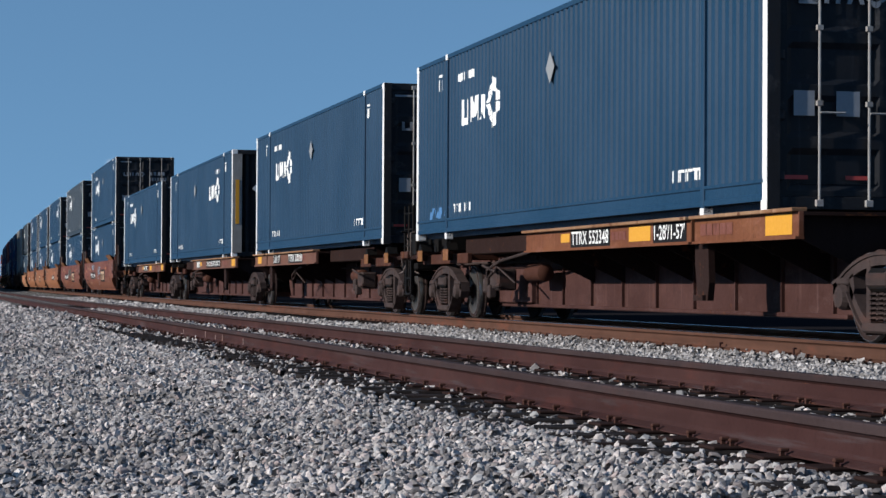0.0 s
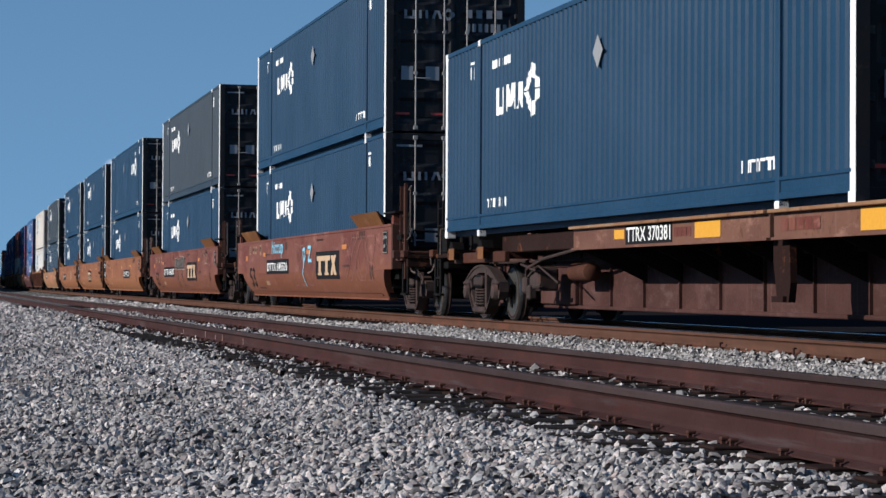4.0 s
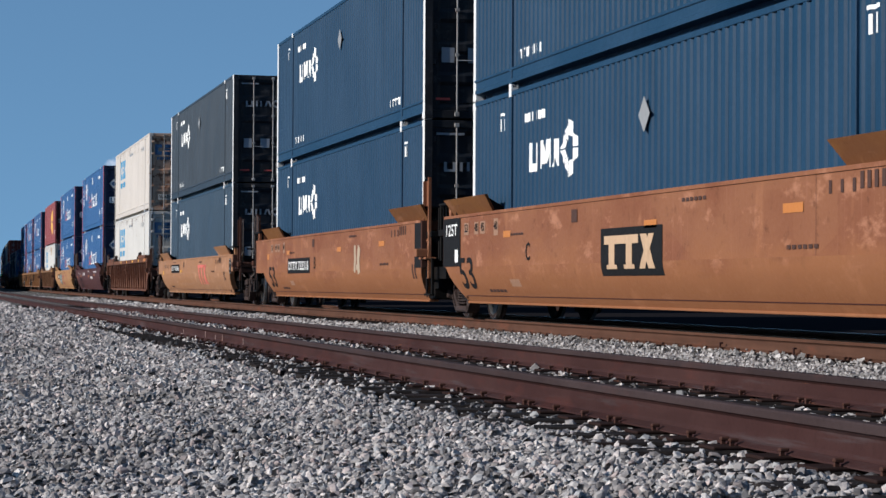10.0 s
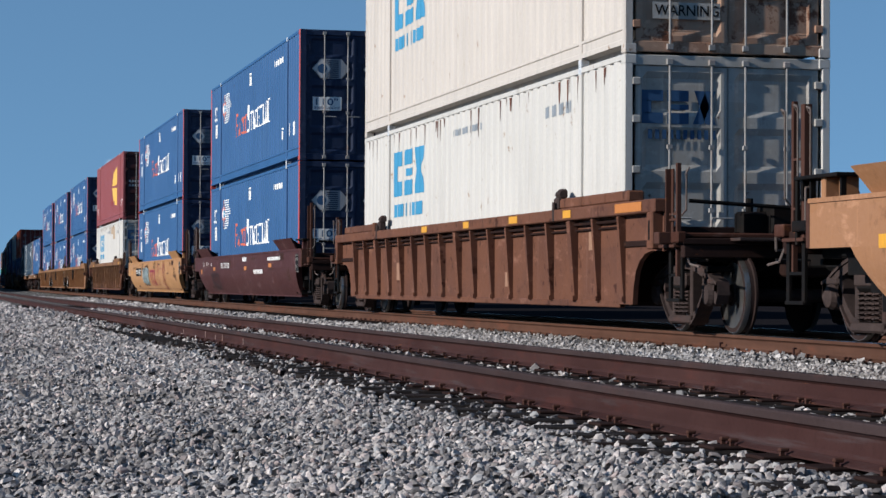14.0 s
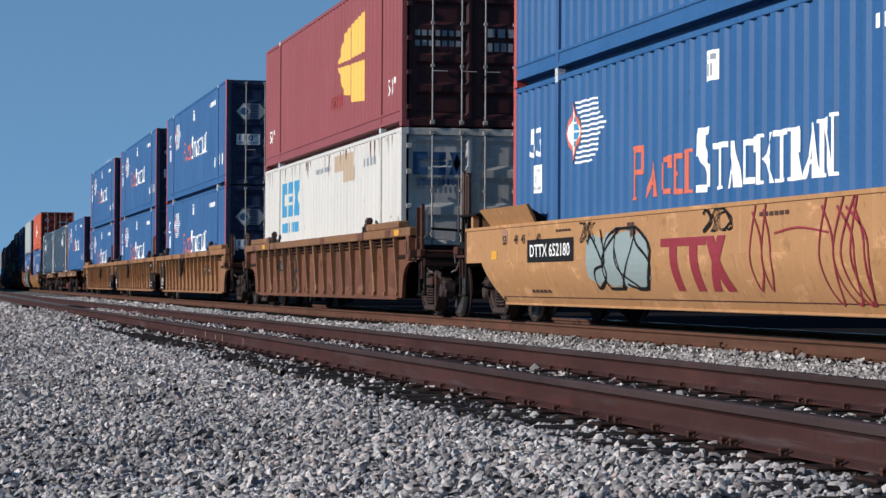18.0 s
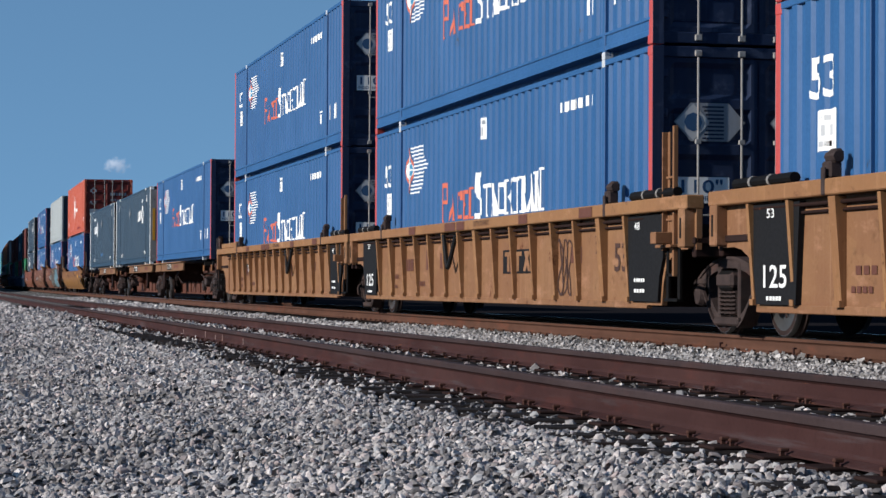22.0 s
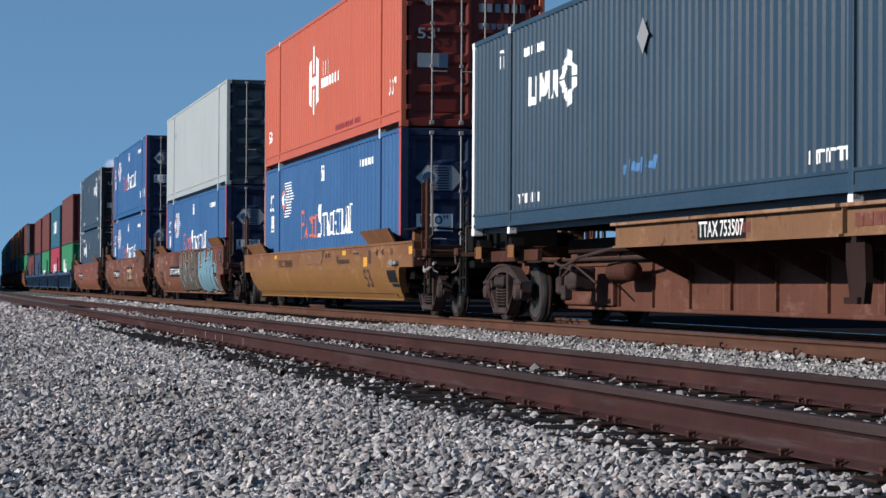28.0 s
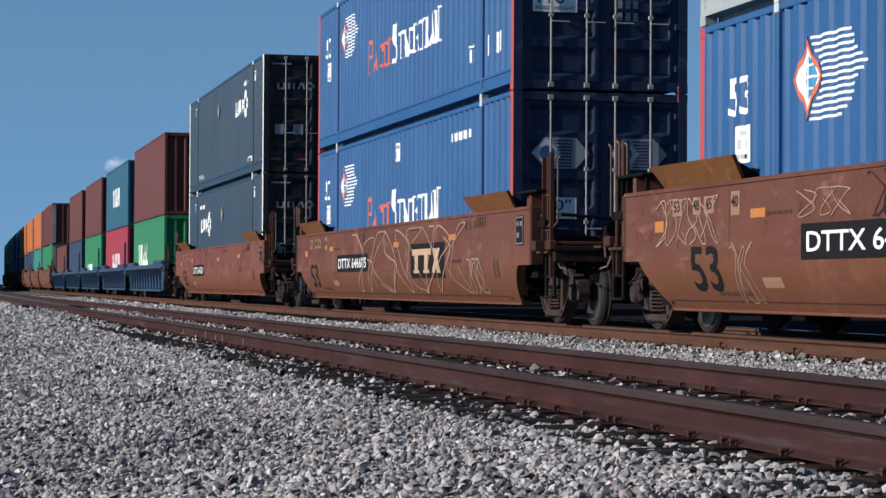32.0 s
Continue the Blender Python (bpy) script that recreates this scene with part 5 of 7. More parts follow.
def truck(car, at, y, joint=False):
    """Two wheelsets, two side frames with springs, a bolster."""
    for d in (-0.88, 0.88):
        w = part("wheelset", wheel_pair, [M["wheel"], M["tread"]], car, "rusty wheels with bright treads", key="w", at=(0, y + d, 0.42), smooth=True)
        SPINNERS.append((w, at, y + d))
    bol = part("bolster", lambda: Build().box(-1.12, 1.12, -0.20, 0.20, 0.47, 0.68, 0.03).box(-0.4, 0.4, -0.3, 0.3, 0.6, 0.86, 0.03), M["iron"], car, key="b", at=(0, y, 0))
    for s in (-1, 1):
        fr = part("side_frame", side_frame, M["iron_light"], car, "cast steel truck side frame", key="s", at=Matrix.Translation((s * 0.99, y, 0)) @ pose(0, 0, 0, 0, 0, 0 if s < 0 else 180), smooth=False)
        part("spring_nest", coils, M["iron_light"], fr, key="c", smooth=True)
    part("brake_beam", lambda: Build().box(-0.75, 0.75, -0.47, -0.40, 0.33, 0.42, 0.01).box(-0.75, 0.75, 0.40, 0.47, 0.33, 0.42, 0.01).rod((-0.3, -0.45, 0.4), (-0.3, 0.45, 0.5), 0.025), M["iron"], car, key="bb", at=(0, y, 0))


def ladder(x, y, h, low=0.40):
    """Two tall angle posts with brackets at their feet."""
    b = Build()
    b.box(x - 0.05, x + 0.03, y - 0.012, y + 0.012, 0.90, h, 0.003).box(x - 0.05, x - 0.03, y, y + 0.075, 0.90, h, 0.003)
    b.box(x - 0.03, x + 0.02, y + 0.31, y + 0.36, 0.62, h + 0.05, 0.004)
    for z in (1.24, h - 0.5):
        b.box(x - 0.03, x - 0.01, y, y + 0.34, z - 0.012, z + 0.012)
    b.box(x - 0.10, x + 0.08, y - 0.10, y + 0.42, 0.93, 0.965, 0.006)
    b.box(x - 0.03, x + 0.2, y + 0.10, y + 0.28, 0.97, 1.10, 0.008)
    return b


def grab_loops(x, y, h):
    """Thin bent irons that stand beside the posts."""
    b = Build()
    for d, top in ((-0.17, h - 0.06), (0.14, h - 0.02), (0.46, h - 0.04)):
        b.pipe([(x, y + d, 1.28), (x - 0.06, y + d - 0.02, 1.34), (x - 0.06, y + d - 0.02, top), (x - 0.05, y + d + 0.10, top + 0.03), (x, y + d + 0.12, top - 0.05)], 0.011, 6)
    return b


def slim_ladder(x, y, h):
    b = Build()
    for d in (0.0, 0.34):
        b.rod((x, y + d, 0.5), (x, y + d, h), 0.022, 6)
    for k in range(5):
        b.rod((x, y, 0.65 + 0.28 * k), (x, y + 0.34, 0.65 + 0.28 * k), 0.014, 6)
    return b


def shelf(top):
    """A thin shelf over the end of the side, on short uprights."""
    b = Build().box(-0.16, 0.14, -0.75, 0.25, top + 0.19, top + 0.225, 0.006)
    for y in (-0.7, -0.35, 0.0, 0.2):
        b.box(-0.10, -0.05, y - 0.02, y + 0.02, top, top + 0.19)
    return b.rod((-0.1, 0.3, 0.9), (-0.1, 0.3, top + 0.2), 0.025, 6).box(-0.14, 0.06, 0.02, 0.36, top - 0.28, top - 0.18, 0.01)


def stirrup(x, y, low=0.36):
    """A step of flat bar hung below the sill."""
    b = Build()
    for d in (-0.02, 0.36):
        b.box(x - 0.035, x + 0.0, y + d - 0.035, y + d + 0.035, low, 0.95, 0.004)
    b.box(x - 0.05, x + 0.03, y - 0.05, y + 0.39, low - 0.015, low + 0.02, 0.004)
    return b.box(x - 0.03, x, y - 0.02, y + 0.36, 0.62, 0.65)


def loop(x, y, z0, z1, out=0.09):
    return Build().pipe([(x, y, z0), (x - out, y, z0), (x - out, y, z1), (x, y, z1)], 0.012, 6)


def couple(car, s, y):
    part("coupler", lambda: Build().box(-0.11, 0.11, 0.0, 0.75, 0.72, 0.94, 0.02).box(-0.16, 0.16, 0.6, 0.92, 0.68, 0.98, 0.04), M["iron"], car, "rusty knuckle coupler", key="cp", at=Matrix.Translation((0, y, 0)) @ pose(0, 0, 0, 0, 0, 0 if s > 0 else 180))
    part("air_hose", lambda: Build().pipe([(-0.35, 0.05, 0.75), (-0.38, 0.25, 0.62), (-0.40, 0.45, 0.42), (-0.41, 0.62, 0.36), (-0.40, 0.8, 0.42)], 0.022, 6).rod((-0.5, 0.1, 0.80), (0.5, 0.1, 0.80), 0.016, 6), M["black"], car, key="ah", at=Matrix.Translation((0, y, 0)) @ pose(0, 0, 0, 0, 0, 0 if s > 0 else 180))


def end_gear(car, s, y_wall, y_end, paint_mat, joint, half=1.5, tall=2.2, wall=True):
    """What stands on a car's end: platform, wall, ladders, grab irons, coupler."""
    d = y_end - y_wall
    turn = Matrix.Translation((0, s * y_wall, 0)) @ pose(0, 0, 0, 0, 0, 0 if s > 0 else 180)
    if wall:
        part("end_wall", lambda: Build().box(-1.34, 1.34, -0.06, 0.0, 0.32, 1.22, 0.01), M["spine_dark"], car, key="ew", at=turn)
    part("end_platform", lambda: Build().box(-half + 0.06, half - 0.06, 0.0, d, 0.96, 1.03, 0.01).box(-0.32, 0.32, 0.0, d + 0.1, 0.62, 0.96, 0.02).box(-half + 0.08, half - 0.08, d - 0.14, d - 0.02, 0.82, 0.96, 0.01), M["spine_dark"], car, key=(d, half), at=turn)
    if not joint:
        for q in (-1, 1):
            x = q * (half - 0.1)
            part("ladder", lambda: ladder(0, d - 0.62, tall) if half > 1.3 else slim_ladder(0, d - 0.62, tall), M[(paint_mat if paint_mat in ("well_amber", "well_yellow", "rib_yellow") and q * s > 0 else "post") if half > 1.3 else "iron"], car, "tall worn end ladder" if half > 1.3 else "slim black end ladder", key=(d, tall), at=turn @ Matrix.Translation((x, 0, 0)))
            part("stirrup_step", lambda: stirrup(0, d - 0.60), M["iron"], car, "black flat-bar step", key=d, at=turn @ Matrix.Translation((x - 0.02, 0, 0)))
            part("grab_rail", lambda: Build().pipe([(0, d - 0.72, 1.0), (-0.07, d - 0.72, 1.02), (-0.07, d - 0.72, 1.42), (0.02, d - 0.72, 1.44)], 0.013, 6).pipe([(0, d - 0.05, 0.9), (-0.06, d - 0.05, 0.75), (-0.06, d + 0.25, 0.72)], 0.013, 6), M["loop"], car, key=d, at=turn @ Matrix.Translation((x, 0, 0)))
            if half > 1.3:
                part("grab_iron", lambda: grab_loops(0, d - 0.62, tall), M["loop"], car, "thin bent grab irons", key=(d, tall, "gi"), at=turn @ Matrix.Translation((x, 0, 0)))
        part("end_sill", lambda: Build().box(-half + 0.02, half - 0.02, d - 0.22, d - 0.04, 1.035, 1.09, 0.015).box(-half + 0.0, -half + 0.10, d - 0.24, d + 0.0, 0.98, 1.10, 0.012).box(half - 0.10, half, d - 0.24, d + 0.0, 0.98, 1.10, 0.012), M["sill"], car, "rusty orange brown end sill", key=(d, half), at=turn)
        part("release_rod", lambda: Build().pipe([(-half + 0.03, d + 0.02, 1.0), (-half + 0.05, d + 0.06, 0.86), (-0.5, d + 0.1, 0.84), (0.0, d + 0.3, 1.0)], 0.014, 6), M["loop"], car, key=(d, half), at=turn)
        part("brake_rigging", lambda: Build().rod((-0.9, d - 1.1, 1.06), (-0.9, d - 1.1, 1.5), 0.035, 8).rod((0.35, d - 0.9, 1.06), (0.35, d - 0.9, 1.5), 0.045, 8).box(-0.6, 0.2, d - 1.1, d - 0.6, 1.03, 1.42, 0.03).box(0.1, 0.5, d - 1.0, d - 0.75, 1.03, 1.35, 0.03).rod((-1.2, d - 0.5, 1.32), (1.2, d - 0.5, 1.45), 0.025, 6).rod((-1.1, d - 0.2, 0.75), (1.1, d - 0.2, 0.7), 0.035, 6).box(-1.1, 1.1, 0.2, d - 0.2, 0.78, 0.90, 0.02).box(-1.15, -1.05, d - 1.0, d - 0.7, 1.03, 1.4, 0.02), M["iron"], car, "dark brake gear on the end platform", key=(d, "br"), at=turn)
        part("crossover_step", lambda: Build().box(-0.9, 0.9, d - 0.05, d + 0.28, 1.0, 1.035, 0.006), M["iron_light"], car, key=(d, "cs"), at=turn)
        couple(car, s, s * (y_end + (0.2 if half > 1.3 else 0.0)))
    elif s < 0:
        part("ladder", lambda: ladder(0, d - 0.95, tall), M[paint_mat], car, "tall worn end ladder", key=(d, tall, "j"), at=turn @ Matrix.Translation((1.45, 0, 0)))
        part("stirrup_step", lambda: stirrup(0, d - 0.9), M["iron"], car, "black flat-bar step", key=(d, "j"), at=turn @ Matrix.Translation((1.43, 0, 0)))


def curve(pts, n=5):
    """A smooth line through points."""
    out = []
    q = [pts[0]] + list(pts) + [pts[-1]]
    for i in range(1, len(q) - 2):
        for k in range(n):
            t = k / n
            w = (-0.5 * t + t * t - 0.5 * t ** 3, 1 - 2.5 * t * t + 1.5 * t ** 3, 0.5 * t + 2 * t * t - 1.5 * t ** 3, -0.5 * t * t + 0.5 * t ** 3)
            out.append(tuple(sum(w[j] * q[i - 1 + j][d] for j in range(4)) for d in (0, 1)))
    return out + [pts[-1]]


def scribble(u0, u1, v0, v1, seed, n=5, w=0.03):
    """Sprayed letter-like loops."""
    rng = random.Random(seed)
    out = []
    for i in range(n):
        a = u0 + (u1 - u0) * i / n
        c = (u1 - u0) / n * 1.25
        pts = [(a + c * (0.5 + 0.5 * math.sin(1.9 * k + rng.uniform(-0.6, 0.6))), v0 + (v1 - v0) * min(1, max(0, 0.5 + 0.55 * math.cos(1.15 * k + i + rng.uniform(-0.5, 0.5))))) for k in range(7)]
        pts = [(u, min(v1, max(v0, v))) for u, v in curve(pts)]
        out += stroke(pts, w * rng.uniform(0.7, 1.3))
    return out


def bubble(u0, u1, v0, v1, seed, n):
    """Filled, uneven spray-painted letter bodies that overlap one another."""
    rng = random.Random(seed)
    out, w = [], (u1 - u0) / n
    for i in range(n):
        a = u0 + i * w
        m = lambda k: rng.uniform(-k, k)
        out.append([(a - 0.1 * w + m(0.05), v0 + 0.1 + m(0.08)), (a + 0.5 * w, v0 + m(0.03) + 0.03), (a + 1.05 * w, v0 + 0.12 + m(0.08)), (a + 1.12 * w, v0 + 0.6 * (v1 - v0)), (a + 0.95 * w, v1 - 0.05 + m(0.04)), (a + 0.45 * w, v1 - abs(m(0.05))), (a - 0.02 * w, v1 - 0.1 + m(0.06)), (a - 0.12 * w, v0 + 0.5 * (v1 - v0))])
    return out


def curved_tag(u, v0, v1):
    """Two fat sprayed loops, one over the other, with a long tail."""
    m, h = (v0 + v1) / 2, (v1 - v0) / 4
    pts = [(u - 0.30, v1 - h), (u, v1), (u + 0.30, v1 - h), (u + 0.05, m), (u - 0.28, v1 - h), (u - 0.05, m), (u + 0.36, m - h), (u, v0), (u - 0.36, m - h), (u, m), (u + 0.5, m + 0.5 * h)]
    return stroke(curve(pts), 0.09)


def wild(u0, u1, v0, v1, n, seed, g):
    """Tall slanted graffiti letter bodies with bars between them; g widens them for an outline."""
    rng = random.Random(seed)
    out, w = [], (u1 - u0) / n
    for i in range(n):
        a, lean, h, b = u0 + i * w, rng.uniform(-0.22, 0.30) * w, v1 - rng.uniform(0, 0.10), v0 + rng.uniform(0, 0.10)
        m = b + rng.uniform(0.35, 0.6) * (h - b)
        out.append([(a - g, b - g), (a + 0.46 * w + g, b - g), (a + 0.54 * w + lean + g, h + g), (a + 0.05 * w + lean - g, h + g)])
        out.append([(a + 0.52 * w - g, b - g), (a + 0.98 * w + g, b - g), (a + 0.86 * w + g, m + g), (a + 0.40 * w - g, m + g)])
        out.append([(a + 0.45 * w - g, m - 0.10 - g), (a + 1.05 * w + g, m + 0.02 - g), (a + 1.02 * w + g, m + 0.20 + g), (a + 0.42 * w - g, m + 0.12 + g)])
        if i % 2:
            out.append([(a + 0.5 * w - g, m), (a + 0.95 * w + g, m), (a + 1.0 * w + g, h - 0.05 + g), (a + 0.66 * w - g, h - 0.16 + g)])
    return [[(u, max(0.275, min(1.575, v))) for u, v in q] for q in out]


SINGLE = {"reflector", "stencil_patch"}


# ---- well cars ----
def well_car(label, mat, at, near="car", far="car", top=1.56, crease=0.79, inner=8.30, flap=True, number=None, brand=None, figure=True, trucks=None, panel="mark_black", ink="mark_white", figure_at=-7.66, reach=9.95, reach_far=None, guide_shift=0.1, number_at=(-4.83, -1.5), brand_at=(2.1, 4.8), raise_number=0.0, stencils=True):
    """Smooth-sided car: an upright plate above, a plate that leans in below, flared guides on top."""
    car = thing("well_car", label, "freight car", "well cars of the train")
    end_n, end_f = reach if near == "car" else 8.65, (reach_far or reach) if far == "car" else 9.1
    levels = [crease + (0.27 - crease) * k / 7 for k in range(8)]

    def tuck(z):
        return 0.235 * max(0.0, (crease - z) / (crease - 0.27)) ** 1.7

    for s in (-1, 1):
        def side(s=s):
            b = Build()
            b.slab([(s * 1.51, crease), (s * 1.51, top), (s * 1.345, top), (s * 1.345, crease)], "y", -end_n, end_f)
            b.slab([(s * 1.525, top - 0.03), (s * 1.525, top + 0.012), (s * 1.335, top + 0.012), (s * 1.335, top - 0.03)], "y", -end_n + 0.05, end_f - 0.05)
            return b

        def low(s=s):
            b, a, c = Build(), 8.95, 8.35
            g, h = (9.25, 8.62) if near == "car" else (8.63, 8.3)
            rings = []
            for k, z in enumerate(levels):
                f = k / (len(levels) - 1)
                y0, y1, x = -g + f * (g - h), a + f * (c - a), 1.512 - tuck(z)
                rings += [(s * x, y0, z), (s * x, y1, z), (s * (x - 0.13), y1, z), (s * (x - 0.13), y0, z)]
            b.add(rings, [(4 * k + i, 4 * k + (i + 1) % 4, 4 * k + 4 + (i + 1) % 4, 4 * k + 4 + i) for k in range(len(levels) - 1) for i in range(4)])
            b.box(min(s * 1.14, s * 1.30), max(s * 1.14, s * 1.30), -h, c, 0.245, 0.275, 0.006)
            return b

        part("side_panel", side, M[mat], car, key=(s, end_n, end_f, top, crease))
        part("lower_panel", low, M[mat], car, key=(s, crease, near), smooth=True)
        if flap:
            for e in (-1, 1):
                g = part("container_guide", lambda: Build().add([(-1.44, -1.18, top), (-1.44, 1.18, top), (-1.60, 1.30, top + 0.25), (-1.60, -1.30, top + 0.25), (-1.40, -1.18, top), (-1.40, 1.18, top), (-1.56, 1.30, top + 0.26), (-1.56, -1.30, top + 0.26)], [(0, 1, 2, 3), (4, 7, 6, 5), (0, 3, 7, 4), (1, 5, 6, 2), (0, 4, 5, 1), (3, 2, 6, 7)]), M[mat if mat in ("well_yellow", "well_amber", "well_ochre", "well_dark") else "guide"], car, "flared guide plate", key=(top, "fl"), at=Matrix.Translation((0, e * 7.55 - guide_shift, 0)) @ pose(0, 0, 0, 0, 0, 0 if s < 0 else 180))
                for w in (-1.185, 1.185):
                    part("gusset", lambda: Build().slab([(-1.58, top + 0.25), (-1.41, top), (-1.16, top)], "y", -0.015, 0.015), M["iron"], g, key=(top, "gu"), at=(0, w, 0))
        for e, yy in ((-1, -end_n), (1, end_f)):
            part("end_post", lambda: Build().box(-0.09, 0.09, -0.04, 0.04, crease, top, 0.01), M["post"], car, key=(top, crease), at=(s * 1.43, yy - e * 0.03, 0))
            part("end_shelf", lambda: shelf(top), M["iron"], car, "black shelf on short uprights", key=top, at=Matrix.Translation((s * 1.38, yy, 0)) @ pose(0, 0, 0, 0, 0, 0 if e > 0 else 180))
            part("pad", lambda: Build().box(-0.16, 0.10, -0.05, 0.05, top - 0.15, top + 0.22, 0.01).box(-0.10, 0.06, -0.3, -0.22, top, top + 0.2, 0.006), M[mat], car, key=top, at=Matrix.Translation((s * 1.34, yy - e * 0.35, 0)) @ pose(0, 0, 0, 0, 0, 0 if e > 0 else 180))
        for e in (-1, 1):
            # Dark stepped plate added in place of the shaded hollow below the panel.
            part("end_recess", lambda: Build().slab([(8.2, 0.30), (8.75, 0.30), (8.75, 0.46), (9.0, 0.46), (9.0, 0.62), (9.5, 0.62), (9.5, crease + 0.02), (8.2, crease + 0.02)], "x", -1.30, -1.05), M["iron"], car, "near-black stepped plate standing in for the shaded end recess", key=crease, at=Matrix.Diagonal((-s, e, 1, 1)))
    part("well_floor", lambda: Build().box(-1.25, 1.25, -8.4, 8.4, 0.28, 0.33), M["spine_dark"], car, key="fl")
    for s, kind, y in ((-1, near, end_n), (1, far, end_f)):
        end_gear(car, s, inner, y + 0.85 if kind == "car" else 9.55, mat, kind != "car", half=1.5 if kind == "car" else 1.1)
    for y in trucks if trucks is not None else (-9.55, 9.55):
        truck(car, at, y)

    def skin(y, z):
        return -1.512 + float(np.interp(z, levels[::-1], [tuck(q) for q in levels[::-1]]))

    def put(name, polys, m, label="", lift=0.004):
        for group in [[q] for q in polys] if name in SINGLE else [polys]:
            part(name, laid(group, 0, skin, None, levels[::-1], lift), M[m], car, label)

    if number:
        u0, u1 = number_at
        if panel:
            put("number_panel", [quad(u0, u1, 0.76 + raise_number, 1.09 + raise_number * 0.5)], panel, "black number panel")
        put("number", letters(number, u1 - u0 - 0.3, 0.19 - 0.4 * raise_number, (u0 + 0.15, 0.83 + raise_number)), ink, "painted car number", 0.008)
    if brand:
        u0, u1 = brand_at
        put("brand_panel", [quad(u0, u1, 0.63, 1.19)], "mark_black", "black panel")
        w = (u1 - u0 - 0.3) / 3
        a, v0, v1 = u0 + 0.15, 0.71, 1.1
        bl = [quad(a, a + 1.95 * w, v1 - 0.1, v1), quad(a + 0.28 * w, a + 0.62 * w, v0, v1 - 0.1), quad(a + 1.28 * w, a + 1.62 * w, v0, v1 - 0.1), quad(a + 0.15 * w, a + 0.75 * w, v0, v0 + 0.05), quad(a + 1.15 * w, a + 1.75 * w, v0, v0 + 0.05), quad(a + 2.02 * w, a + 2.32 * w, v0, v1, 0.5 * w), quad(a + 2.5 * w, a + 2.85 * w, v0, v1, -0.45 * w)]
        put("brand_word", bl, "mark_tan", "tan block shapes", 0.008)
    if figure:
        put("length_figure", letters("53", 0.88, 0.47, (figure_at, 0.46)), "mark_black", "black 53 lettering")
    if stencils:
        put("stencil", bars(6.2, 7.0, top - 0.22, top - 0.1, 3, 0.25) + bars(6.9, 7.5, top - 0.20, top - 0.05, 4, 0.5) + bars(2.2, 3.0, top - 0.15, top - 0.11, 6, 0.7) + bars(7.9, 8.3, 0.62, 0.86, 2, 0.5), "mark_soft")
        put("car_stencil", bars(-6.6, -5.6, 0.42, 0.46, 5, 0.8) + bars(-5.0, -4.3, 1.2, 1.23, 5, 0.8) + bars(5.2, 6.0, 0.86, 0.90, 6, 0.7) + [quad(-2.0, -1.75, top - 0.26, top - 0.10)], "mark_soft")
        put("reflector", [quad(-8.35, -8.05, top - 0.46, top - 0.34), quad(-5.4, -5.0, top - 0.38, top - 0.29), quad(0.9, 1.35, top - 0.40, top - 0.31), quad(5.1, 5.6, top - 0.36, top - 0.27)] if top > 1.5 or mat == "well_dark" else [quad(-8.35, -8.05, top - 0.46, top - 0.34), quad(-2.9, -2.55, top - 0.42, top - 0.33)], "mark_amber" if mat in ("well_rust", "well_orange", "well_brown", "well_dark") else "mark_yellow", "yellow reflective strip" if mat in ("well_yellow", "well_amber", "well_ochre") else "amber reflective strip")
        put("stencil_patch", [quad(-7.75, -7.45, 1.26, 1.44), quad(-7.1, -6.85, 1.26, 1.44), quad(-6.75, -6.45, 1.26, 1.44), quad(-5.95, -5.7, 1.22, 1.46), quad(-5.2, -4.7, 0.50, 0.60)] if top > 1.4 else [quad(-7.75, -7.45, top - 0.24, top - 0.06)], "mark_pale" if mat != "well_dark" else "well_dark", "pale patch behind a stencil", 0.003)
        put("load_figure", [q for u, t in ((-7.7, "53"), (-7.08, "48"), (-6.7, "45"), (-5.93, "40")) for q in letters(t, 0.19, 0.12, (u, top - 0.26))], "mark_black" if mat != "well_dark" else "mark_white", "", 0.007)
    if near == "car" and stencils:
        put("data_plate", [quad(9.15, 9.55, top - 0.5, top - 0.1)], "mark_black", "black data plate with white lines")
        put("data_panel_line", [quad(9.17, 9.53, top - 0.13, top - 0.115), quad(9.17, 9.53, top - 0.485, top - 0.47), quad(9.17, 9.185, top - 0.48, top - 0.12), quad(9.515, 9.53, top - 0.48, top - 0.12)] + bars(9.22, 9.34, top - 0.24, top - 0.18, 2, 0.7) + bars(9.38, 9.5, top - 0.24, top - 0.18, 2, 0.7) + bars(9.22, 9.36, top - 0.40, top - 0.33, 2, 0.7), "mark_plate", "", 0.008)
    put("weld_seam", stroke([(-6.0, top), (-6.0, crease)], 0.006) + stroke([(5.9, top), (5.9, crease)], 0.006) + stroke([(-8.2, 0.36), (8.2, 0.36)], 0.012), "well_dark", "", 0.0025)
    RIDERS.append((car, at, 0.0))
    return car, put


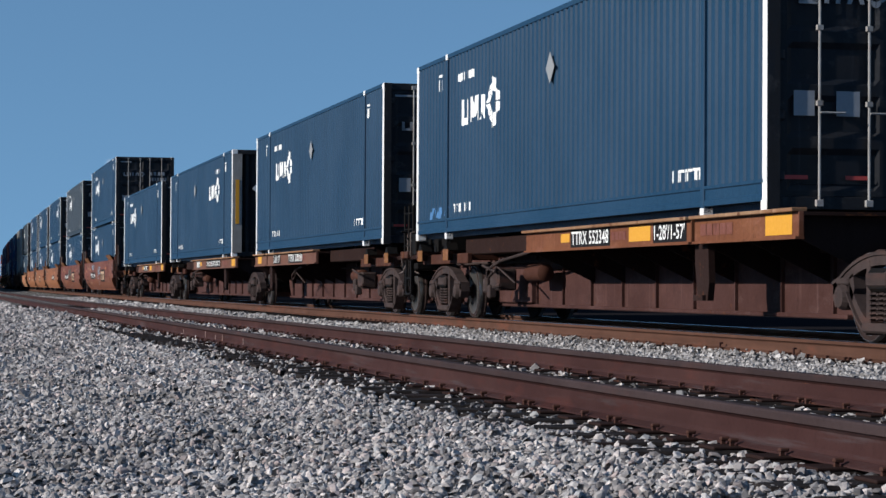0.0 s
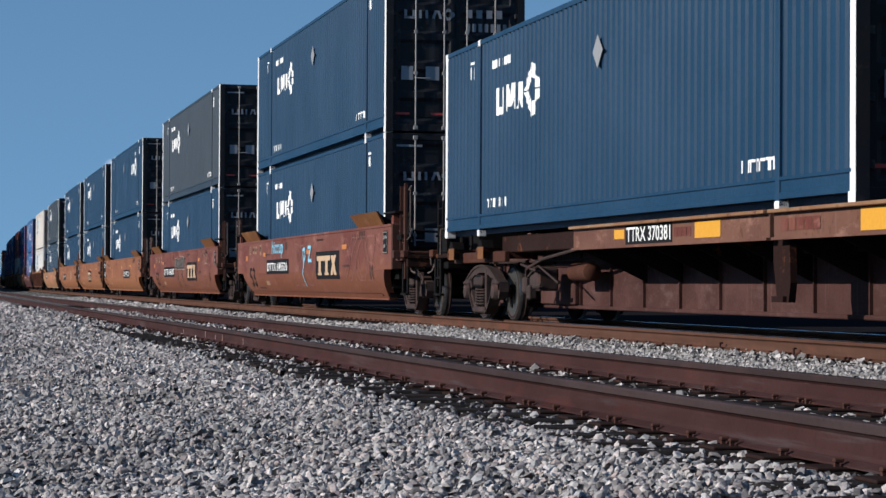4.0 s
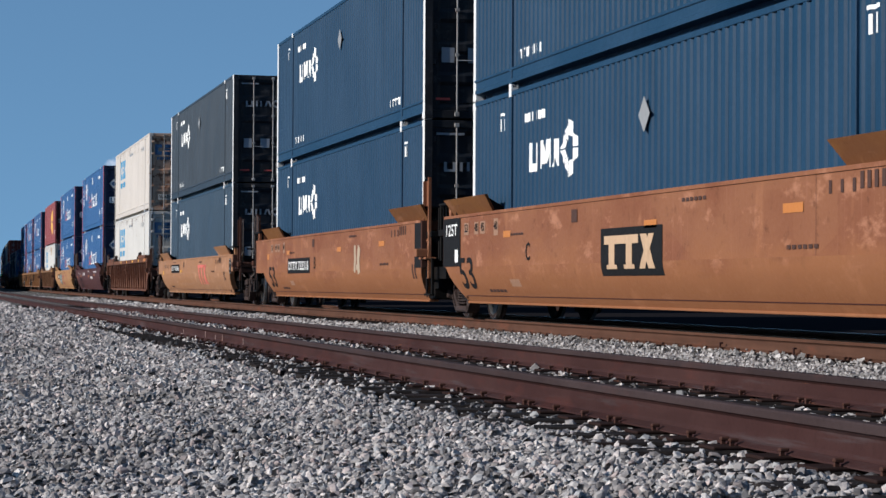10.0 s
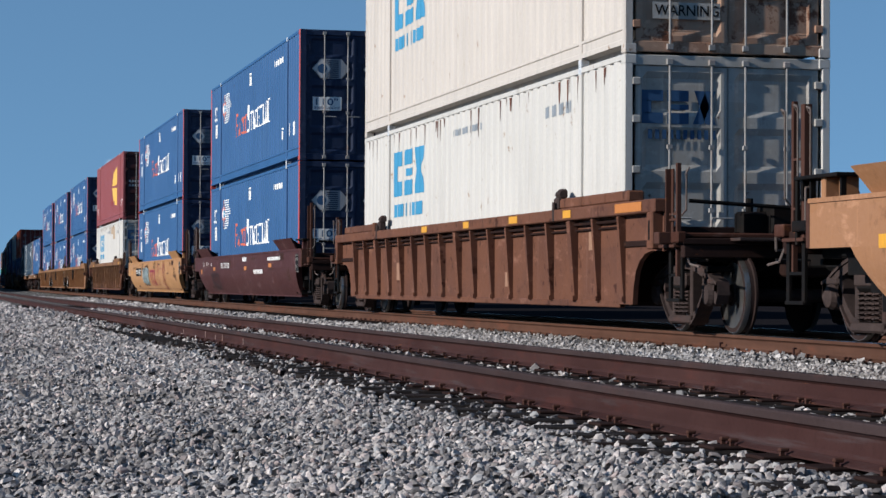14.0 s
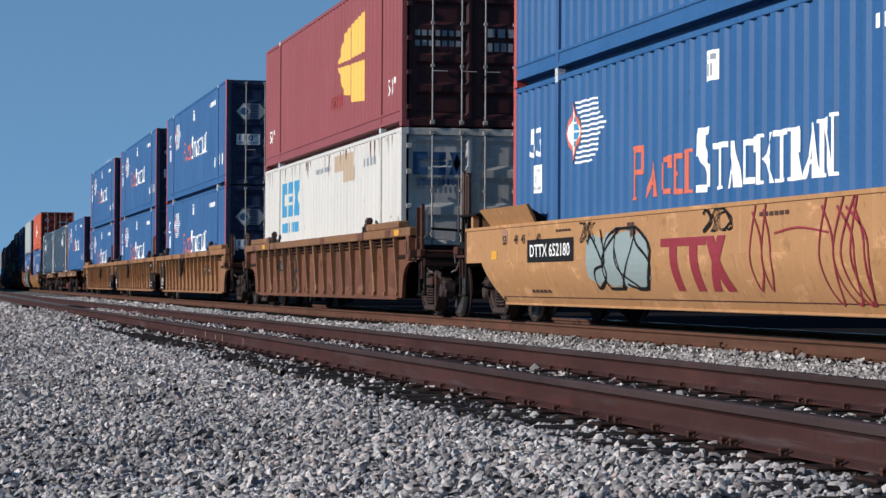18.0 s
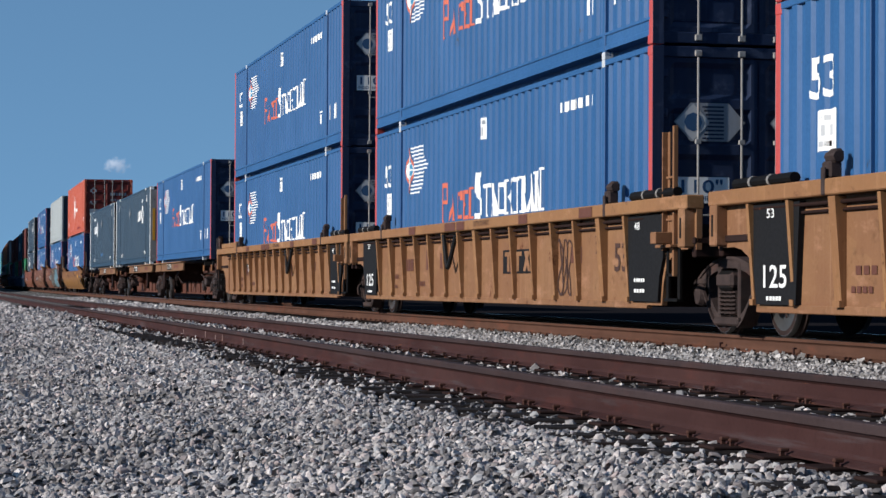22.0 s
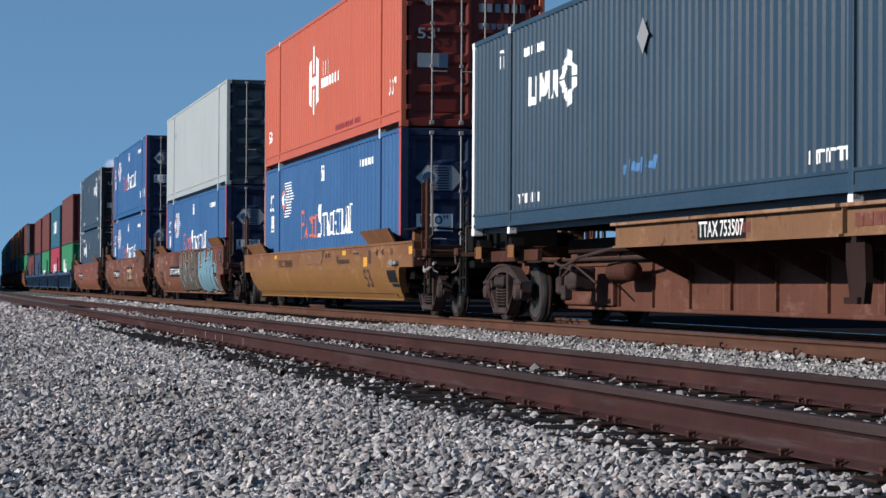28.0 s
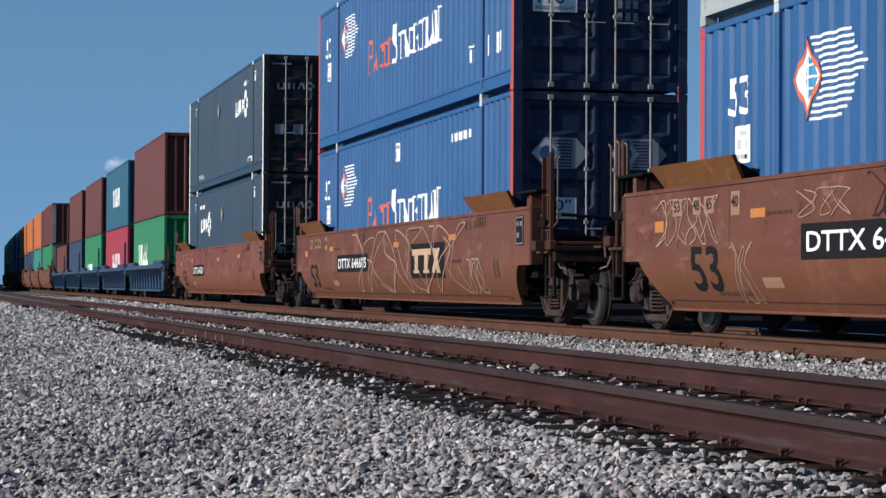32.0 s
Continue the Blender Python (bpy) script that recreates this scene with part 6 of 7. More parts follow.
def rib_car(label, mat, at, near="car", far="car", half=8.30, n=17, top=1.48, trucks=(-9.55, 9.55), number=None, chord=None, end=9.95, joint_end=(9.55, 9.55), black_ends=False, lean=-0.15):
    """Ribbed car: a box chord on top, plates set back between upright ribs."""
    car = thing("well_car", label, "freight car", "well cars of the train")
    end_n, end_f = end if near == "car" else joint_end[0], end if far == "car" else joint_end[1]
    for s in (-1, 1):
        part("top_chord", lambda: Build().box(-0.11, 0.09, -end_n, end_f, -0.15, 0.0, 0.012), M[chord or mat], car, key=(end_n, end_f), at=(s * 1.42, 0, top))
        part("side_plate", lambda: Build().box(-0.02, 0.02, -half, half, 0.27, top - 0.15), M[mat], car, key=(half, top), at=(s * 1.375, 0, 0))
        part("bottom_chord", lambda: Build().box(-0.025, 0.05, -half, half, 0.26, 0.34, 0.008), M[mat], car, key=(half, top), at=(s * 1.39, 0, 0))
        part("pipe", lambda: Build().rod((0, -half, top - 0.21), (0, half, top - 0.21), 0.02, 8).rod((0.02, -half, top - 0.28), (0.02, half, top - 0.28), 0.016, 8), M["spine_dark"], car, key=(half, top), at=(s * 1.44, 0, 0))
        for i in range(n):
            y = -half + 0.15 + i * (2 * half - 0.3) / (n - 1) if half < 8 else lean - (i - 8) * 1.045
            wide = half > 8 and i in (2, 8, 14)
            if black_ends and (i == 0 and near == "joint" or i == n - 1 and far == "joint"):
                continue
            part("rib", lambda: Build().slab([(0.0, 0.36), (-0.045, 0.36), (-0.05, 0.42), (-0.115, top - 0.16), (0.0, top - 0.16)], "y", -0.10 if wide else -0.035, 0.06 if wide else 0.035).box(-0.07, 0.0, -0.10 if wide else -0.045, 0.06 if wide else 0.045, 0.33, 0.39), M[chord or mat], car, key=(top, "rib", wide), at=Matrix.Translation((s * 1.395, y, 0)) @ pose(0, 0, 0, 0, 0, 0 if s < 0 else 180))
        for e, yy in ((-1, -end_n), (1, end_f)):
            part("end_plate", lambda: Build().slab([(0.0, top - 0.15), (0.0, 0.90), (0.45, 0.91), (0.68, 0.88), (0.88, 0.80), (1.02, 0.68), (1.10, 0.50), (1.14, 0.30), (1.75, 0.30), (1.75, top - 0.15)], "x", -0.03, 0.03), M[mat], car, key=(top, "ep"), at=Matrix.Translation((s * 1.385, yy, 0)) @ (pose(0, 0, 0) if e < 0 else pose(0, 0, 0, 0, 0, 180)))
            if black_ends and (near if e < 0 else far) == "joint":
                part("end_panel", lambda: Build().slab([(1.18, 0.34), (2.20, 0.34), (2.30, top - 0.17), (0.98, top - 0.17), (1.0, 0.82), (1.12, 0.62)], "x", -0.07, 0.03), M["mark_black"], car, "black capacity panel", key=top, at=Matrix.Translation((s * 1.385, yy, 0)) @ (Matrix.Diagonal((-s, 1, 1, 1)) if e < 0 else Matrix.Diagonal((-s, -1, 1, 1))))
                tube = part("guide_tube", lambda: Build().rod((0, -0.78, 0.055), (0, 0.78, 0.055), 0.055, 10), M["iron"], car, "black round guide bar", key="gt", at=(s * 1.43, yy - e * 1.35, top))
                for w in (-0.2, 0.3):
                    part("ring", lambda: Build().rod((0, -0.025, 0.055), (0, 0.025, 0.055), 0.062, 10), M["mark_plate"], tube, "pale ring", key="gr", at=(0, w, 0))
                part("twist_bracket", lambda: Build().box(-0.06, 0.06, -0.10, 0.10, 0.0, 0.16, 0.02).box(-0.04, 0.07, -0.14, 0.02, 0.14, 0.27, 0.03).rod((0, -0.16, 0.2), (0, 0.06, 0.2), 0.05, 8).box(-0.11, -0.08, -0.08, 0.0, -0.15, 0.1, 0.01), M["iron_light"], car, "cast swivel bracket", key="tb", at=(s * 1.43, yy - e * 3.0, top))
            else:
                part("guide_block", lambda: Build().box(-0.10, 0.10, -1.40, -0.42, 0.0, 0.13, 0.02).box(-0.10, 0.10, -0.40, 0.55, 0.0, 0.13, 0.02).box(-0.10, 0.10, 0.57, 1.45, 0.0, 0.13, 0.02).box(-0.13, 0.02, -1.52, -1.36, -0.10, 0.15, 0.03), M[chord or mat], car, "stacking guide block", key="gb", at=Matrix.Translation((s * 1.42, yy - e * 2.45, top)) @ pose(0, 0, 0, 0, 0, 0 if e > 0 else 180))
                if half > 8:
                    part("twist_bracket", lambda: Build().box(-0.06, 0.06, -0.10, 0.10, 0.0, 0.16, 0.02).box(-0.04, 0.07, -0.14, 0.02, 0.14, 0.27, 0.03).rod((0, -0.16, 0.2), (0, 0.06, 0.2), 0.05, 8).box(-0.11, -0.08, -0.08, 0.0, -0.15, 0.1, 0.01), M["iron_light"], car, "cast swivel bracket", key="tb", at=(s * 1.43, yy - e * 4.15, top))
            part("end_pillar", lambda: Build().box(-0.12, 0.10, -0.10, 0.10, 0.92, top - 0.14, 0.015).box(-0.125, 0.0, -0.025, 0.025, 1.02, 1.24, 0.004, 1), [M[mat], M["iron"]], car, key=(top, "es"), at=(s * 1.42, yy - e * 0.16, 0))
    part("well_floor", lambda: Build().box(-1.25, 1.25, -half, half, 0.28, 0.33), M["spine_dark"], car, key=half)
    for s, kind, y in ((-1, near, end_n), (1, far, end_f)):
        end_gear(car, s, half, y + (0.7 if kind == "car" and half > 8 else 0.0), mat, kind != "car", tall=1.80 if kind == "car" else 2.2)
    for y in trucks:
        truck(car, at, y)

    def put(name, polys, m, label="", x=-1.398):
        part(name, laid(polys, 0, lambda y, z: x), M[m], car, label)

    RIDERS.append((car, at, 0.0))
    return car, put


def spine_car(label, at, near="car", far="joint", trucks=(9.3,), number=None, number_at=(1.45, 3.15), limits=None, m=1, title=None, reflect=True, limits_at=(4.8, 5.95), worn=False, deck="spine_plum"):
    """One unit: a deep centre beam with tapered ends, side decks on cross arms, a bolster deck far off."""
    car = thing("spine_car", label, "freight car", "spine cars of the train")
    part("centre_beam", lambda: Build().slab([(-8.55, 0.42), (-8.3, 0.22), (8.3, 0.22), (8.55, 0.42), (8.75, 0.72), (9.5, 0.74), (9.5, 0.98), (-9.5, 0.98), (-9.5, 0.74), (-8.75, 0.72)], "x", -0.36, 0.36).box(-0.42, 0.42, -8.2, 8.2, 0.19, 0.24, 0.01), M["rust_beam" if worn else "beam"], car, key="cb")
    for i in range(12):
        part("stiffener", lambda: Build().box(-0.40, 0.40, -0.012, 0.012, 0.24, 0.98), M["rust_beam" if worn else "beam"], car, key="st", at=(0, -7.8 + i * 1.42, 0))
    for s in (-1, 1):
        for a, c in ((-9.15, -6.2), (-6.08, 0.75)) if m > 0 else ((-0.95, 6.0), (6.2, 8.1)):
            part("side_deck", lambda: Build().box(-0.03, 0.03, a, c, 0.98, 1.235, 0.008).box(-0.06, 0.03, a, c, 0.965, 0.99), M["rib_worn" if worn else deck], car, key=(a, c), at=Matrix.Translation((s * 1.285, 0, 0)) @ (pose(0, 0, 0) if s < 0 else pose(0, a + c, 0, 0, 0, 180)))
            part("deck_lip", lambda: Build().box(-0.10, 0.06, a, c, 1.225, 1.262, 0.006), M["lip"], car, "worn top edge with its sunlit paleness painted in", key=(a, c), at=Matrix.Translation((s * 1.285, 0, 0)) @ (pose(0, 0, 0) if s < 0 else pose(0, a + c, 0, 0, 0, 180)))
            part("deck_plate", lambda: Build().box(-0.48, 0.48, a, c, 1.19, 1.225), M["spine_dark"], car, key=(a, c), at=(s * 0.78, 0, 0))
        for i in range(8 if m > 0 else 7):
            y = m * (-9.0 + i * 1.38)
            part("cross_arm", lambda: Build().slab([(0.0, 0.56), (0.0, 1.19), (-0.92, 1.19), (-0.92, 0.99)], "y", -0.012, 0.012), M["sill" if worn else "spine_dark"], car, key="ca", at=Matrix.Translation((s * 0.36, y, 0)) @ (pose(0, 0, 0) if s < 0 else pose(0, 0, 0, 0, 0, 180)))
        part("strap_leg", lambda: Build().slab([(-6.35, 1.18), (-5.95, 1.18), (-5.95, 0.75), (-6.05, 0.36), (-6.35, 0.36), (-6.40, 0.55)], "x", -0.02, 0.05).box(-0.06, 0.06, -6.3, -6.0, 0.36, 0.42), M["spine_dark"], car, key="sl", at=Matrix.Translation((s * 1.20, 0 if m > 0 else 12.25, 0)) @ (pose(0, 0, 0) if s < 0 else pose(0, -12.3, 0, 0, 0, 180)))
        for y in (6.1 * m, 8.0 * m):
            part("bolster_arm", lambda: Build().box(-0.06, 0.95, -0.09, 0.09, 0.92, 1.08, 0.012).box(-0.075, -0.06, -0.03, 0.03, 0.97, 1.03), M["sill"], car, key="ba", at=Matrix.Translation((s * 1.2, y, 0)) @ (pose(0, 0, 0) if s < 0 else pose(0, 0, 0, 0, 0, 180)))
            part("pedestal", lambda: Build().slab([(-0.14, 1.08), (0.14, 1.08), (0.06, 1.20), (-0.06, 1.20)], "x", -0.06, 0.12), M["iron"], car, "black container pedestal", key="pe", at=(s * 1.16, y, 0))
            part("arm_plate", lambda: Build().box(-0.006, 0.006, -0.17, 0.17, 0.91, 1.09, 0.003), M["guide"], car, "worn yellow end plate", key="ap", at=(s * 1.275, y - 0.26, 0))
        part("bolster_deck", lambda: Build().box(-0.04, 0.04, -1.6, 1.6, 0.86, 1.02, 0.01), M["sill"], car, key="bd", at=(s * 1.08, 6.6 * m, 0))
    # Dark block added under the container to close off the sky gap.
    part("centre_riser", lambda: Build().box(-0.5, 0.5, 0.9, 5.6, 0.97, 1.16, 0.012) if worn else Build().box(-1.0, 1.0, 0.8, 5.6, 1.0, 1.245, 0.012), M["spine_dark"], car, key=("cr", m, worn), at=(0, 0 if m > 0 else -6.5, 0))
    part("bolster_box", lambda: Build().box(-0.47, 0.47, -1.6, 1.6, 0.25, 0.80, 0.015).box(-0.5, 0.5, -1.65, 1.65, 0.78, 0.82, 0.008), M["rust_beam" if worn else "beam"], car, key="bx", at=(0, -5.9 if m < 0 else 5.2, 0))
    part("air_tank", lambda: Build().turn([(-0.44, 0.06), (-0.40, 0.125), (0.40, 0.125), (0.44, 0.06)], (0, 0, 0), 16), M["sill"], car, "rusty orange air tank", key="at", at=Matrix.Translation((-0.66, 2.5 * m, 0.70)) @ pose(0, 0, 0, 0, 0, 90), smooth=True)
    part("brake_valve", lambda: Build().box(-0.15, 0.15, -0.25, 0.25, -0.18, 0.15, 0.03).rod((-0.2, -0.3, 0.1), (-0.2, 0.5, 0.2), 0.02, 6).rod((-0.15, -0.4, -0.1), (-0.15, 0.4, -0.15), 0.03, 6).box(-0.22, -0.1, 0.0, 0.16, -0.3, -0.1, 0.02).box(-0.2, -0.08, 0.3, 0.5, -0.22, 0.02, 0.03), M["iron_light"], car, key="bv", at=(-0.8, 4.0 * m, 0.62))
    part("brake_pipe", lambda: Build().pipe([(-1.0, 1.6, 1.0), (-1.05, 3.2, 0.88), (-1.0, 4.2, 0.75), (-0.9, 4.6, 0.45)], 0.022, 6).pipe([(-0.45, -8.5, 0.88), (-0.45, 8.5, 0.88)], 0.025, 6).pipe([(-0.9, 2.9, 0.55), (-1.0, 3.6, 0.8), (-0.95, 4.4, 0.62)], 0.015, 6), M["iron_light"], car, key="bp")
    for s, kind in ((-1, near), (1, far)):
        if kind == "car":
            end_gear(car, s, 8.6, 9.7, "spine", False, half=1.2, tall=1.9, wall=False)
    for y in trucks:
        truck(car, at, y)

    def put(name, polys, m, label="", lift=0.004):
        for group in [[q] for q in polys] if name in SINGLE else [polys]:
            part(name, laid(group, 0, lambda y, z: -1.315, None, None, lift), M[m], car, label)

    if reflect:
        put("reflector", [quad(3.9, 4.7, 1.03, 1.2), quad(8.3, 9.0, 1.01, 1.21), quad(1.0, 1.4, 1.07, 1.18)] if m > 0 else [quad(-7.6, -7.0, 1.03, 1.2)], "mark_yellow", "yellow reflective panel")
    put("stencil", bars(3.2, 3.8, 1.06, 1.16, 4, 0.85) + bars(6.4, 7.4, 1.05, 1.17, 5, 0.9) if m > 0 else bars(-1.8, -0.4, 1.06, 1.16, 7, 0.85), "well_rust")
    if number:
        put("number_panel", [quad(*number_at, 1.0, 1.225)], "mark_black", "black number panel")
        put("number", letters(number, number_at[1] - number_at[0] - 0.1, 0.17, (number_at[0] + 0.05, 1.03)), "mark_white", "white car number", 0.008)
    if title:
        put("title_panel", [quad(0.1, 0.95, 1.0, 1.225), quad(2.6, 5.9, 1.0, 1.225)], "mark_black", "black title panel")
        put("title", letters(title, 3.2, 0.15, (2.65, 1.04)) + [quad(0.2, 0.36, 1.03, 1.2), quad(0.45, 0.6, 1.03, 1.2), quad(0.68, 0.82, 1.03, 1.2, 0.08)], "mark_white", "", 0.008)
    if limits:
        put("limit_panel", [quad(*limits_at, 1.0, 1.225)], "mark_black", "black load limit panel")
        put("limits", letters(limits, limits_at[1] - limits_at[0] - 0.1, 0.17, (limits_at[0] + 0.05, 1.03)), "mark_white", "", 0.008)
    RIDERS.append((car, at, 0.0))
    return car, put


def load(box, at, z):
    RIDERS.append((box, at, z))
    return box


LOW, HIGH, FLAT = 0.345, 3.275, 1.255
HALF = L53 / 2

# ---- the train, nearest car first ----
DARK = "slate blue corrugated container with white posts"
spine_car("faded orange spine car carrying one blue container", -211.6, "joint", "car", (-10.5, 6.8), number="TTRX 552348", limits="1-28'/1-57'", deck="spine")
spine_car("faded orange spine car unit coupled behind", -192.75, "car", "joint", (-7.65, 10.0), number="TTRX 370381", number_at=(-2.8, -0.8), m=-1, limits="2-28/1-57'", limits_at=(-5.05, -3.95))
spine_car("faded orange spine car unit in the middle of a set", -171.8, "joint", "joint", (9.1,), title="TWIN 28'-ALLPURPOSE SPINE CAR")
spine_car("faded orange spine car unit at the end of a set", -152.6, "joint", "car", (6.65,), number="TTRX 370381")
load(umax("slate blue container with white posts and a light blue scuff", scuff=(1.03, 0.33)), -211.75, FLAT)
load(umax(DARK + " on a spine car"), -192.7, FLAT)
load(umax("slate blue corrugated container with its plain front wall and white posts", reverse=True), -171.85, FLAT)
load(umax(DARK + " on a spine car"), -152.6, FLAT)

S = [-131.45, -107.45, -83.6, -63.85, -44.5, -20.05]
car, put = well_car("rust red smooth-sided well car with blue graffiti", "well_rust", S[0], number="DTTX 645526", brand=True)
put("graffiti", letters("hiccup", 1.7, 0.40, (-3.95, 1.13)) + stroke([(0.55, 0.5), (0.5, 0.75), (0.62, 0.95), (0.5, 1.25), (0.75, 1.28), (0.8, 1.1), (0.6, 1.0)], 0.07) + stroke([(1.15, 1.3), (1.5, 1.3), (1.2, 1.02), (1.6, 1.02)], 0.07), "spray_blue", "light blue spray-painted letters", 0.012)
FADE = [(put, -0.9, 1.9, 0.5, 1.4, 91), (put, 5.2, 8.3, 0.6, 1.4, 92, 5)]
car, put = well_car("rust red smooth-sided well car with dark graffiti", "well_rust", S[1], number="DTTX 645085", brand=True)
SPIKY = (-1.45, 1.55, 0.98, 1.40, 4, 19)
LEGS = [[(-0.85, 1.05), (-0.50, 0.72), (-0.28, 0.36)], [(-0.50, 1.05), (-0.32, 0.80), (-0.26, 0.38)], [(0.50, 1.02), (0.78, 0.70), (1.02, 0.40)], [(0.85, 1.02), (0.98, 0.72), (1.05, 0.42)]]
put("graffiti_halo", wild(*SPIKY, 0.035) + [q for leg in LEGS for q in stroke(leg, 0.085)], "spray_pale", "pale spray outline", 0.003)
put("graffiti_outline", wild(*SPIKY, 0.012) + [q for leg in LEGS for q in stroke(leg, 0.055)], "spray_dark", "charcoal spray outline", 0.006)
put("graffiti", wild(*SPIKY, -0.035), "spray_grey", "grey graffiti letters", 0.010)
put("graffiti_line", scribble(6.6, 7.6, 1.1, 1.4, 8, 3, 0.016), "spray_pale", "pale spray lines", 0.011)
FADE += [(put, 1.2, 8.6, 0.45, 1.5, 93, 8)]
for i, (near, far, trucks) in enumerate((("car", "joint", (-9.9, 9.88)), ("joint", "joint", (9.68,)), ("joint", "car", (9.95,)))):
    car, put = well_car("orange brown smooth-sided well car unit of an articulated set", "well_orange", S[2 + i], near, far, trucks=trucks, number=None if i == 1 else "DTTX 732316", brand=i == 1, number_at=((2.05, 5.05), (0, 0), (-5.25, -2.3))[i], brand_at=(-0.75, 1.55), figure_at=-8.07, reach=10.25)
    if far == "joint":
        put("capacity_panel", [[(-9.09, 0.80), (-7.98, 0.80), (-7.98, 1.555), (-9.09, 1.555)]], "mark_black", "black capacity panel", 0.009)
        put("capacity", letters("125T", 0.72, 0.18, (-8.86, 1.26)) + bars(-8.3, -8.1, 0.86, 1.05, 1, 1.0), "mark_white", "", 0.013)
    if near == "joint":
        put("end_stripe", [[(8.15, 0.80), (8.62, 0.80), (8.62, 1.555), (8.15, 1.555)]], "mark_black", "black end strip", 0.009)
    put("letter_mark", letters("ACB"[i], 0.22, 0.24, ((1.35, -4.2, -1.8)[i], 0.85)), "mark_black")
def faded(put, u0, u1, v0, v1, seed, n=4):
    """Washed-out old graffiti: broad pale letter outlines."""
    put("faded_graffiti", scribble(u0, u1, v0, v1, seed, n, 0.028), "spray_faded", "washed-out salmon graffiti outlines", 0.0025)


put("paint_smear", stroke([(2.8, 0.80), (2.84, 1.0), (2.82, 1.2)], 0.17) + stroke([(3.2, 0.80), (3.16, 1.0), (3.22, 1.16)], 0.24) + stroke([(3.0, 0.84), (3.1, 0.86)], 0.1), "patch_tan", "pale paint smears", 0.006)
for args in FADE:
    faded(*args)
for i, c in enumerate(S[:5]):
    c += (-0.08, -0.25, 0.0, 0.0, 0.30)[i]
    load(umax(DARK + " in a well car", placard=i != 4), c, LOW)
    load(umax((DARK if i != 1 else "greyed slate blue container with white posts") + " stacked on another", "umax_grey" if i == 1 else "umax", i == 2, nose=False), c, HIGH)
car, put = well_car("yellow ochre smooth-sided well car", "well_yellow", S[5], top=1.30, crease=0.86, number="DTTX 475462", number_at=(-5.6, -3.2), raise_number=0.12, figure=False)
put("brand_letters", [quad(1.85, 3.3, 1.0, 1.09), quad(2.2, 2.42, 0.52, 1.09, -0.12), quad(2.85, 3.05, 0.52, 1.09, -0.12), quad(3.3, 3.5, 0.52, 1.09, 0.42), quad(3.75, 3.98, 0.52, 1.09, -0.42)], "mark_red", "faded red block shapes")
load(umax("dark teal blue corrugated container with white posts", "umax_teal", placard=False), S[5], LOW)
load(umax("dark teal blue corrugated container stacked on another", "umax_grey"), S[5], HIGH)

car, put = rib_car("rusted brown ribbed well car with a worn top chord", "rib_rust", 4.2, top=1.48)
for u, w in ((-2.0, 0.4), (0.9, 0.35), (3.6, 0.45), (6.3, 0.35)):
    put("reflector", [quad(u, u + w, 1.36, 1.455)], "mark_yellow", "yellow reflective strip", -1.533)
put("reflector", [quad(8.5, 9.5, 1.355, 1.46)], "mark_amber", "amber paint patch", -1.533)
for u, z0, z1 in ((-4.6, 0.6, 0.9), (7.0, 0.95, 1.2), (2.9, 0.5, 0.7)):
    put("stain_patch", [quad(u, u + 0.36, z0, z1)], "mark_pale", "pale worn patch")
load(csx("chalky white container with blue block lettering in a ribbed car", "white_box", "grey_end", False), 4.2, LOW)
load(csx("cream white container with rust-streaked doors stacked on another", "cream_box", "rust_end", False), 4.2, HIGH)
car, put = well_car("dark maroon smooth-sided well car", "well_dark", 28.25, top=1.28, crease=0.90, number="FEC 71750", panel=None, number_at=(-3.9, -1.85), raise_number=0.12, figure=False)
put("car_stencil", bars(2.6, 4.2, 0.78, 0.88, 6, 0.7) + bars(0.6, 1.4, 1.1, 1.2, 4, 0.7) + bars(5.0, 7.0, 1.08, 1.16, 9, 0.7), "mark_white")
put("graffiti", scribble(-6.2, -4.4, 0.38, 0.82, 61, 8, 0.032), "spray_dark", "charcoal graffiti letters", 0.003)
car, put = well_car("yellow ochre smooth-sided well car covered in graffiti", "well_amber", 51.9, top=1.34, crease=0.84, number="DTTX 652180", number_at=(-6.4, -4.2), raise_number=0.06, figure=False)
put("brand_letters", [quad(-0.8, 0.65, 0.94, 1.03), quad(-0.5, -0.26, 0.46, 1.03), quad(0.15, 0.4, 0.46, 1.03), quad(0.62, 0.85, 0.46, 1.03, 0.4), quad(1.05, 1.3, 0.46, 1.03, -0.4)], "mark_maroon", "maroon block shapes")
put("graffiti", bubble(-3.6, -1.3, 0.48, 1.16, 21, 4), "spray_teal", "grey teal bubble graffiti", 0.006)
put("graffiti_outline", scribble(-3.6, -1.3, 0.48, 1.18, 22, 4, 0.03) + scribble(-3.9, -3.3, 1.05, 1.28, 23, 3, 0.02) + scribble(0.6, 1.4, 1.08, 1.30, 24, 4, 0.02), "mark_black", "black spray lines", 0.011)
put("graffiti_line", [q for u, w in ((2.0, 0.5), (2.3, 0.35), (3.75, 0.5), (4.1, 0.7), (4.45, 0.45), (4.3, 0.9)) for q in stroke(curve([(u, 1.26 - 0.05 * w), (u + 0.45 * w, 0.98), (u + 0.5 * w, 0.7), (u + 0.25 * w, 0.36 if u > 3 else 0.55), (u - 0.05 * w, 0.5), (u - 0.12 * w, 0.9), (u + 0.2 * w, 1.3)]), 0.030)], "mark_maroon", "maroon spray loops", 0.006)
put("graffiti_line", stroke(curve([(2.6, 1.02), (3.2, 1.06), (3.9, 1.0)]), 0.02), "mark_maroon", "thin maroon stroke", 0.006)
put("length_figure", letters("53", 0.37, 0.32, (7.44, 0.74)), "mark_black", "black 53 lettering")
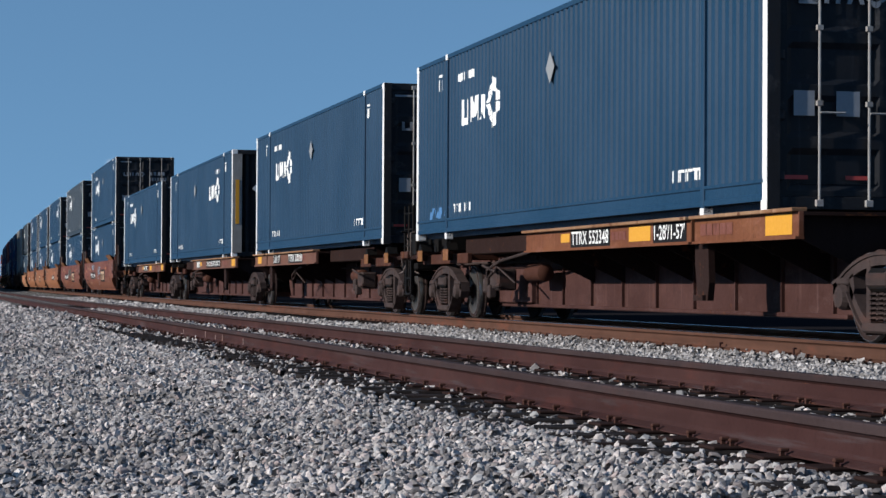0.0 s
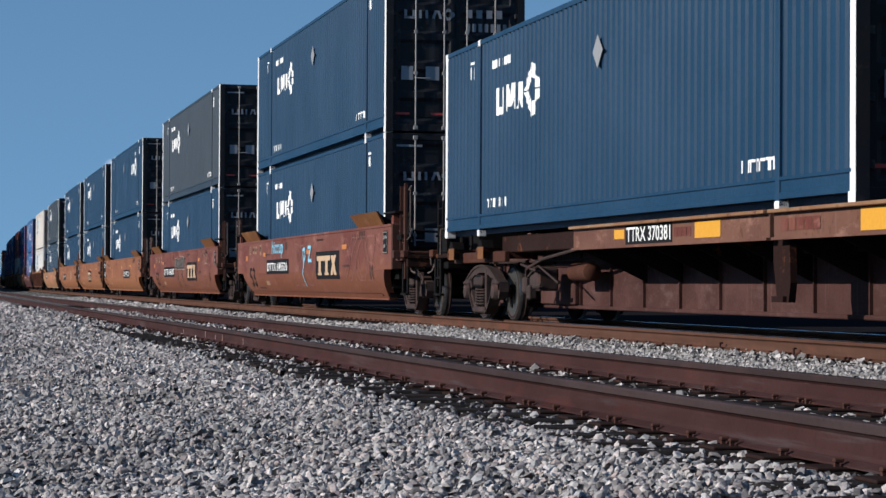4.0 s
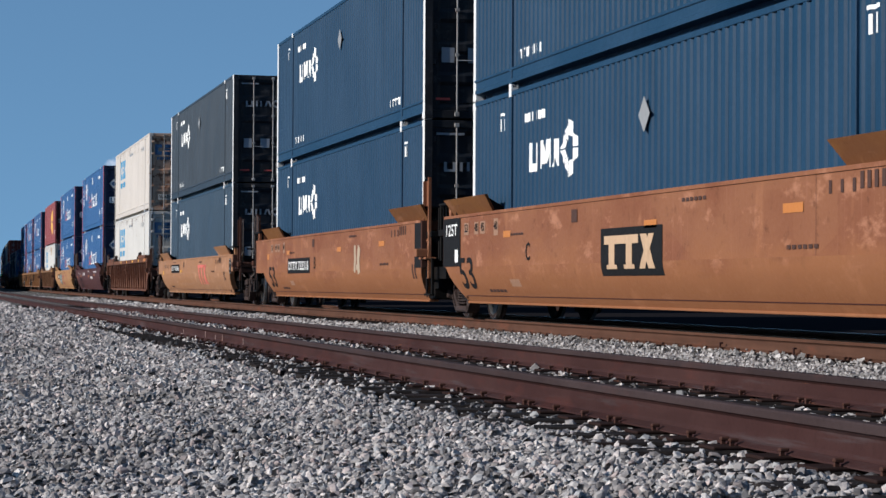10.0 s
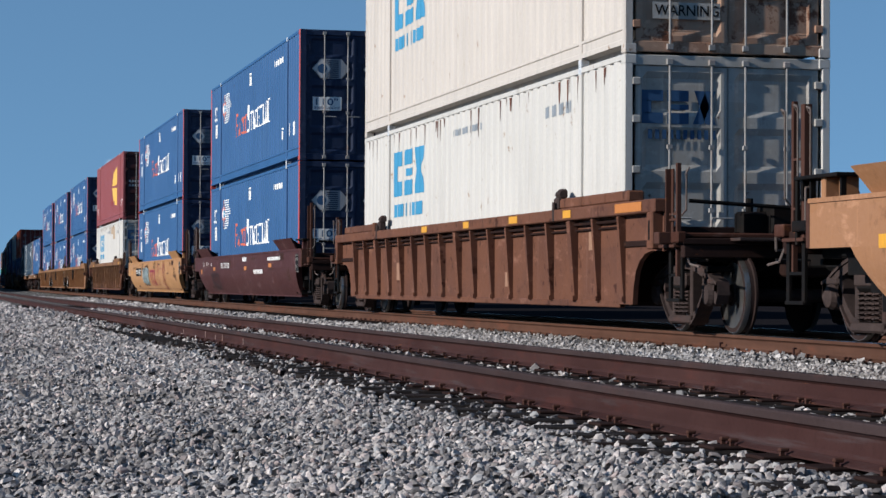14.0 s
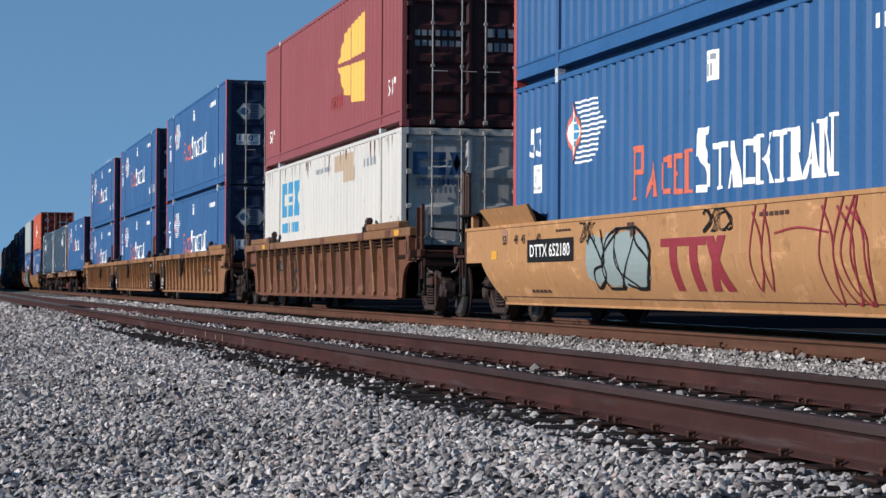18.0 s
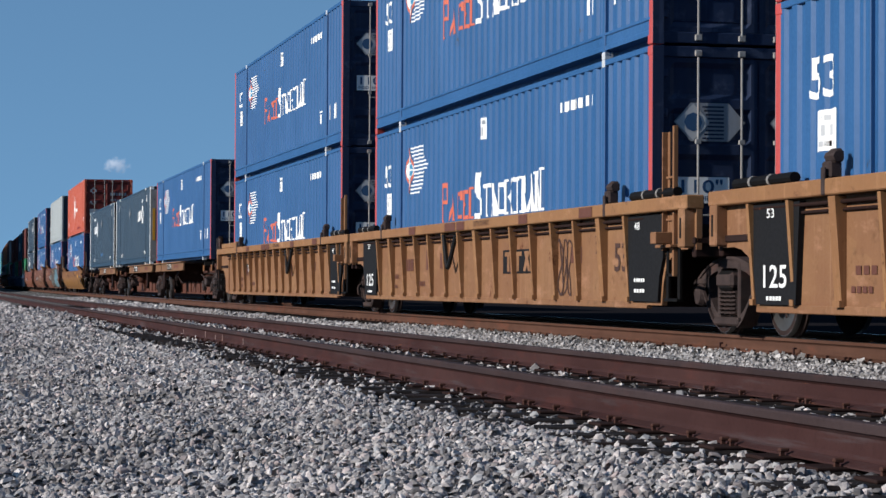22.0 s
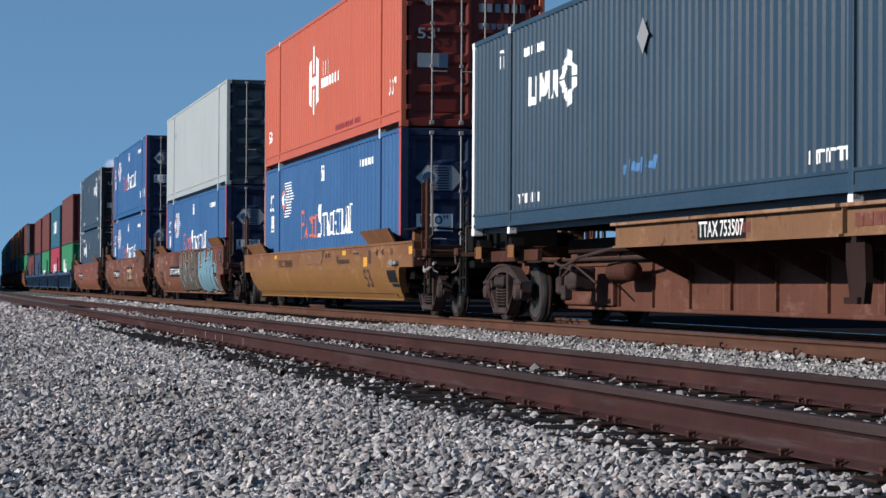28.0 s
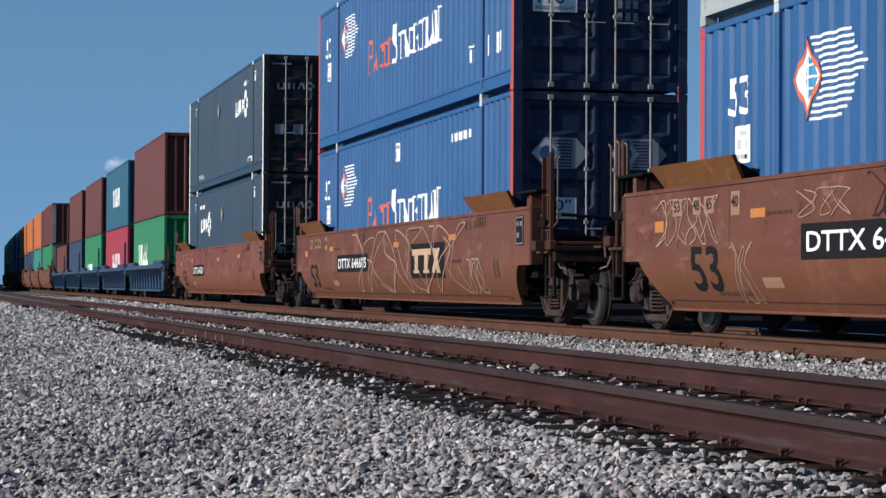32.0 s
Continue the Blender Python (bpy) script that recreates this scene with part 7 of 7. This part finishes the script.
for u in (5.6, 6.35, 7.1, 7.9):
    put("weld_seam", stroke([(u, 1.30), (u + 0.05, 0.75), (u + 0.25, 0.5)], 0.012), "well_yellow", "", 0.003)
for c in (28.25, 51.9):
    for z in (LOW, HIGH):
        load(pacer("bright blue corrugated container with red corner posts"), c - 0.12, z)
car, put = rib_car("rusty yellow-brown ribbed well car", "rib_rust", 75.7, chord="rib_worn")
put("number_panel", [quad(-5.62, -4.16, 0.83, 1.05)], "mark_black", "black number panel")
put("number", letters("DT", 0.25, 0.16, (-5.54, 0.86)) + letters("65306", 0.6, 0.16, (-4.85, 0.86)), "mark_plate", "worn car number", -1.402)
put("graffiti", curved_tag(-2.95, 0.36, 1.14), "spray_dark", "charcoal spray loops", -1.400)
for u, w in ((-8.6, 0.5), (-5.2, 0.45), (1.2, 0.5), (5.3, 0.6), (7.9, 0.4)):
    put("rust_patch", [quad(u, u + w, 1.345, 1.465)], "rust_patch", "brown patch on the top chord", -1.533)
put("reflector", [quad(-6.9, -6.5, 1.355, 1.455)], "mark_yellow", "yellow reflective strip", -1.533)
put("reflector", [quad(8.7, 9.1, 1.355, 1.455)], "mark_yellow", "yellow reflective strip", -1.533)
for u, z0, z1 in ((-7.45, 0.62, 0.86), (4.6, 0.55, 0.82), (3.6, 0.55, 0.85), (7.7, 0.48, 0.72), (5.6, 0.75, 1.05)):
    put("stain_patch", [quad(u, u + 0.36, z0, z1)], "rust_patch", "dark repainted patch")
load(csx("chalky white container with blue block lettering and grey doors", "white_box", "grey_end"), 75.7, LOW)
load(maroon("faded maroon container with a gold fan emblem stacked on another"), 75.7, HIGH)
Y3 = [99.5, 119.55, 139.2]
for i, (near, far, trucks) in enumerate((("car", "joint", (-9.55, 10.02)), ("joint", "joint", (9.82,)), ("joint", "car", (9.55,)))):
    car, put = rib_car("worn yellow ribbed well car unit of an articulated set", "rib_yellow", Y3[i], near, far, trucks=trucks, black_ends=True, joint_end=(10.0, 9.38), chord="rib_chord", lean=(-0.05, -0.39, -0.33)[i])
    if i != 1:
        u = (4.05, 0, -5.35)[i]
        put("number_panel", [quad(u, u + 1.45, 0.80, 1.04)], "mark_black", "black number panel")
        put("number", letters("DT", 0.26, 0.17, (u + 0.05, 0.835)) + letters("72174", 0.62, 0.17, (u + 0.78, 0.835)), "mark_white", "white car number", -1.402)
    else:
        put("brand_panel", [quad(1.77, 3.42, 0.68, 1.01)], "mark_black", "black panel")
        put("brand_word", [quad(1.88, 2.28, 0.92, 0.98), quad(2.02, 2.14, 0.71, 0.92), quad(2.40, 2.80, 0.92, 0.98), quad(2.54, 2.66, 0.71, 0.92), quad(2.88, 3.02, 0.71, 0.98, 0.2), quad(3.14, 3.28, 0.71, 0.98, -0.2)], "rib_yellow", "tan block shapes", -1.402)
    put("chord_number", letters("DTTX 721740 " + "ACB"[i], 0.9, 0.075, (0.55, 1.375)), "mark_soft", "small car number", -1.533)
    put("panel_stencil", bars(-4.9, -4.2, 0.75, 0.95, 3, 0.8) + bars(-3.9, -3.3, 0.5, 0.58, 4, 0.7) + bars(2.0, 2.6, 0.7, 0.95, 4, 0.8) + bars(-5.9, -5.4, 0.62, 0.7, 3, 0.7) + bars(-6.0, -5.5, 0.46, 0.52, 4, 0.7) + bars(5.2, 5.8, 0.8, 1.0, 2, 0.6), "rust_patch")
    put("rust_patch", [quad(-3.25, -2.9, 0.76, 1.08)], "rust_patch", "brown repainted patch")
    put("rust_patch", [quad(-2.24, -1.86, 0.78, 1.02)], "rust_patch", "brown repainted patch")
    for u, w in ((-4.0, 0.5), (-1.35, 0.7), (-0.56, 0.5), (3.1, 0.45), (6.0, 0.55)):
        put("rust_patch", [quad(u, u + w, 1.345, 1.465)], "rust_patch", "brown patch on the top chord", -1.533)
    if i == 1:
        put("length_figure", letters("53", 0.50, 0.34, (7.05, 0.68)), "mark_soft", "worn black 53 lettering")
        put("load_figure", letters("20", 0.24, 0.11, (6.27, 1.02)) + letters("40", 0.24, 0.11, (6.29, 0.87)), "mark_soft")
        put("graffiti_line", scribble(4.6, 5.2, 0.40, 1.10, 57, 3, 0.03), "mark_soft", "thin black spray line")
    if far == "joint":
        put("capacity", letters("125", 0.60, 0.22, (-7.98, 0.50)) + letters("53", 0.2, 0.09, (-7.9, 1.17)) + bars(-7.9, -7.5, 0.38, 0.42, 5, 0.75), "mark_white", "white capacity figures", -1.458)
    if near == "joint":
        put("capacity", letters("48", 0.2, 0.09, (8.0, 1.15)) + bars(8.0, 8.4, 0.56, 0.60, 5, 0.75) + bars(8.0, 8.4, 0.44, 0.48, 4, 0.75), "mark_white", "white capacity figures", -1.458)
    part("chain_hose", lambda: Build().pipe([(-1.5, 0.85, 1.28), (-1.52, 0.6, 0.95), (-1.53, 0.45, 0.78), (-1.52, 0.38, 0.82), (-1.52, 0.25, 0.95), (-1.5, 0.0, 1.28)], 0.035, 7), M["black"], car, "black hose hanging in a V", key="vh", at=(0, -3.1 if i == 2 else 0.72, 0))
    for z in (LOW, HIGH):
        load(pacer("bright blue corrugated container with red corner posts"), Y3[i], z)

spine_car("faded orange spine car carrying one bright blue container", 160.7, "car", "joint", (-7.6, 9.1), number="TTAX 753507", number_at=(-4.0, -2.6), m=-1, reflect=False, worn=True)
spine_car("faded orange spine car unit in the middle of a set", 179.45, "joint", "joint", (8.75,), number="TTAX 753507", reflect=False, worn=True)
spine_car("faded orange spine car unit with a dark teal container", 196.95, "joint", "car", (7.15,), number="TTAX 753507", number_at=(2.2, 3.65), reflect=False, worn=True)
load(pacer("bright blue corrugated container with red corner posts on a spine car"), 160.65, FLAT)
load(umax("dark teal container with its plain front wall and white posts", "umax_teal", True), 179.5, FLAT)
load(umax("dark teal container with white posts and a small blue scuff", "umax_teal", scuff=(7.57, 0.57)), 196.95, FLAT)

car, put = well_car("dull ochre smooth-sided well car", "well_ochre", 218.6, top=1.24, crease=0.82, number="FEC 70496", panel=None, ink="mark_soft", number_at=(-4.37, -2.12), raise_number=0.07, figure=False, reach=10.4, reach_far=9.95, guide_shift=-0.2, stencils=False)
put("length_figure", letters("53", 0.66, 0.33, (5.95, 0.47)), "mark_soft", "worn black 53 lettering")
put("load_figure", [q for u, t in ((7.17, "48"), (7.69, "45"), (8.48, "53")) for q in letters(t, 0.24, 0.11, (u, 1.04))], "mark_soft")
put("data_plate", [quad(8.14, 8.90, 0.56, 0.77)], "mark_black", "black data block")
put("data_plate", [quad(8.30, 8.90, 0.48, 0.54)], "mark_black", "black data block")
put("reflector", [quad(10.04, 10.36, 1.03, 1.16), quad(6.02, 6.40, 0.85, 1.02), quad(3.85, 4.25, 1.08, 1.17), quad(0.25, 0.62, 0.95, 1.02), quad(-4.85, -4.5, 1.10, 1.18)], "mark_yellow", "yellow reflective panel")
put("step_plate", [[(-0.88, 1.20), (1.76, 1.20), (1.45, 0.94), (-0.5, 0.94)]], "rib_worn", "welded plate on the side", 0.009)
put("stencil", bars(3.35, 4.65, 0.92, 1.0, 9, 0.6) + petals(3.3, 1.02, 0.08) + bars(6.5, 6.75, 0.90, 1.14, 1, 0.8) + bars(5.0, 5.6, 1.08, 1.12, 4, 0.6) + bars(1.95, 2.6, 1.06, 1.14, 2, 0.7), "mark_soft")
part("valve_box", lambda: Build().box(-1.58, -1.50, -9.2, -8.6, 0.86, 0.93, 0.01).box(-1.60, -1.50, -9.0, -8.9, 0.84, 0.95, 0.01), M["mark_plate"], car, "small grey fitting on the side")
part("air_hose", lambda: Build().pipe([(-1.35, -10.5, 0.82), (-1.4, -10.75, 0.74), (-1.4, -11.05, 0.78), (-1.35, -11.3, 0.88)], 0.025, 6), M["lock"], car, "pale grey air hose", smooth=True)
load(pacer("bright blue corrugated container with red corner posts"), 218.45, LOW)
load(hub("orange red container with a white angular emblem stacked on another"), 218.45, HIGH)
car, put = well_car("brown smooth-sided well car with grey and light blue graffiti", "well_brown", 242.7, number="DTTX 645480", number_at=(-4.1, -0.82), figure_at=-7.2, reach_far=9.5, guide_shift=0.55)
GREY_LETTERS, BLUE_LETTERS = (-1.0, 3.75, 0.31, 1.53, 6, 43), (4.1, 7.8, 0.30, 1.51, 5, 47)
DROP = [(8.16, 1.24), (8.40, 0.98), (8.36, 0.84), (8.05, 0.84), (7.96, 1.0)]
for grow, name, mat, up in ((0.085, "graffiti_halo", "mark_cream", 0.003), (0.060, "graffiti_outline", "mark_black", 0.007)):
    put(name, wild(*GREY_LETTERS, grow if mat == "mark_black" else 0.07) + wild(*BLUE_LETTERS, grow) + [quad(7.92 - grow, 8.44 + grow, 0.80 - grow, 1.02), [(7.92 - grow, 1.0), (8.44 + grow, 1.0), (8.16, 1.30 + grow)], [(7.96 - grow, 0.8), (8.42 + grow, 0.8), (8.50 + grow, 0.31), (8.20 - grow, 0.31)]], mat, "", up)
put("graffiti", wild(*BLUE_LETTERS, 0.0), "spray_sky", "light blue graffiti letters", 0.011)
put("graffiti_drop", [DROP, [(8.06, 0.72), (8.36, 0.74), (8.46, 0.32), (8.26, 0.32)]], "spray_sky", "light blue drop shape", 0.011)
put("graffiti_grey", wild(*GREY_LETTERS, 0.0), "spray_grey", "brown grey graffiti letters", 0.011)
put("graffiti_chip", [quad(a, a + 0.09, h, h + 0.22, -0.06) for a, h in ((-0.95, 1.0), (-0.5, 0.42), (0.45, 0.55), (0.75, 0.95), (2.1, 0.6), (3.1, 0.42))], "spray_blue", "light blue spray chips", 0.016)
put("graffiti_drip", [quad(a, a + 0.035, h, 1.50) for a, h in ((-0.45, 1.18), (0.25, 1.10), (0.6, 1.3), (1.7, 1.02), (2.35, 1.2), (2.5, 1.36))], "mark_cream", "pale drips", 0.016)
put("graffiti_line", scribble(-8.3, -6.4, 0.95, 1.44, 71, 6, 0.014) + scribble(-6.0, -5.4, 0.35, 0.95, 72, 3, 0.012) + scribble(-4.2, -3.0, 1.15, 1.4, 73, 3, 0.010), "spray_pale", "pale spray lines", 0.006)
put("graffiti_tag", scribble(-2.6, -1.5, 1.12, 1.5, 74, 3, 0.018), "spray_dark", "dark spray lines", 0.006)
load(pacer("bright blue corrugated container with red corner posts"), 242.1, LOW)
box, cor = plain_box("pale grey corrugated container with dark doors stacked on another", "grey_box", "umax_grey", "grey_box", 0.36)
marks(box, "stencil", cor, lambda: bars(2.4, 3.2, 2.1, 2.25, 4, 0.6), HALF, "mark_grey", "g")
load(box, 242.1, HIGH)
car, put = well_car("brown smooth-sided well car with pale scribbled lines", "well_brown", 266.2, number="DTTX 646605", brand=True, number_at=(-4.55, -1.4), brand_at=(2.3, 4.8), reach_far=9.5)
put("graffiti_line", scribble(-3.0, 6.0, 0.4, 1.45, 51, 9, 0.022) + scribble(6.3, 7.2, 0.4, 0.9, 52, 4, 0.02), "spray_pale", "pale spray lines", 0.010)
for z in (LOW, HIGH):
    load(pacer("bright blue corrugated container with red corner posts"), 266.2, z)
car, put = well_car("faded brown smooth-sided well car", "well_rust", 290.5, number="DTTX 645231", number_at=(-4.9, -2.2))
load(umax("dark teal blue corrugated container with white posts", "umax_teal"), 290.5, LOW)
load(umax("dark teal blue corrugated container stacked on another", "umax_teal", True, nose=False), 290.5, HIGH)

# five short blue units with forty-foot containers
F = [312.6, 328.0, 343.6, 359.1, 374.7]
LOADS = [("iso_green", (2.0, 6.0, 0.9, 1.7, 9), "iso_maroon", None), ("iso_crimson", (4.0, 8.0, 0.5, 1.5, 4), "iso_teal", (4.0, 8.0, 1.0, 1.8, 3)), ("iso_green", (2.0, 6.0, 0.5, 1.2, 9), "iso_maroon", None), ("iso_navy", None, "iso_maroon", None), ("iso_maroon", None, None, None)]
TONE = {"iso_green": "leaf green", "iso_maroon": "brown maroon", "iso_crimson": "crimson", "iso_teal": "petrol blue", "iso_navy": "grey navy", "iso_orange": "orange", "iso_seagreen": "sea green", "umax_teal": "dark teal", "pacer": "bright blue"}
for i, c in enumerate(F):
    near, far = "car" if i == 0 else "joint", "car" if i == 4 else "joint"
    rib_car("blue ribbed well car unit of a five-unit set", "well_blue", c, near, far, half=6.3, n=12, top=1.22, trucks=(-7.6, 7.75) if i == 0 else (7.75,), end=8.3, joint_end=(7.6, 7.6))
    a, am, b, bm = LOADS[i]
    load(iso(TONE[a] + " forty-foot container in a blue well car", a, 2.59, am, 60 + i), c, LOW)
    if b:
        load(iso(TONE[b] + " forty-foot container stacked on another", b, 2.9 if i == 0 else 2.75, bm, 70 + i), c, LOW + 2.6)
far_loads = [("iso_green", "iso_maroon"), ("iso_seagreen", "iso_orange"), ("iso_navy", "iso_orange"), ("umax_teal", "iso_orange"), ("pacer", "pacer"), ("pacer", "umax_teal"), ("iso_green", "iso_seagreen"), ("iso_teal", "iso_seagreen"), ("iso_maroon", "iso_green"), ("iso_navy", "iso_maroon")]
for i, (a, b) in enumerate(far_loads):
    c = 395.9 + 19.6 * i
    well_car("brown smooth-sided well car far down the train", "well_brown", c, trucks=(-9.6, 9.6) if i == 0 else (9.6,), near="car" if i == 0 else "joint", far="joint")
    for m, z in ((a, LOW), (b, HIGH)):
        load(plain_box(TONE[m] + " corrugated container far down the train", m, m, m, 0.36, doors=False)[0], c, z)


def motions():
    """The whole train rolls by at one speed, slowing a little; its wheels turn."""
    for ob, at, z in RIDERS:
        rows = []
        for k in range(17):
            t = 2.0 * k
            y = at - travel(t)
            rows.append((t, pose(TRAIN_X + bend(y), y, z, 0, 0, heading(y))))
        walk(ob, rows)
    for ob, at, y in SPINNERS:
        # each wheelset turns as it rolls past
        steps = [k / FPS for k in range(0, 32 * FPS + 1) if 13.0 < at + y - travel(k / FPS) < 48.0]
        if not steps:
            continue
        times = [0.0] * (steps[0] > 0.0) + steps + [32.0] * (steps[-1] < 32.0)
        walk(ob, [(t, pose(0, y, 0.42, math.degrees(travel(min(max(t, steps[0]), steps[-1])) / 0.42) % 360.0)) for t in times])


motions()
